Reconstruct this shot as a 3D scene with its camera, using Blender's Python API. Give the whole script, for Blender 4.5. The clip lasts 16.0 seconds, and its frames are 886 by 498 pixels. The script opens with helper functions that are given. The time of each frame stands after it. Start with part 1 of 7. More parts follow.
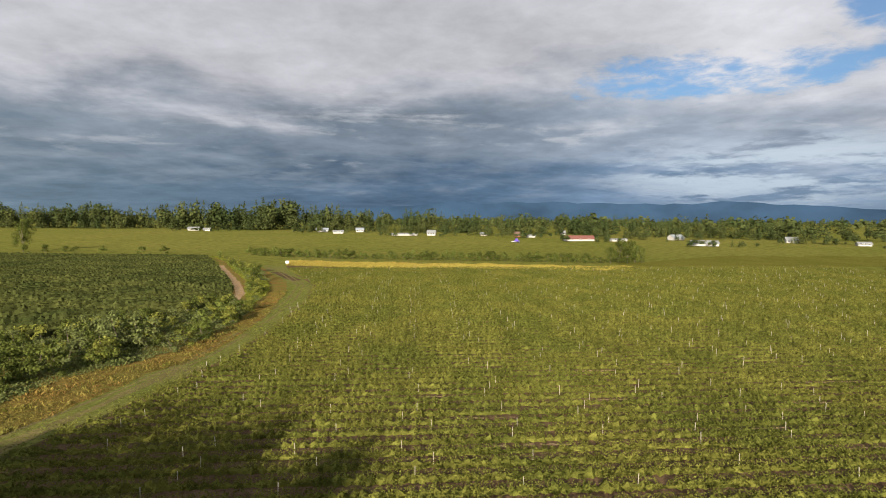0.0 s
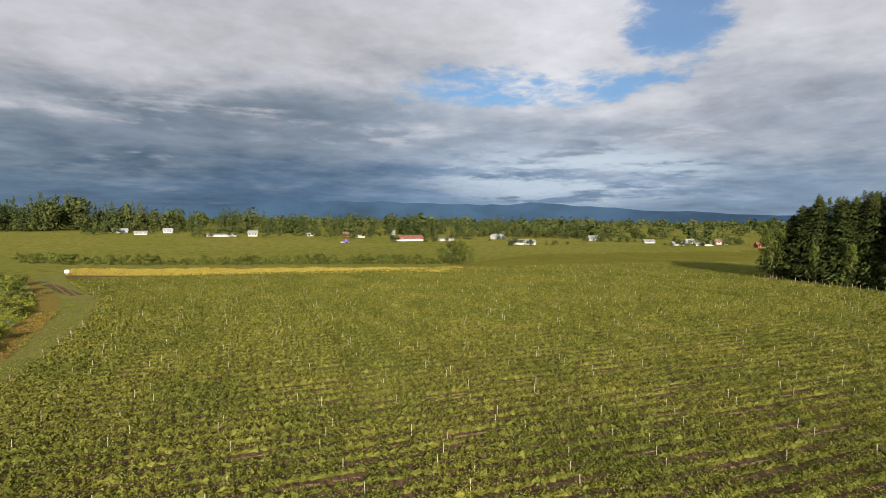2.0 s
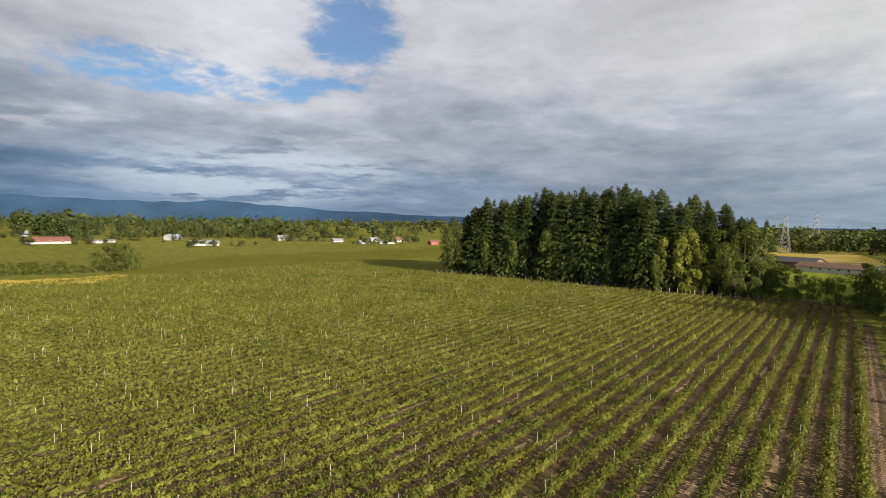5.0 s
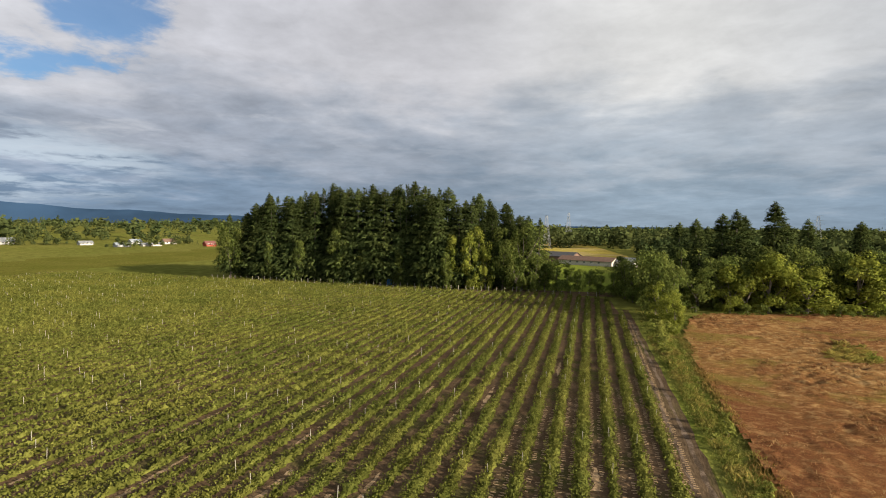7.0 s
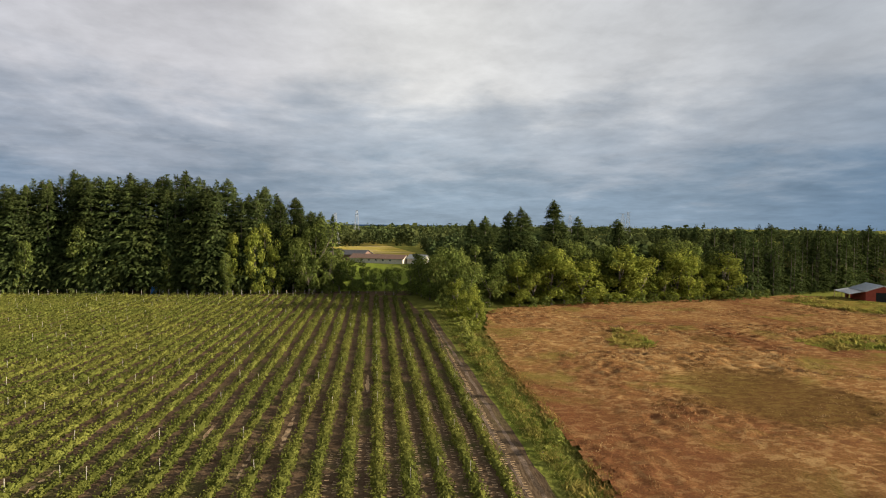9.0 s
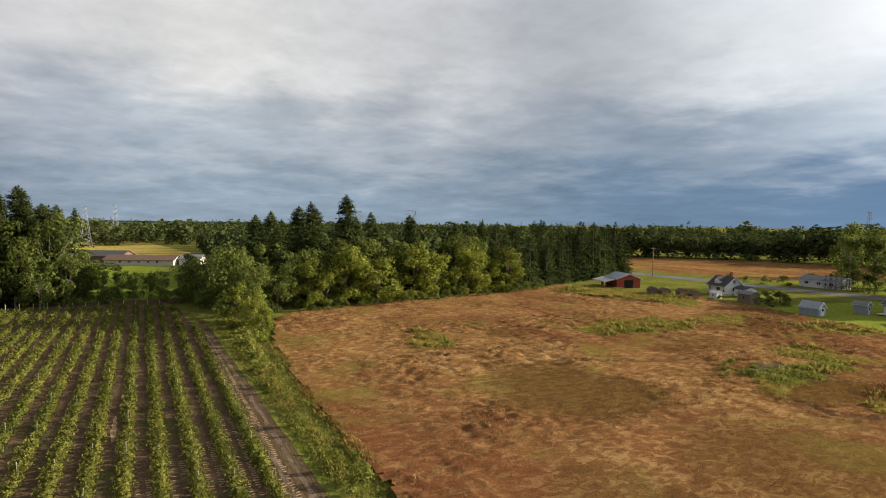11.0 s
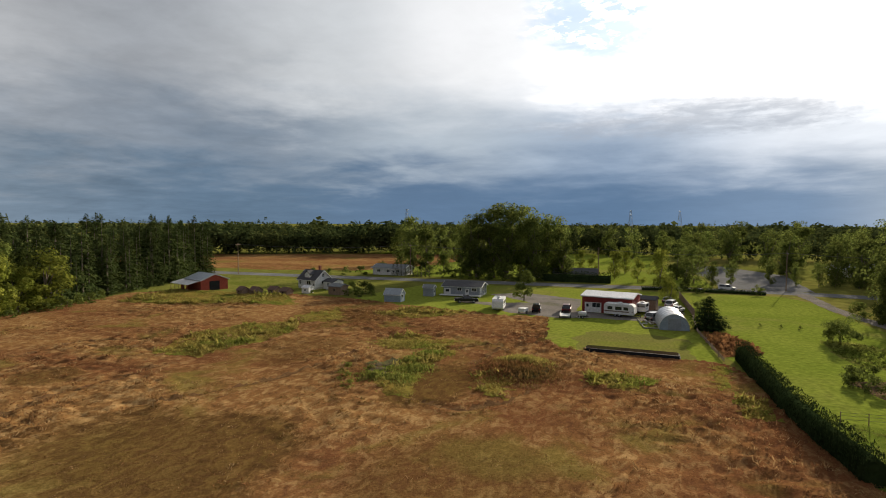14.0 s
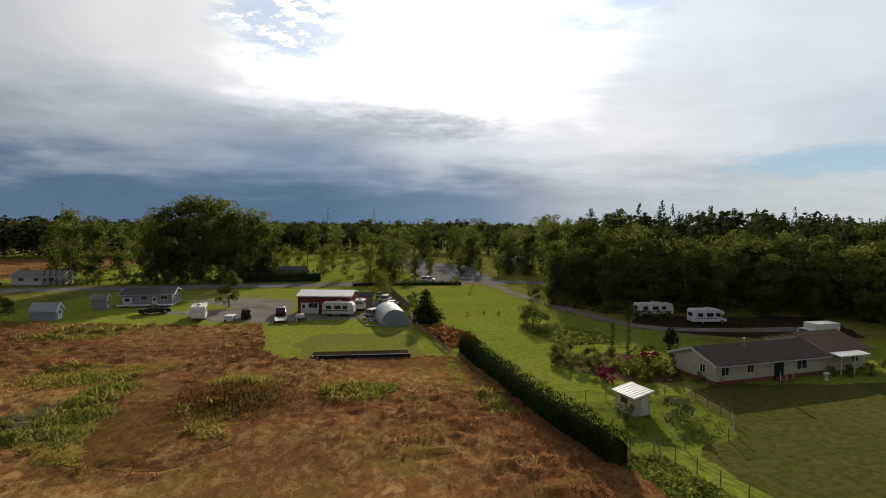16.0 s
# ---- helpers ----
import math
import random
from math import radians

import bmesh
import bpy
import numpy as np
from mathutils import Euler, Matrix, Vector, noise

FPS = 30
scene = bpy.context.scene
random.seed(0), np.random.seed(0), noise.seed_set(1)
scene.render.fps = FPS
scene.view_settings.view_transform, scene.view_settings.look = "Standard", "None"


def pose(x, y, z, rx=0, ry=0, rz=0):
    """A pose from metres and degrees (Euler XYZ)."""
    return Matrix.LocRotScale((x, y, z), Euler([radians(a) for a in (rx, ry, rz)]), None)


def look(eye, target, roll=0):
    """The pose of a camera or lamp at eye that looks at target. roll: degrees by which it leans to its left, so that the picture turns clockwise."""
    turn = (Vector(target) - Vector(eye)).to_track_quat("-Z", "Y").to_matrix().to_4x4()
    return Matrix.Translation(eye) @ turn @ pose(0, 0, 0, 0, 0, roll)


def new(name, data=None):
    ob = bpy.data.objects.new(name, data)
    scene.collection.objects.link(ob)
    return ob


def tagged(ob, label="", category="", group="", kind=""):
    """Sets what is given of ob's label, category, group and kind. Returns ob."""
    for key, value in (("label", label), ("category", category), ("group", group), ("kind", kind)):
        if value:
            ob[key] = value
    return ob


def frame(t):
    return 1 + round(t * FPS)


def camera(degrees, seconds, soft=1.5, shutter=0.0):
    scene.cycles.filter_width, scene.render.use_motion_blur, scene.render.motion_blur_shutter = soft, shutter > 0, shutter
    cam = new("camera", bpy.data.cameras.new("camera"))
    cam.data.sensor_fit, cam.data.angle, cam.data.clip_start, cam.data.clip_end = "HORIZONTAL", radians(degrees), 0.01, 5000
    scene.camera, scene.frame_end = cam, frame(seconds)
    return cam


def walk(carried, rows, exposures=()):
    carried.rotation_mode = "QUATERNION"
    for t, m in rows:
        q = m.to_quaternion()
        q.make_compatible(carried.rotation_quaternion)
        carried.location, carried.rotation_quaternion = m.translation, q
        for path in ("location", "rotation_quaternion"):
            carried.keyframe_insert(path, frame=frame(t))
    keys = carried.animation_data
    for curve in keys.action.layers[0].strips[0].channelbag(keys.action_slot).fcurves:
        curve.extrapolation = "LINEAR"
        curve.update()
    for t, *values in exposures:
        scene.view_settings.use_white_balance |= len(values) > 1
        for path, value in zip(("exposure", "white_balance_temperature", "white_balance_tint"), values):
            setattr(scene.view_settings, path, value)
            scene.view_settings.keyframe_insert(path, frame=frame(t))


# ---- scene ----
cam = camera(76.9, 16.0, 1.0)
PATH = [
    (0, (1.369, -3.546, 20.901), (1.468, -1.551, 20.798), 0.3),
    (0.5, (1.44, -0.305, 21.018), (1.658, 1.68, 20.915), 0.4),
    (1, (1.635, 2.914, 21.154), (1.999, 4.878, 21.052), 0.3),
    (1.5, (1.955, 6.123, 21.298), (2.505, 8.043, 21.196), 0.4),
    (2, (2.453, 9.224, 21.475), (3.149, 11.096, 21.373), 0.4),
    (2.5, (3.138, 12.094, 21.6), (3.98, 13.906, 21.499), 0.5),
    (3, (3.942, 14.847, 21.574), (4.944, 16.575, 21.474), 0.5),
    (3.5, (4.975, 17.56, 21.416), (6.141, 19.182, 21.315), 0.6),
    (4, (6.207, 20.144, 21.291), (7.525, 21.646, 21.192), 0.7),
    (6.5, (17.276, 29.121, 20.937), (19.125, 29.878, 20.847), 0.5),
    (7, (19.801, 30.462, 20.881), (21.716, 31.033, 20.792), 0.5),
    (7.5, (22.434, 31.674, 20.788), (24.395, 32.06, 20.699), 0.4),
    (8, (25.115, 32.679, 20.679), (27.103, 32.876, 20.589), 0.4),
    (8.5, (27.856, 33.465, 20.573), (29.854, 33.475, 20.483), 0.5),
    (9, (30.468, 33.939, 20.467), (32.459, 33.761, 20.378), 0.5),
    (11.5, (41.907, 31.478, 20.374), (43.597, 30.413, 20.279), 0.5),
    (12, (44.577, 30.161, 20.247), (46.146, 28.923, 20.153), 0.4),
    (12.5, (47.265, 28.503, 20.056), (48.674, 27.086, 19.961), 0.4),
    (13, (49.845, 26.479, 19.86), (51.052, 24.887, 19.763), 0.4),
    (13.5, (52.125, 24.246, 19.685), (53.106, 22.507, 19.589), 0.4),
    (14, (54.162, 21.832, 19.467), (54.899, 19.975, 19.371), 0.3),
    (14.5, (55.926, 19.32, 19.232), (56.422, 17.385, 19.135), 0.4),
    (15, (57.29, 16.813, 18.988), (57.533, 14.83, 18.891), 0.5),
    (15.5, (58.331, 14.305, 18.756), (58.308, 12.308, 18.659), 0.5),
    (16, (59.12, 11.803, 18.575), (58.812, 9.83, 18.48), 0.5),
]
EXPOSURES = [(0, 1.15), (4, 1.13), (9, 1.12), (11.5, 1.12), (13.5, 0.88), (16, 0.50)]
walk(cam, [(t, look(eye, target, roll)) for t, eye, target, roll in PATH], EXPOSURES)

# ---- light ----
SUN_DIR = Vector((-0.235, -0.93, 0.285)).normalized()
sun_data = bpy.data.lights.new("sun", "SUN")
sun_data.energy, sun_data.angle, sun_data.color = 5.0, radians(0.6), (1.0, 0.87, 0.68)
sun = new("sun", sun_data)
sun.matrix_world = look((0, 0, 400), Vector((0, 0, 400)) - SUN_DIR)


class Nodes:
    """A short hand for node trees."""

    def __init__(self, tree):
        self.tree = tree
        tree.nodes.clear()

    def add(self, kind, inputs=None):
        n = self.tree.nodes.new(kind)
        if kind == "ShaderNodeMapRange":
            n.interpolation_type = "SMOOTHSTEP"
        if kind == "ShaderNodeMix":
            n.data_type = "RGBA"
        for k, v in (inputs or {}).items():
            s = n.inputs[k]
            if isinstance(v, bpy.types.NodeSocket):
                self.tree.links.new(v, s)
            else:
                s.default_value = v
        return n

    def math(self, op, a, b=0.0, clamp=False):
        n = self.add("ShaderNodeMath", {0: a, 1: b})
        n.operation, n.use_clamp = op, clamp
        return n.outputs[0]

    def vec(self, op, a, b=(0, 0, 0)):
        n = self.add("ShaderNodeVectorMath", {0: a, 1: b})
        n.operation = op
        return n.outputs["Value"] if op == "DOT_PRODUCT" else n.outputs["Vector"]

    def noise(self, vec, scale, detail=4.0, rough=0.55, warp=0.0):
        return self.add("ShaderNodeTexNoise", {"Vector": vec, "Scale": scale, "Detail": detail, "Roughness": rough, "Distortion": warp}).outputs["Fac"]

    def ramp(self, fac, lo, hi, a=0.0, b=1.0):
        return self.add("ShaderNodeMapRange", {0: fac, 1: lo, 2: hi, 3: a, 4: b}).outputs[0]

    def mix(self, fac, a, b):
        n = self.add("ShaderNodeMix")
        for i, v in ((0, fac), (6, a), (7, b)):
            if isinstance(v, bpy.types.NodeSocket):
                self.tree.links.new(v, n.inputs[i])
            else:
                n.inputs[i].default_value = (*v, 1.0) if i and len(v) == 3 else v
        return n.outputs[2]


def build_sky():
    world = bpy.data.worlds.new("sky")
    scene.world = world
    world.use_nodes = True
    n = Nodes(world.node_tree)
    strength = 0.56
    d = n.vec("NORMALIZE", n.add("ShaderNodeTexCoord").outputs["Generated"])
    x, y, z = n.add("ShaderNodeSeparateXYZ", {0: d}).outputs
    up = n.math("MAXIMUM", z, 0.0)
    # compass bearing from -84 to 276 degrees, and height over the horizon
    turn = radians(96)
    e = n.math("ADD", n.math("MULTIPLY", x, math.cos(turn)), n.math("MULTIPLY", y, -math.sin(turn)))
    f = n.math("ADD", n.math("MULTIPLY", x, math.sin(turn)), n.math("MULTIPLY", y, math.cos(turn)))
    az = n.math("ADD", n.math("MULTIPLY", n.math("ARCTAN2", e, f), 180 / math.pi), 96.0)
    el = n.math("MULTIPLY", n.math("ARCSINE", z), 180 / math.pi)
    sky = n.add("ShaderNodeTexSky")
    sky.sky_type, sky.sun_disc, sky.dust_density = "NISHITA", False, 0.6
    sky.sun_elevation, sky.sun_rotation = math.asin(SUN_DIR.z), math.atan2(SUN_DIR.x, SUN_DIR.y)
    blue = n.vec("SCALE", n.vec("MULTIPLY", sky.outputs[0], (0.60, 0.86, 1.15)))
    blue.node.inputs["Scale"].default_value = 0.085

    # cloud texture on a layer overhead, seen in perspective
    inv = n.math("DIVIDE", 1.0, n.math("ADD", up, 0.14))
    flat = n.add("ShaderNodeCombineXYZ", {0: n.math("MULTIPLY", x, inv), 1: n.math("MULTIPLY", y, inv), 2: n.math("MULTIPLY", up, 0.6)}).outputs[0]
    big = n.noise(n.vec("ADD", flat, (3.1, 7.4, 0)), 0.55, 4.0, 0.45, 0.3)
    mid = n.noise(n.vec("ADD", flat, (9.7, 1.3, 2.0)), 1.5, 8.0, 0.55, 0.2)
    small = n.noise(n.vec("ADD", flat, (2.2, 5.1, 1.0)), 4.5, 7.0, 0.58, 0.3)
    fluff = n.noise(n.vec("ADD", flat, (6.2, 1.7, 4.0)), 11.0, 6.0, 0.6, 0.4)
    streak = n.noise(n.vec("MULTIPLY", d, (1.0, 1.0, 9.0)), 3.6, 7.0, 0.55, 0.35)
    lump = n.math("ADD", n.math("MULTIPLY", mid, 0.75), n.math("MULTIPLY", streak, 0.25))
    south = n.ramp(az, 140.0, 165.0)

    def bands(rows):
        """One height of the sky: colours on the way round, each for the exposure under which it is seen."""
        node = n.add("ShaderNodeValToRGB", {0: n.math("MULTIPLY", n.math("ADD", az, 40.0), 1 / 280.0)})
        cr = node.color_ramp
        cr.interpolation = "EASE"
        cr.elements[0].position, cr.elements[1].position = (rows[0][0] + 40) / 280, (rows[-1][0] + 40) / 280
        for i, (deg, r, g_, b_) in enumerate(rows):
            el_ = cr.elements[0] if not i else cr.elements[-1] if i == len(rows) - 1 else cr.elements.new((deg + 40) / 280)
            stops = np.interp(deg, [-40, 41, 95, 122, 150, 189, 240], [1.15, 1.13, 1.12, 1.12, 0.88, 0.50, 0.50])
            k = 1.0 / (strength * 2 ** stops)
            el_.color = (*(k * ((c / 255 + 0.055) / 1.055) ** 2.4 for c in (r, g_, b_)), 1.0)
        return node.outputs[0]

    low = bands([(-38, 104, 124, 140), (5, 88, 113, 140), (26, 122, 146, 174), (46, 128, 150, 174), (68, 134, 150, 168), (95, 150, 168, 184), (115, 138, 157, 175), (138, 106, 130, 154), (158, 98, 124, 154), (175, 92, 118, 148), (190, 112, 134, 160), (206, 180, 188, 196), (228, 200, 206, 208)])
    half = bands([(-38, 132, 143, 156), (5, 128, 142, 158), (26, 160, 172, 188), (46, 172, 180, 194), (68, 156, 165, 178), (95, 178, 187, 197), (120, 164, 173, 184), (140, 136, 150, 166), (158, 184, 195, 206), (175, 158, 174, 194), (192, 216, 221, 228), (208, 232, 234, 237), (228, 196, 210, 222)])
    pale = bands([(-38, 194, 194, 201), (5, 190, 190, 197), (30, 204, 205, 211), (50, 198, 199, 206), (70, 198, 198, 203), (95, 224, 224, 223), (114, 208, 210, 213), (130, 176, 181, 188), (148, 214, 218, 222), (160, 243, 244, 246), (174, 247, 248, 250), (190, 250, 250, 250), (206, 232, 238, 246), (228, 216, 224, 233)])
    loose = n.math("SUBTRACT", 20.0, n.math("MULTIPLY", south, 12.0))
    e = n.math("ADD", el, n.math("MULTIPLY", n.math("SUBTRACT", lump, 0.5), loose))
    cloud = n.mix(n.ramp(e, 2.0, 8.5), low, half)
    cloud = n.mix(n.ramp(e, 8.0, 15.5), cloud, pale)
    calm = n.math("SUBTRACT", n.ramp(az, 45.0, 80.0, 1.0, 0.72), n.math("MULTIPLY", n.ramp(az, 120.0, 160.0), 0.47))
    swing = n.math("ADD", n.math("MULTIPLY", n.math("SUBTRACT", big, 0.5), 0.7), n.math("ADD", n.math("MULTIPLY", n.math("SUBTRACT", mid, 0.5), 0.75), n.math("ADD", n.math("MULTIPLY", n.math("SUBTRACT", small, 0.5), 0.5), n.math("MULTIPLY", n.math("SUBTRACT", fluff, 0.5), 0.22))))
    shade = n.math("ADD", 1.0, n.math("MULTIPLY", swing, calm))
    # sky overhead, out of view, is dimmed to cut fill light and deepen shadows
    shade = n.math("MULTIPLY", shade, n.ramp(up, 0.42, 0.8, 1.0, 0.42))
    body = n.vec("SCALE", cloud)
    n.tree.links.new(shade, body.node.inputs["Scale"])
    cloud = body

    torn = n.math("ADD", n.math("MULTIPLY", n.math("SUBTRACT", mid, 0.5), 2.4), n.math("ADD", n.math("MULTIPLY", n.math("SUBTRACT", small, 0.5), 1.8), n.math("MULTIPLY", n.math("SUBTRACT", fluff, 0.5), 1.3)))

    def part_of_sky(deg, high, wide, tall, ragged=1.0):
        """A patch of sky about a bearing and a height, with torn edges."""
        p = n.math("DIVIDE", n.math("SUBTRACT", az, deg), wide)
        q = n.math("DIVIDE", n.math("SUBTRACT", el, high), tall)
        r = n.math("ADD", n.math("MULTIPLY", p, p), n.math("MULTIPLY", q, q))
        return n.ramp(n.math("ADD", r, n.math("MULTIPLY", torn, ragged)), 1.5, 0.05)

    # sunlit wisps and pale breaks in the north-east
    fine = n.math("ADD", n.math("MULTIPLY", streak, 0.6), n.math("MULTIPLY", small, 0.4))
    wisps = n.math("MULTIPLY", part_of_sky(12, 8.5, 60, 4.5, 0.5), n.ramp(fine, 0.53, 0.66))
    cloud = n.mix(n.math("MULTIPLY", wisps, 0.5), cloud, (0.52, 0.53, 0.56))
    breaks = n.math("MULTIPLY", part_of_sky(33, 4.6, 15, 3.2, 0.6), n.ramp(fine, 0.44, 0.56))
    cloud = n.mix(n.math("MULTIPLY", breaks, 0.75), cloud, (0.50, 0.58, 0.66))
    # open blue where the layer parts
    gap = n.math("MAXIMUM", part_of_sky(42, 20.5, 5.0, 5.2, 1.7), part_of_sky(30, 13.0, 11.0, 2.0, 1.9))
    cloud = n.mix(n.math("MULTIPLY", gap, 0.85), cloud, blue)
    # the veil glows round the hidden sun
    toward = n.vec("DOT_PRODUCT", d, tuple(Vector((-0.13, -0.95, 0.27)).normalized()))
    wob = n.math("ADD", n.math("MULTIPLY", n.math("SUBTRACT", mid, 0.5), 0.05), n.math("MULTIPLY", n.math("SUBTRACT", streak, 0.5), 0.05))
    glow = n.math("MULTIPLY", n.ramp(n.math("ADD", toward, wob), 0.935, 1.01), n.ramp(e, 8.0, 14.0))
    cloud = n.mix(glow, cloud, (2.6, 2.5, 2.4))
    # thin grey bars of cloud under the glow
    bars = n.math("MULTIPLY", part_of_sky(180, 9.6, 15, 1.7, 1.2), n.ramp(fine, 0.42, 0.54))
    cloud = n.mix(n.math("MULTIPLY", bars, 0.65), cloud, (0.44, 0.48, 0.55))
    # openings with white puffs beside the sun, and paler blue to the west
    rift = part_of_sky(173, 19.0, 6.5, 4.4, 1.2)
    puff = n.ramp(n.math("ADD", fluff, n.math("MULTIPLY", small, 0.5)), 0.74, 0.84)
    puff = n.math("MULTIPLY", puff, n.ramp(el, 15.5, 18.0))
    cloud = n.mix(n.math("MULTIPLY", rift, 0.8), cloud, n.mix(puff, (0.62, 0.80, 1.02), (2.0, 2.0, 2.0)))
    cloud = n.mix(n.math("MULTIPLY", part_of_sky(202, 20.5, 9.0, 3.4, 1.2), 0.65), cloud, (0.62, 0.85, 1.2))
    cloud = n.mix(n.math("MULTIPLY", part_of_sky(224, 5.4, 8.0, 1.4, 1.0), 0.6), cloud, (0.40, 0.66, 0.86))
    ground = n.mix(n.ramp(z, -0.02, 0.0), (0.05, 0.06, 0.04), cloud)
    bg = n.add("ShaderNodeBackground", {"Color": ground, "Strength": strength})
    n.add("ShaderNodeOutputWorld", {"Surface": bg.outputs[0]})


build_sky()


# ---- materials ----
def material(name, low, high, scale=1.0, fine=9.0, rough=0.85, bump=0.3, third=None, third_at=0.6, stretch=(1, 1, 1), metal=0.0, island=0.0, by_object=0.0, through_light=0.0, spec=0.3, warp=0.4):
    m = bpy.data.materials.new(name)
    m.use_nodes = True
    n = Nodes(m.node_tree)
    at = n.vec("MULTIPLY", n.add("ShaderNodeTexCoord").outputs["Object"], stretch)
    a, b = n.noise(at, scale, 5.0, 0.6, warp), n.noise(at, scale * fine, 4.0, 0.6)
    col = n.mix(n.ramp(a, 0.33, 0.67), low, high)
    if third:
        c = n.noise(n.vec("ADD", at, (31.0, 17.0, 5.0)), scale * 0.45, 5.0, 0.6, warp)
        col = n.mix(n.ramp(c, third_at - 0.06, third_at + 0.1), col, third)
    value = n.ramp(b, 0.25, 0.75, 0.72, 1.28)
    if island:
        value = n.math("MULTIPLY", value, n.ramp(n.add("ShaderNodeNewGeometry").outputs["Random Per Island"], 0.0, 1.0, 1 - island, 1 + island))
    if by_object:
        value = n.math("MULTIPLY", value, n.ramp(n.add("ShaderNodeObjectInfo").outputs["Random"], 0.0, 1.0, 1 - by_object, 1 + by_object))
    sc = n.vec("SCALE", col)
    n.tree.links.new(value, sc.node.inputs["Scale"])
    shader = n.add("ShaderNodeBsdfPrincipled", {"Base Color": sc, "Roughness": rough, "Metallic": metal, "Specular IOR Level": spec})
    if bump:
        shader_bump = n.add("ShaderNodeBump", {"Height": b, "Strength": bump, "Distance": 0.6 / (scale * fine)})
        n.tree.links.new(shader_bump.outputs[0], shader.inputs["Normal"])
    final = shader.outputs[0]
    if through_light:
        tl = n.add("ShaderNodeBsdfTranslucent", {"Color": sc})
        final = n.add("ShaderNodeMixShader", {0: through_light, 1: final, 2: tl.outputs[0]}).outputs[0]
    n.add("ShaderNodeOutputMaterial", {"Surface": final})
    return m


M = {}


# where the pasture is thin and olive: centre, half widths, how much
THIN = [(94, -11, 13, 11, 0.9), (79, -40, 5, 9, 0.9), (68, -16, 9, 11, 0.55), (64, 2, 12, 6, 0.5), (114, -76, 12, 10, 0.6), (124.5, -23, 4, 4, 0.8), (105, -47, 7, 9, 0.5), (126, -8, 8, 4, 0.6)]


def pasture_material():
    """Rust-red uncut grass, bleached to straw in drifts."""
    m = bpy.data.materials.new("dry pasture")
    m.use_nodes = True
    n = Nodes(m.node_tree)
    at = n.add("ShaderNodeTexCoord").outputs["Object"]
    drift = n.noise(n.vec("MULTIPLY", at, (0.6, 1.0, 1.0)), 0.045, 5.0, 0.6, 0.8)
    tuft = n.noise(n.vec("MULTIPLY", at, (1.0, 0.6, 1.0)), 1.0, 6.0, 0.65, 0.8)
    px, py, _ = n.add("ShaderNodeSeparateXYZ", {0: at}).outputs
    drift = n.math("ADD", drift, n.ramp(n.math("ADD", px, n.math("MULTIPLY", py, 0.4)), 50.0, 130.0, -0.06, 0.02))
    blade = n.noise(at, 5.0, 5.0, 0.7, 0.5)
    col = n.mix(n.ramp(drift, 0.36, 0.64), (0.136, 0.058, 0.025), (0.212, 0.112, 0.041))
    col = n.mix(n.math("MULTIPLY", n.ramp(tuft, 0.47, 0.62), n.ramp(drift, 0.38, 0.60, 0.3, 0.9)), col, (0.320, 0.202, 0.088))
    col = n.mix(n.math("MULTIPLY", n.ramp(tuft, 0.46, 0.34), 0.6), col, (0.098, 0.046, 0.024))
    olive = n.noise(n.vec("ADD", at, (40.0, 11.0, 0.0)), 0.06, 5.0, 0.6, 0.6)
    col = n.mix(n.math("MULTIPLY", n.ramp(olive, 0.54, 0.66), 0.75), col, (0.150, 0.118, 0.030))
    for cx, cy, rx, ry, amount in THIN:
        p, q = n.math("DIVIDE", n.math("SUBTRACT", px, cx), rx), n.math("DIVIDE", n.math("SUBTRACT", py, cy), ry)
        r = n.math("ADD", n.math("ADD", n.math("MULTIPLY", p, p), n.math("MULTIPLY", q, q)), n.math("MULTIPLY", n.math("SUBTRACT", olive, 0.5), 3.0))
        r = n.math("ADD", r, n.math("MULTIPLY", n.math("SUBTRACT", tuft, 0.5), 1.2))
        col = n.mix(n.ramp(r, 1.35, 0.5, 0.0, amount), col, n.mix(n.ramp(tuft, 0.4, 0.6), (0.084, 0.047, 0.018), (0.116, 0.070, 0.021)))
    sc = n.vec("SCALE", col)
    n.tree.links.new(n.ramp(blade, 0.25, 0.75, 0.7, 1.3), sc.node.inputs["Scale"])
    shader = n.add("ShaderNodeBsdfPrincipled", {"Base Color": sc, "Roughness": 0.9, "Specular IOR Level": 0.0})
    bump = n.add("ShaderNodeBump", {"Height": blade, "Strength": 0.6, "Distance": 0.12})
    n.tree.links.new(bump.outputs[0], shader.inputs["Normal"])
    n.add("ShaderNodeOutputMaterial", {"Surface": shader.outputs[0]})
    return m


M["farmland"] = material("farmland", (0.122, 0.130, 0.028), (0.150, 0.144, 0.036), 0.006, 40, third=(0.205, 0.164, 0.064), third_at=0.66, spec=0.0)
M["soil"] = material("crop soil", (0.088, 0.058, 0.034), (0.138, 0.092, 0.055), 0.35, 12, bump=0.6, third=(0.075, 0.070, 0.026), third_at=0.56, spec=0.0)
M["bare"] = material("bare soil", (0.27, 0.185, 0.105), (0.33, 0.235, 0.14), 0.5, 10, bump=0.6, spec=0.0)
M["dirt"] = material("dirt track", (0.072, 0.050, 0.031), (0.118, 0.082, 0.050), 0.4, 12, bump=0.6, stretch=(0.25, 1, 1), third=(0.075, 0.068, 0.026), third_at=0.56, spec=0.0)
M["track_grass"] = material("track grass", (0.115, 0.128, 0.032), (0.145, 0.142, 0.042), 0.12, 14, bump=0.5, third=(0.15, 0.128, 0.055), third_at=0.6, spec=0.0)
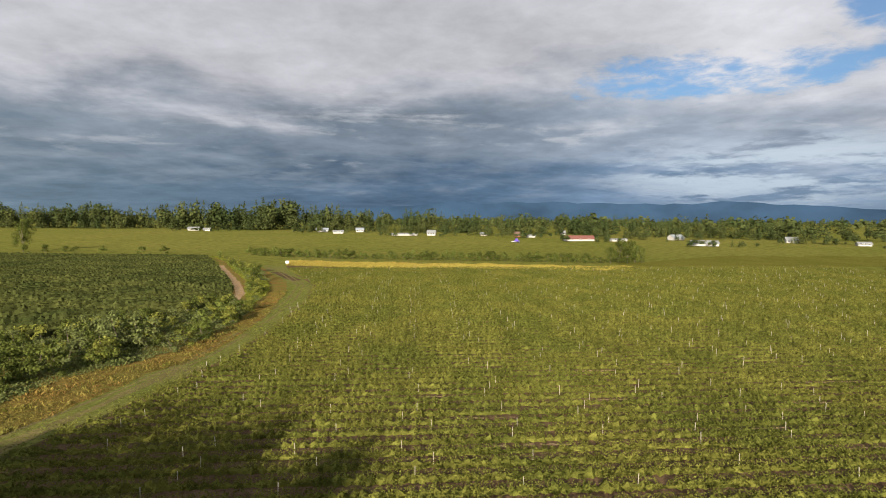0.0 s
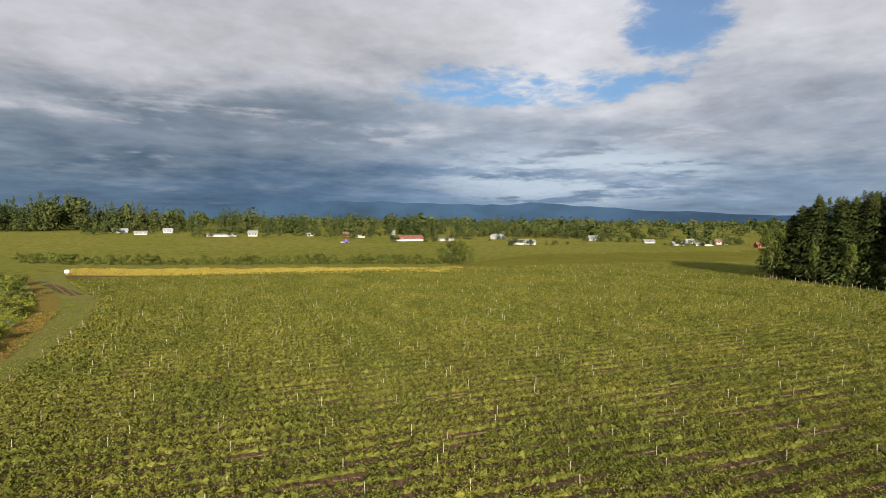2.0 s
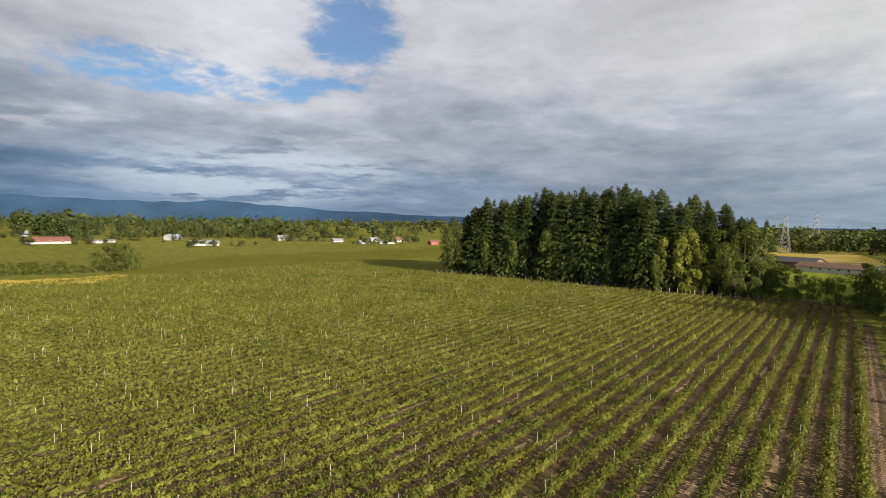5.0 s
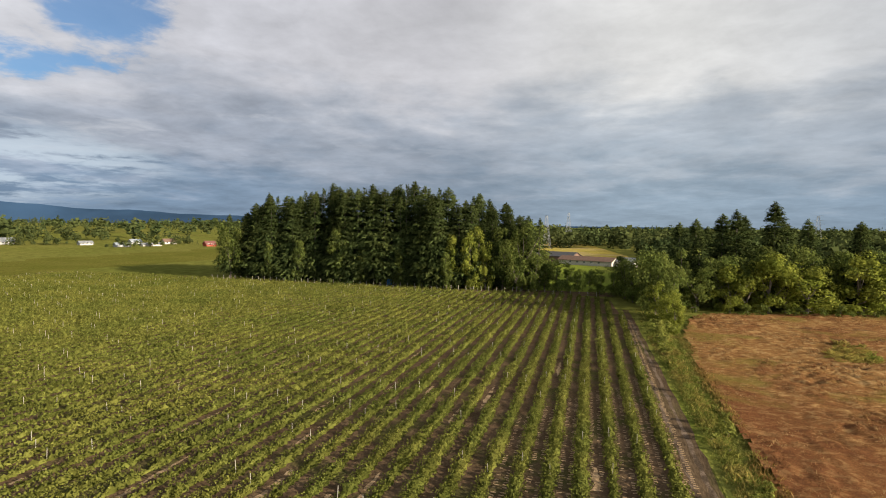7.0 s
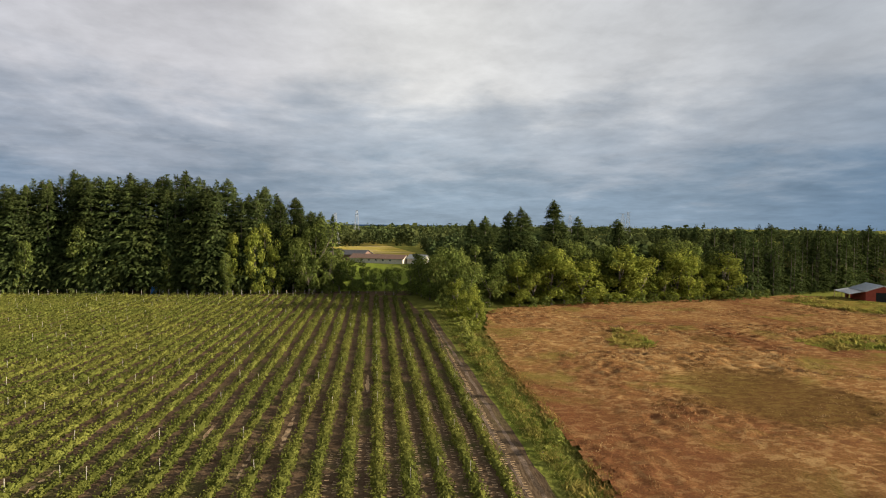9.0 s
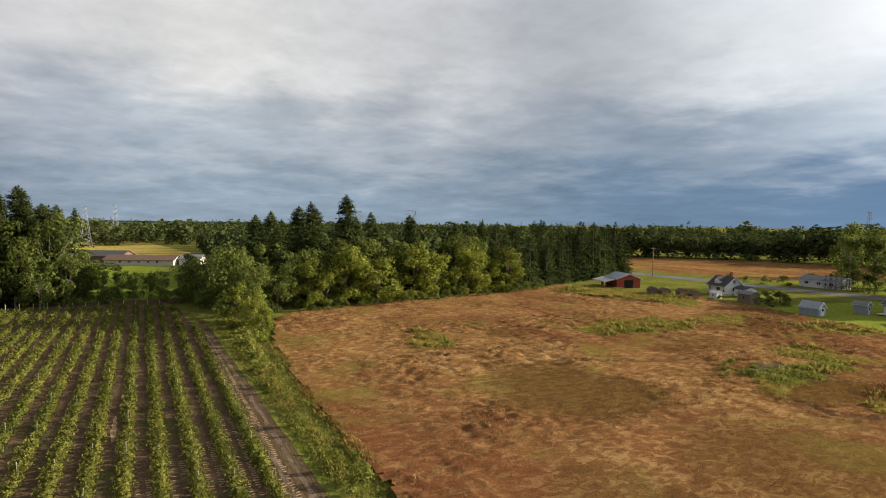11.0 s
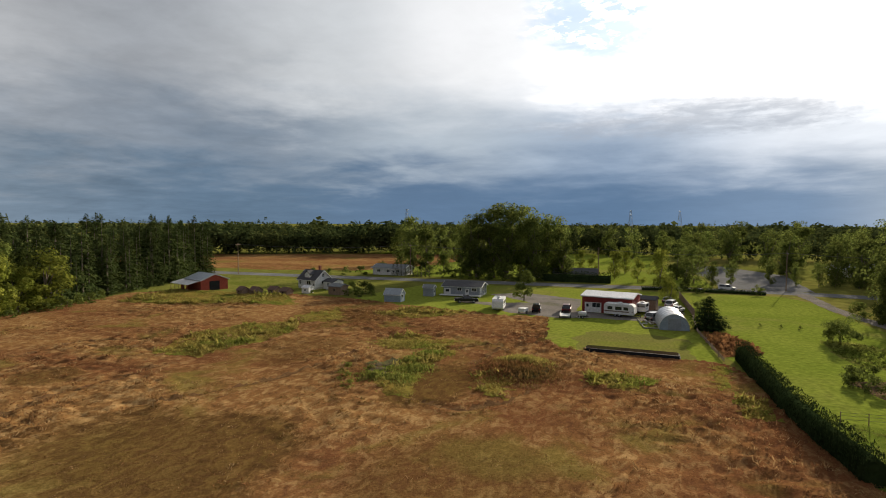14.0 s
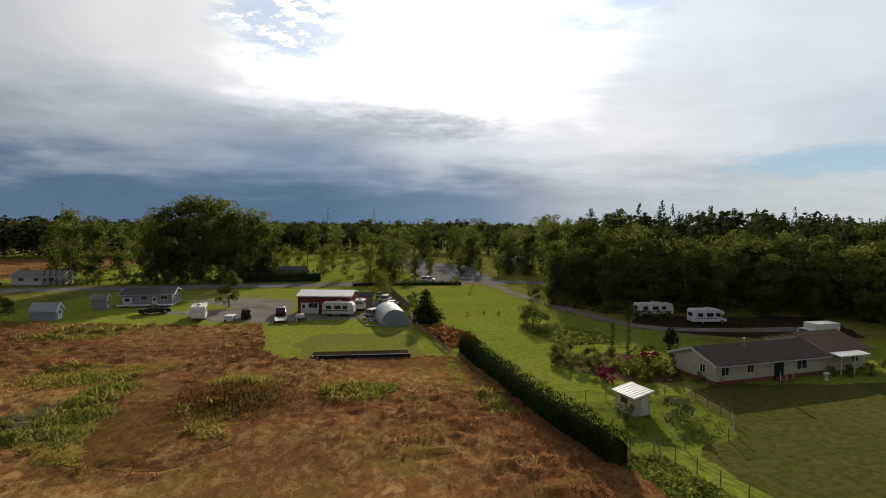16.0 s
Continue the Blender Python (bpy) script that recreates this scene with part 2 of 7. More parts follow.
M["ochre_grass"] = material("ochre grass", (0.165, 0.116, 0.034), (0.135, 0.122, 0.032), 0.12, 14, bump=0.6, third=(0.18, 0.098, 0.036), third_at=0.58, spec=0.0)
M["straw"] = material("yellow grass", (0.345, 0.282, 0.064), (0.31, 0.240, 0.054), 0.05, 16, bump=0.6, third=(0.320, 0.250, 0.110), third_at=0.58, spec=0.0)
M["pasture"] = pasture_material()
M["patch"] = material("lusher pasture", (0.165, 0.112, 0.028), (0.175, 0.142, 0.032), 0.3, 14, bump=0.5, third=(0.115, 0.118, 0.022), third_at=0.57, spec=0.0)
M["tuft_patch"] = material("faded green blades", (0.20, 0.175, 0.042), (0.27, 0.22, 0.062), 0.3, 10, bump=0, island=0.3, through_light=0.45, third=(0.165, 0.185, 0.035), third_at=0.56, spec=0.0)
M["rut"] = material("crusted wheel rut", (0.12, 0.088, 0.064), (0.18, 0.135, 0.1), 0.8, 8, bump=0.6, third=(0.075, 0.055, 0.038), third_at=0.5, spec=0.0)
M["yard_lawn"] = material("yard lawn", (0.150, 0.182, 0.026), (0.18, 0.205, 0.034), 0.07, 18, bump=0.15, third=(0.19, 0.185, 0.046), third_at=0.6, spec=0.0)
M["dark_soil"] = material("dark soil", (0.026, 0.019, 0.013), (0.038, 0.028, 0.018), 0.3, 10, bump=0.6, third=(0.034, 0.036, 0.013), third_at=0.58, spec=0.0)
M["worn_track"] = material("worn track grass", (0.135, 0.115, 0.048), (0.165, 0.138, 0.06), 0.3, 10, bump=0.5, spec=0.0)
M["pen_grass"] = material("pen grass", (0.098, 0.135, 0.018), (0.135, 0.168, 0.026), 0.9, 8, bump=0.5, third=(0.085, 0.082, 0.024), third_at=0.6, spec=0.0)
M["trail"] = material("trodden grass", (0.110, 0.058, 0.029), (0.145, 0.085, 0.038), 0.4, 10, bump=0.6, spec=0.0)
M["weedy_soil"] = material("weedy soil", (0.075, 0.066, 0.036), (0.10, 0.10, 0.036), 0.5, 9, bump=0.8, third=(0.14, 0.11, 0.07), third_at=0.55, spec=0.0)
M["far_crop"] = material("far crop", (0.105, 0.108, 0.021), (0.130, 0.122, 0.027), 0.05, 16, bump=0.6, spec=0.0)
M["meadow"] = material("meadow", (0.109, 0.128, 0.022), (0.160, 0.160, 0.038), 0.08, 14, bump=0.7, spec=0.0)
M["lawn"] = material("lawn", (0.135, 0.172, 0.024), (0.165, 0.198, 0.031), 0.07, 18, bump=0.15, third=(0.17, 0.178, 0.04), third_at=0.6, spec=0.0)
M["olive_lawn"] = material("dark olive lawn", (0.078, 0.076, 0.022), (0.066, 0.074, 0.018), 0.09, 16, bump=0.15, third=(0.09, 0.082, 0.026), third_at=0.58, spec=0.0)
M["brownish_lawn"] = material("brownish lawn", (0.135, 0.140, 0.034), (0.155, 0.142, 0.042), 0.2, 12, bump=0.15, third=(0.15, 0.165, 0.03), third_at=0.55, spec=0.0)
M["asphalt"] = material("asphalt", (0.128, 0.128, 0.131), (0.166, 0.166, 0.166), 0.1, 20, rough=0.9, bump=0.2, spec=0.0)
M["gravel"] = material("gravel", (0.154, 0.141, 0.128), (0.205, 0.186, 0.166), 0.2, 30, bump=0.6, third=(0.128, 0.122, 0.077), third_at=0.6, spec=0.0)
M["crop"] = material("crop leaves", (0.084, 0.094, 0.020), (0.118, 0.118, 0.026), 0.07, 10, rough=0.55, bump=0, island=0.34, through_light=0.18, spec=0.0)
M["crop_dark"] = material("berry leaves", (0.034, 0.042, 0.013), (0.054, 0.060, 0.018), 0.05, 10, rough=0.55, bump=0, island=0.4, through_light=0.12, spec=0.0)
M["weed"] = material("weed leaves", (0.155, 0.180, 0.036), (0.225, 0.222, 0.055), 0.2, 8, rough=0.6, bump=0, island=0.35, through_light=0.4, third=(0.22, 0.165, 0.055), third_at=0.58, spec=0.0)
M["sage"] = material("grey-green leaves", (0.135, 0.152, 0.058), (0.108, 0.132, 0.042), 0.3, 8, rough=0.6, bump=0, island=0.3, through_light=0.3, spec=0.0)
M["leaf"] = material("broad leaves", (0.094, 0.122, 0.029), (0.138, 0.156, 0.038), 0.15, 6, rough=0.55, bump=0, island=0.3, by_object=0.25, through_light=0.45, spec=0.0)
M["leaf_light"] = material("light broad leaves", (0.150, 0.176, 0.028), (0.20, 0.208, 0.037), 0.15, 6, rough=0.55, bump=0, island=0.28, by_object=0.2, through_light=0.38, spec=0.0)
M["needle"] = material("needles", (0.037, 0.053, 0.017), (0.060, 0.073, 0.021), 0.12, 6, rough=0.6, bump=0, island=0.4, by_object=0.3, through_light=0.10, spec=0.0)
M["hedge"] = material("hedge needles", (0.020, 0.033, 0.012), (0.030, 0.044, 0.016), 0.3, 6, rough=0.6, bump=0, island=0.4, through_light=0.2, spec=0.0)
M["far_leaf"] = material("far woods", (0.042, 0.060, 0.022), (0.078, 0.090, 0.030), 0.02, 8, rough=0.7, bump=0, island=0.18, through_light=0.24, spec=0.0)
M["bark"] = material("bark", (0.10, 0.08, 0.06), (0.17, 0.14, 0.11), 1.5, 8, bump=0.8, stretch=(1, 1, 0.2))
M["tuft"] = material("dry grass blades", (0.175, 0.078, 0.034), (0.225, 0.122, 0.052), 0.06, 10, bump=0, island=0.35, through_light=0.35, third=(0.145, 0.098, 0.032), third_at=0.57, spec=0.0)
M["tuft_pale"] = material("pale straw blades", (0.28, 0.175, 0.08), (0.33, 0.22, 0.105), 0.1, 10, bump=0, island=0.3, through_light=0.4, spec=0.0)
M["tuft_ochre"] = material("ochre grass blades", (0.215, 0.160, 0.044), (0.22, 0.128, 0.042), 0.12, 10, bump=0, island=0.3, through_light=0.35, third=(0.165, 0.158, 0.04), third_at=0.5, spec=0.0)
M["tuft_green"] = material("green grass blades", (0.14, 0.175, 0.03), (0.2, 0.21, 0.05), 0.1, 10, bump=0, island=0.35, through_light=0.35, spec=0.0)
M["tuft_straw"] = material("yellow grass blades", (0.36, 0.300, 0.070), (0.34, 0.270, 0.066), 0.06, 10, bump=0, island=0.2, through_light=0.35, spec=0.0)
# the haze of distance is put into this blue base colour
M["mountain"] = material("haze-blue mountains", (0.026, 0.052, 0.098), (0.028, 0.056, 0.104), 0.001, 1.5, rough=1.0, bump=0, spec=0.0)


def plain(name, col, rough=0.5, metal=0.0, scale=1.5, vary=0.85, bump=0.08):
    M[name] = material(name, tuple(c * vary for c in col), col, scale, 8, rough=rough, metal=metal, bump=bump, spec=0.3 if rough < 0.5 else 0.06)


for args in (("white_paint", (0.62, 0.62, 0.61), 0.65), ("white_metal", (0.70, 0.70, 0.70), 0.35), ("red_siding", (0.20, 0.038, 0.033), 0.7), ("farm_white", (0.40, 0.39, 0.37), 0.8), ("barn_red", (0.33, 0.075, 0.05), 0.7),
             ("grey_siding", (0.26, 0.28, 0.31), 0.6), ("blue_grey", (0.27, 0.32, 0.38), 0.55), ("tan_siding", (0.52, 0.46, 0.36), 0.65), ("beige", (0.55, 0.50, 0.42), 0.65),
             ("dark_roof", (0.085, 0.085, 0.09), 0.8), ("grey_roof", (0.20, 0.21, 0.215), 0.75), ("brown_roof", (0.17, 0.11, 0.085), 0.8), ("metal_roof", (0.34, 0.38, 0.42), 0.4, 0.3),
             ("silver", (0.50, 0.51, 0.52), 0.35, 0.6), ("house_roof", (0.10, 0.082, 0.068), 0.85), ("red_roof", (0.17, 0.075, 0.065), 0.8), ("brick_red", (0.25, 0.09, 0.06), 0.8), ("old_wood", (0.24, 0.17, 0.12), 0.85),
             ("post_wood", (0.36, 0.33, 0.27), 0.8), ("black_plastic", (0.02, 0.02, 0.022), 0.6), ("tyre", (0.025, 0.025, 0.027), 0.85), ("black_paint", (0.018, 0.018, 0.02), 0.25),
             ("maroon_paint", (0.10, 0.03, 0.03), 0.3), ("silver_paint", (0.42, 0.43, 0.45), 0.3, 0.5), ("toilet_blue", (0.03, 0.16, 0.45), 0.45), ("chrome", (0.6, 0.6, 0.6), 0.2, 1.0),
             ("lamp_red", (0.35, 0.02, 0.02), 0.3), ("lamp_clear", (0.75, 0.75, 0.72), 0.15), ("tower_steel", (0.30, 0.31, 0.32), 0.7, 0.0), ("concrete", (0.38, 0.37, 0.35), 0.8),
             ("flower_red", (0.24, 0.018, 0.035), 0.6), ("flower_pink", (0.26, 0.04, 0.05), 0.6), ("purple", (0.12, 0.08, 0.40), 0.5), ("wire", (0.10, 0.10, 0.10), 0.5), ("tarp", (0.022, 0.022, 0.024), 0.8)):
    plain(*args)
glass = bpy.data.materials.new("window glass")
glass.use_nodes = True
g = glass.node_tree.nodes["Principled BSDF"]
g.inputs["Base Color"].default_value, g.inputs["Roughness"].default_value, g.inputs["Specular IOR Level"].default_value = (0.02, 0.025, 0.03, 1), 0.06, 0.6
M["glass"] = glass


# ---- building blocks ----
def rise(y):
    s = min(max((y - 330) / 450, 0.0), 1.0)
    return 9 * s * s * (3 - 2 * s)


class Geo:
    """Vertices and faces of one mesh."""

    def __init__(self):
        self.v, self.f = [], []

    def poly(self, pts):
        i = len(self.v)
        self.v += [tuple(p) for p in pts]
        self.f.append(tuple(range(i, i + len(pts))))
        return self

    def box(self, x0, y0, z0, x1, y1, z1, cut=0.0):
        """A box; cut: bevel on the upright and top edges."""
        if cut:
            return self.loft([[(x0 + cut, y0, z0), (x1 - cut, y0, z0), (x1, y0 + cut, z0), (x1, y1 - cut, z0), (x1 - cut, y1, z0), (x0 + cut, y1, z0), (x0, y1 - cut, z0), (x0, y0 + cut, z0)],
                              [(x0 + cut, y0, z1 - cut), (x1 - cut, y0, z1 - cut), (x1, y0 + cut, z1 - cut), (x1, y1 - cut, z1 - cut), (x1 - cut, y1, z1 - cut), (x0 + cut, y1, z1 - cut), (x0, y1 - cut, z1 - cut), (x0, y0 + cut, z1 - cut)],
                              [(x0 + 2 * cut, y0 + cut, z1), (x1 - 2 * cut, y0 + cut, z1), (x1 - cut, y0 + 2 * cut, z1), (x1 - cut, y1 - 2 * cut, z1), (x1 - 2 * cut, y1 - cut, z1), (x0 + 2 * cut, y1 - cut, z1), (x0 + cut, y1 - 2 * cut, z1), (x0 + cut, y0 + 2 * cut, z1)]])
        return self.loft([[(x0, y0, z0), (x1, y0, z0), (x1, y1, z0), (x0, y1, z0)], [(x0, y0, z1), (x1, y0, z1), (x1, y1, z1), (x0, y1, z1)]])

    def loft(self, rings, caps=True):
        i, k = len(self.v), len(rings[0])
        for r in rings:
            self.v += [tuple(p) for p in r]
        for a in range(len(rings) - 1):
            for b in range(k):
                c = (b + 1) % k
                self.f.append((i + a * k + b, i + a * k + c, i + (a + 1) * k + c, i + (a + 1) * k + b))
        if caps:
            self.f.append(tuple(i + b for b in reversed(range(k))))
            self.f.append(tuple(i + (len(rings) - 1) * k + b for b in range(k)))
        return self

    def tube(self, a, b, r0, r1=None, sides=6):
        a, b = Vector(a), Vector(b)
        q = (b - a).to_track_quat("Z", "Y").to_matrix()
        r1 = r0 if r1 is None else r1
        ring = [q @ Vector((math.cos(2 * math.pi * s / sides), math.sin(2 * math.pi * s / sides), 0)) for s in range(sides)]
        return self.loft([[a + r0 * p for p in ring], [b + r1 * p for p in ring]])

    def profile(self, pts, y0, y1):
        """An outline in x and z, drawn out from y0 to y1."""
        return self.loft([[(x, y0, z) for x, z in pts], [(x, y1, z) for x, z in pts]])

    def mesh(self, name):
        me = bpy.data.meshes.new(name)
        me.from_pydata(self.v, [], self.f)
        bm = bmesh.new()
        bm.from_mesh(me)
        bmesh.ops.recalc_face_normals(bm, faces=bm.faces)
        bm.to_mesh(me)
        bm.free()
        return me


def part(name, geo, mat, parent=None, label="", smooth=False):
    """One mesh object under a thing or under a part."""
    me = geo.mesh(name) if isinstance(geo, Geo) else geo
    if not me.materials:
        me.materials.append(M[mat])
    if smooth:
        me.shade_smooth()
    ob = new(name, me)
    ob.parent = parent
    return tagged(ob, label)


def thing(name, x, y, turn=0.0, label="", category="", group="", z=0.0, kind=""):
    ob = new(name)
    ob.empty_display_size = 0.2
    ob.matrix_world = pose(x, y, z, 0, 0, turn)
    return tagged(ob, label, category, group, kind)


def quads_mesh(name, verts, mat, sides=4):
    """A mesh of separate polygons from an array of (count, sides, 3)."""
    count = len(verts)
    me = bpy.data.meshes.new(name)
    me.vertices.add(count * sides)
    me.vertices.foreach_set("co", np.ascontiguousarray(verts, dtype=np.float32).ravel())
    me.loops.add(count * sides)
    me.loops.foreach_set("vertex_index", np.arange(count * sides, dtype=np.int32))
    me.polygons.add(count)
    me.polygons.foreach_set("loop_start", np.arange(0, count * sides, sides, dtype=np.int32))
    me.update(calc_edges=True)
    me.materials.append(M[mat])
    return me


def unit(v):
    return v / np.maximum(np.linalg.norm(v, axis=-1, keepdims=True), 1e-9)


def kites(rng, at, way, length, width, tilt=0.6, face=None):
    """Leaf-shaped polygons at points, each pointing along its way and, where face is given, turned that way."""
    way = unit(way)
    if face is None:
        side = unit(np.cross(way, rng.normal(size=way.shape)))
    else:
        face = unit(face)
        way = unit(way - 0.85 * face * (way * face).sum(-1, keepdims=True))
        side = unit(np.cross(way, face))
    out = np.cross(side, way)
    length, width = np.asarray(length)[:, None], np.asarray(width)[:, None]
    sag = out * length * tilt * 0.2
    return np.stack([at, at + way * length * 0.45 + side * width * 0.5 + sag, at + way * length, at + way * length * 0.45 - side * width * 0.5 + sag], 1)


def inside(pts, poly):
    x, y = pts[:, 0], pts[:, 1]
    hit = np.zeros(len(pts), bool)
    for (x0, y0), (x1, y1) in zip(poly, poly[1:] + poly[:1]):
        cross = (y0 > y) != (y1 > y)
        hit ^= cross & (x < (x1 - x0) * (y - y0) / ((y1 - y0) or 1e-9) + x0)
    return hit


def scatter(rng, poly, per_metre):
    p = np.array(poly)
    lo, hi = p.min(0), p.max(0)
    pts = rng.uniform(lo, hi, (int((hi - lo).prod() * per_metre), 2))
    return pts[inside(pts, poly)]


def along(line, step, rng=None, loose=0.0):
    """Points at even steps along a line of points."""
    p = np.array(line, float)
    d = np.r_[0, np.cumsum(np.linalg.norm(np.diff(p, axis=0), axis=1))]
    s = np.arange(0, d[-1] + 1e-6, step)
    if rng is not None:
        s = np.clip(s + rng.uniform(-0.3, 0.3, len(s)) * step, 0, d[-1])
    out = np.stack([np.interp(s, d, p[:, 0]), np.interp(s, d, p[:, 1])], 1)
    return out + (rng.uniform(-loose, loose, out.shape) if rng is not None and loose else 0)


# wheel and foot lines through the pasture, and where its grass lies smooth
TRAILS = [
    [(137, -6), (138.4, -16), (138.5, -27), (139.5, -38), (131, -44)], [(116, 3), (114, -7), (114, -11), (116, -18.5), (115.5, -24), (116, -33)],
    [(72.5, -73), (78.8, -62.4), (84.3, -56), (85, -48)], [(71.5, -68), (77.3, -57.5), (77.8, -50), (76, -44)],
    [(78, -32), (73, -31), (70, -35), (68, -42)], [(104, -20), (98, -34), (96, -50)], [(150, 8), (149, -10), (152, -30)],
]
SMOOTH = [(94, -11, 13, 11, 0.85), (79, -40, 5.5, 8, 0.8), (60, -22, 16, 12, 0.5), (70, 4, 14, 7, 0.6), (104, -34, 11, 9, 0.5)]


def near_line(pts, line):
    """Least distance of points to a line of points."""
    best = np.full(len(pts), 1e9)
    for a, b in zip(np.array(line[:-1], float), np.array(line[1:], float)):
        k = np.clip(((pts - a) @ (b - a)) / ((b - a) @ (b - a)), 0, 1)
        best = np.minimum(best, np.linalg.norm(pts - (a + k[:, None] * (b - a)), axis=1))
    return best


def rough_heights(pts):
    """Lodged clumps and tussocks of the uncut pasture."""
    pts = np.asarray(pts, float)
    rows = []
    for x, y in pts:
        p = Vector((x, y, 0.0))
        w = p + 1.1 * Vector((noise.noise(p * 0.3), noise.noise(p * 0.3 + Vector((9, 4, 1))), 0))
        ridge = 1 - abs(noise.noise(Vector((w.x * 0.55, w.y * 0.38, 2)))) * 2
        rows.append((noise.noise(p * 0.05 + Vector((3, 8, 1))), noise.noise(p * 0.13), ridge, noise.noise(w * 1.15), noise.noise(p * 2.3)))
    slow, swell, ridge, lump, fine = np.array(rows).T
    wild = np.clip(0.62 + 1.5 * slow, 0.15, 1.0)
    for cx, cy, rx, ry, amount in SMOOTH:
        wild *= 1 - amount * np.clip(1.6 - 1.6 * (((pts[:, 0] - cx) / rx) ** 2 + ((pts[:, 1] - cy) / ry) ** 2), 0, 1)
    h = 0.20 + 0.14 * swell + wild * (0.30 * ridge + 0.30 * lump) + 0.08 * fine
    for line in TRAILS:
        away = near_line(pts, line) + 0.25 * lump
        h = h - 0.20 * np.exp(-(away / 0.45) ** 2) + 0.10 * np.exp(-((away - 1.2) / 0.5) ** 2)
    return np.maximum(h, 0.0)


def tussocks(name, poly, mat, label, lift=0.0, scale=1.0, step=0.5, fray=0.9):
    """A patch of uneven ground: cells of one common grid inside an outline."""
    p = np.array(poly)
    lo = np.floor((p.min(0) - step) / step) * step
    nx, ny = (np.ceil((p.max(0) + step - lo) / step)).astype(int)
    xs, ys = lo[0] + step * np.arange(nx + 1), lo[1] + step * np.arange(ny + 1)
    gx, gy = np.meshgrid(xs[:-1] + step / 2, ys[:-1] + step / 2)
    mid = np.column_stack([gx.ravel(), gy.ravel()])
    mid = mid + fray * np.array([(noise.noise(Vector((x * 0.4, y * 0.4, 3))) + 0.5 * noise.noise(Vector((x * 1.3, y * 1.3, 3))), noise.noise(Vector((x * 0.4, y * 0.4, 9))) + 0.5 * noise.noise(Vector((x * 1.3, y * 1.3, 9)))) for x, y in mid])
    ok = inside(mid, poly).reshape(ny, nx)
    used = np.zeros((ny + 1, nx + 1), bool)
    for dy in (0, 1):
        for dx in (0, 1):
            used[dy:ny + dy, dx:nx + dx] |= ok
    index = np.full(used.shape, -1)
    index[used] = np.arange(used.sum())
    j, i = np.nonzero(used)
    pts = np.array([(x + 0.16 * noise.noise(Vector((x * 2, y * 2, 5))), y + 0.16 * noise.noise(Vector((x * 2, y * 2, 8)))) for x, y in zip(xs[i], ys[j])])
    verts = np.column_stack([pts, 0.03 + lift + scale * rough_heights(pts)])
    j, i = np.nonzero(ok)
    faces = np.column_stack([index[j, i], index[j, i + 1], index[j + 1, i + 1], index[j + 1, i]])
    me = bpy.data.meshes.new(name)
    me.from_pydata(verts.tolist(), [], faces.tolist())
    me.materials.append(M[mat])
    me.shade_smooth()
    return tagged(new(name, me), label, "grass", "", "structure")


def zone(name, line, z, mat, label, ragged=0.3, step=2.0, category="ground", seed=1):
    """A flat patch of ground with an uneven edge."""
    rng = np.random.default_rng(seed)
    p = along(line + line[:1], step)[:-1]
    p = p + rng.uniform(-ragged, ragged, p.shape)
    g = Geo().poly([(x, y, z) for x, y in p])
    me = bpy.data.meshes.new(name)
    me.from_pydata(g.v, [], g.f)
    if me.polygons[0].normal.z < 0:
        me.flip_normals()
    me.materials.append(M[mat])
    return tagged(new(name, me), label, category, "", "structure")


# ---- ground ----
def build_ground():
    rings = [0, 60, 120, 180, 240, 300, 340, 380, 420, 460, 500, 540, 580, 620, 660, 700, 740, 780, 850, 1000, 1400, 2000, 3000, 4700]
    seg = 96
    g = Geo()
    g.v = [(r * math.cos(2 * math.pi * s / seg), r * math.sin(2 * math.pi * s / seg), rise(r * math.sin(2 * math.pi * s / seg))) for r in rings[1:] for s in range(seg)]
    g.v.append((0, 0, 0))
    g.f = [(len(g.v) - 1, s, (s + 1) % seg) for s in range(seg)]
    for a in range(len(rings) - 2):
        g.f += [(a * seg + s, (a + 1) * seg + s, (a + 1) * seg + (s + 1) % seg, a * seg + (s + 1) % seg) for s in range(seg)]
    ob = part("ground", g, "farmland", None, "level green and straw-coloured farmland reaching the horizon", True)
    tagged(ob, "", "ground", "", "structure")


build_ground()

# the crop field's edge along the grass track, and its far edge at the yellow strip
FIELD_WEST = [(-40, 20), (-37, 40), (-33, 52), (-29.5, 66), (-26.8, 84), (-26, 111), (-27, 143), (-31, 175), (-41, 202), (-50, 226), (-57, 251)]
FIELD_NORTH = [(-22, 239), (29, 231), (64, 226), (90, 222)]
FIELD = FIELD_WEST + FIELD_NORTH + [(105, 236), (196, 250), (196, 60), (184, 30), (150, 27.2), (70, 23.8), (0, 21.0)]
zone("field_soil", FIELD, 0.02, "soil", "brown tilled soil between the crop rows", 0.4, 4, "soil")
zone("field_far", [(105, 236), (90, 222), (100, 268), (118, 275), (190, 330), (330, 340), (420, 330), (420, 250), (300, 240), (196, 250)], 0.016, "far_crop", "olive green crop beyond the berry rows", 1, 6, "field")
zone("headland", [(190, 28), (186, 60), (189, 85), (193, 103), (196, 146), (195, 168), (200, 168), (202, 120), (198, 80), (200, 28)], 0.03, "soil", "dark headland at the end of the rows", 0.3, 3, "soil")
zone("farm_track", [(0, 18.7), (70, 21.6), (100, 22.7), (140, 24.4), (165, 25.6), (165, 27), (140, 26.2), (100, 24.9), (70, 23.9), (0, 21.4)], 0.028, "dirt", "brown dirt farm track beside the rows", 0.15, 2, "track")
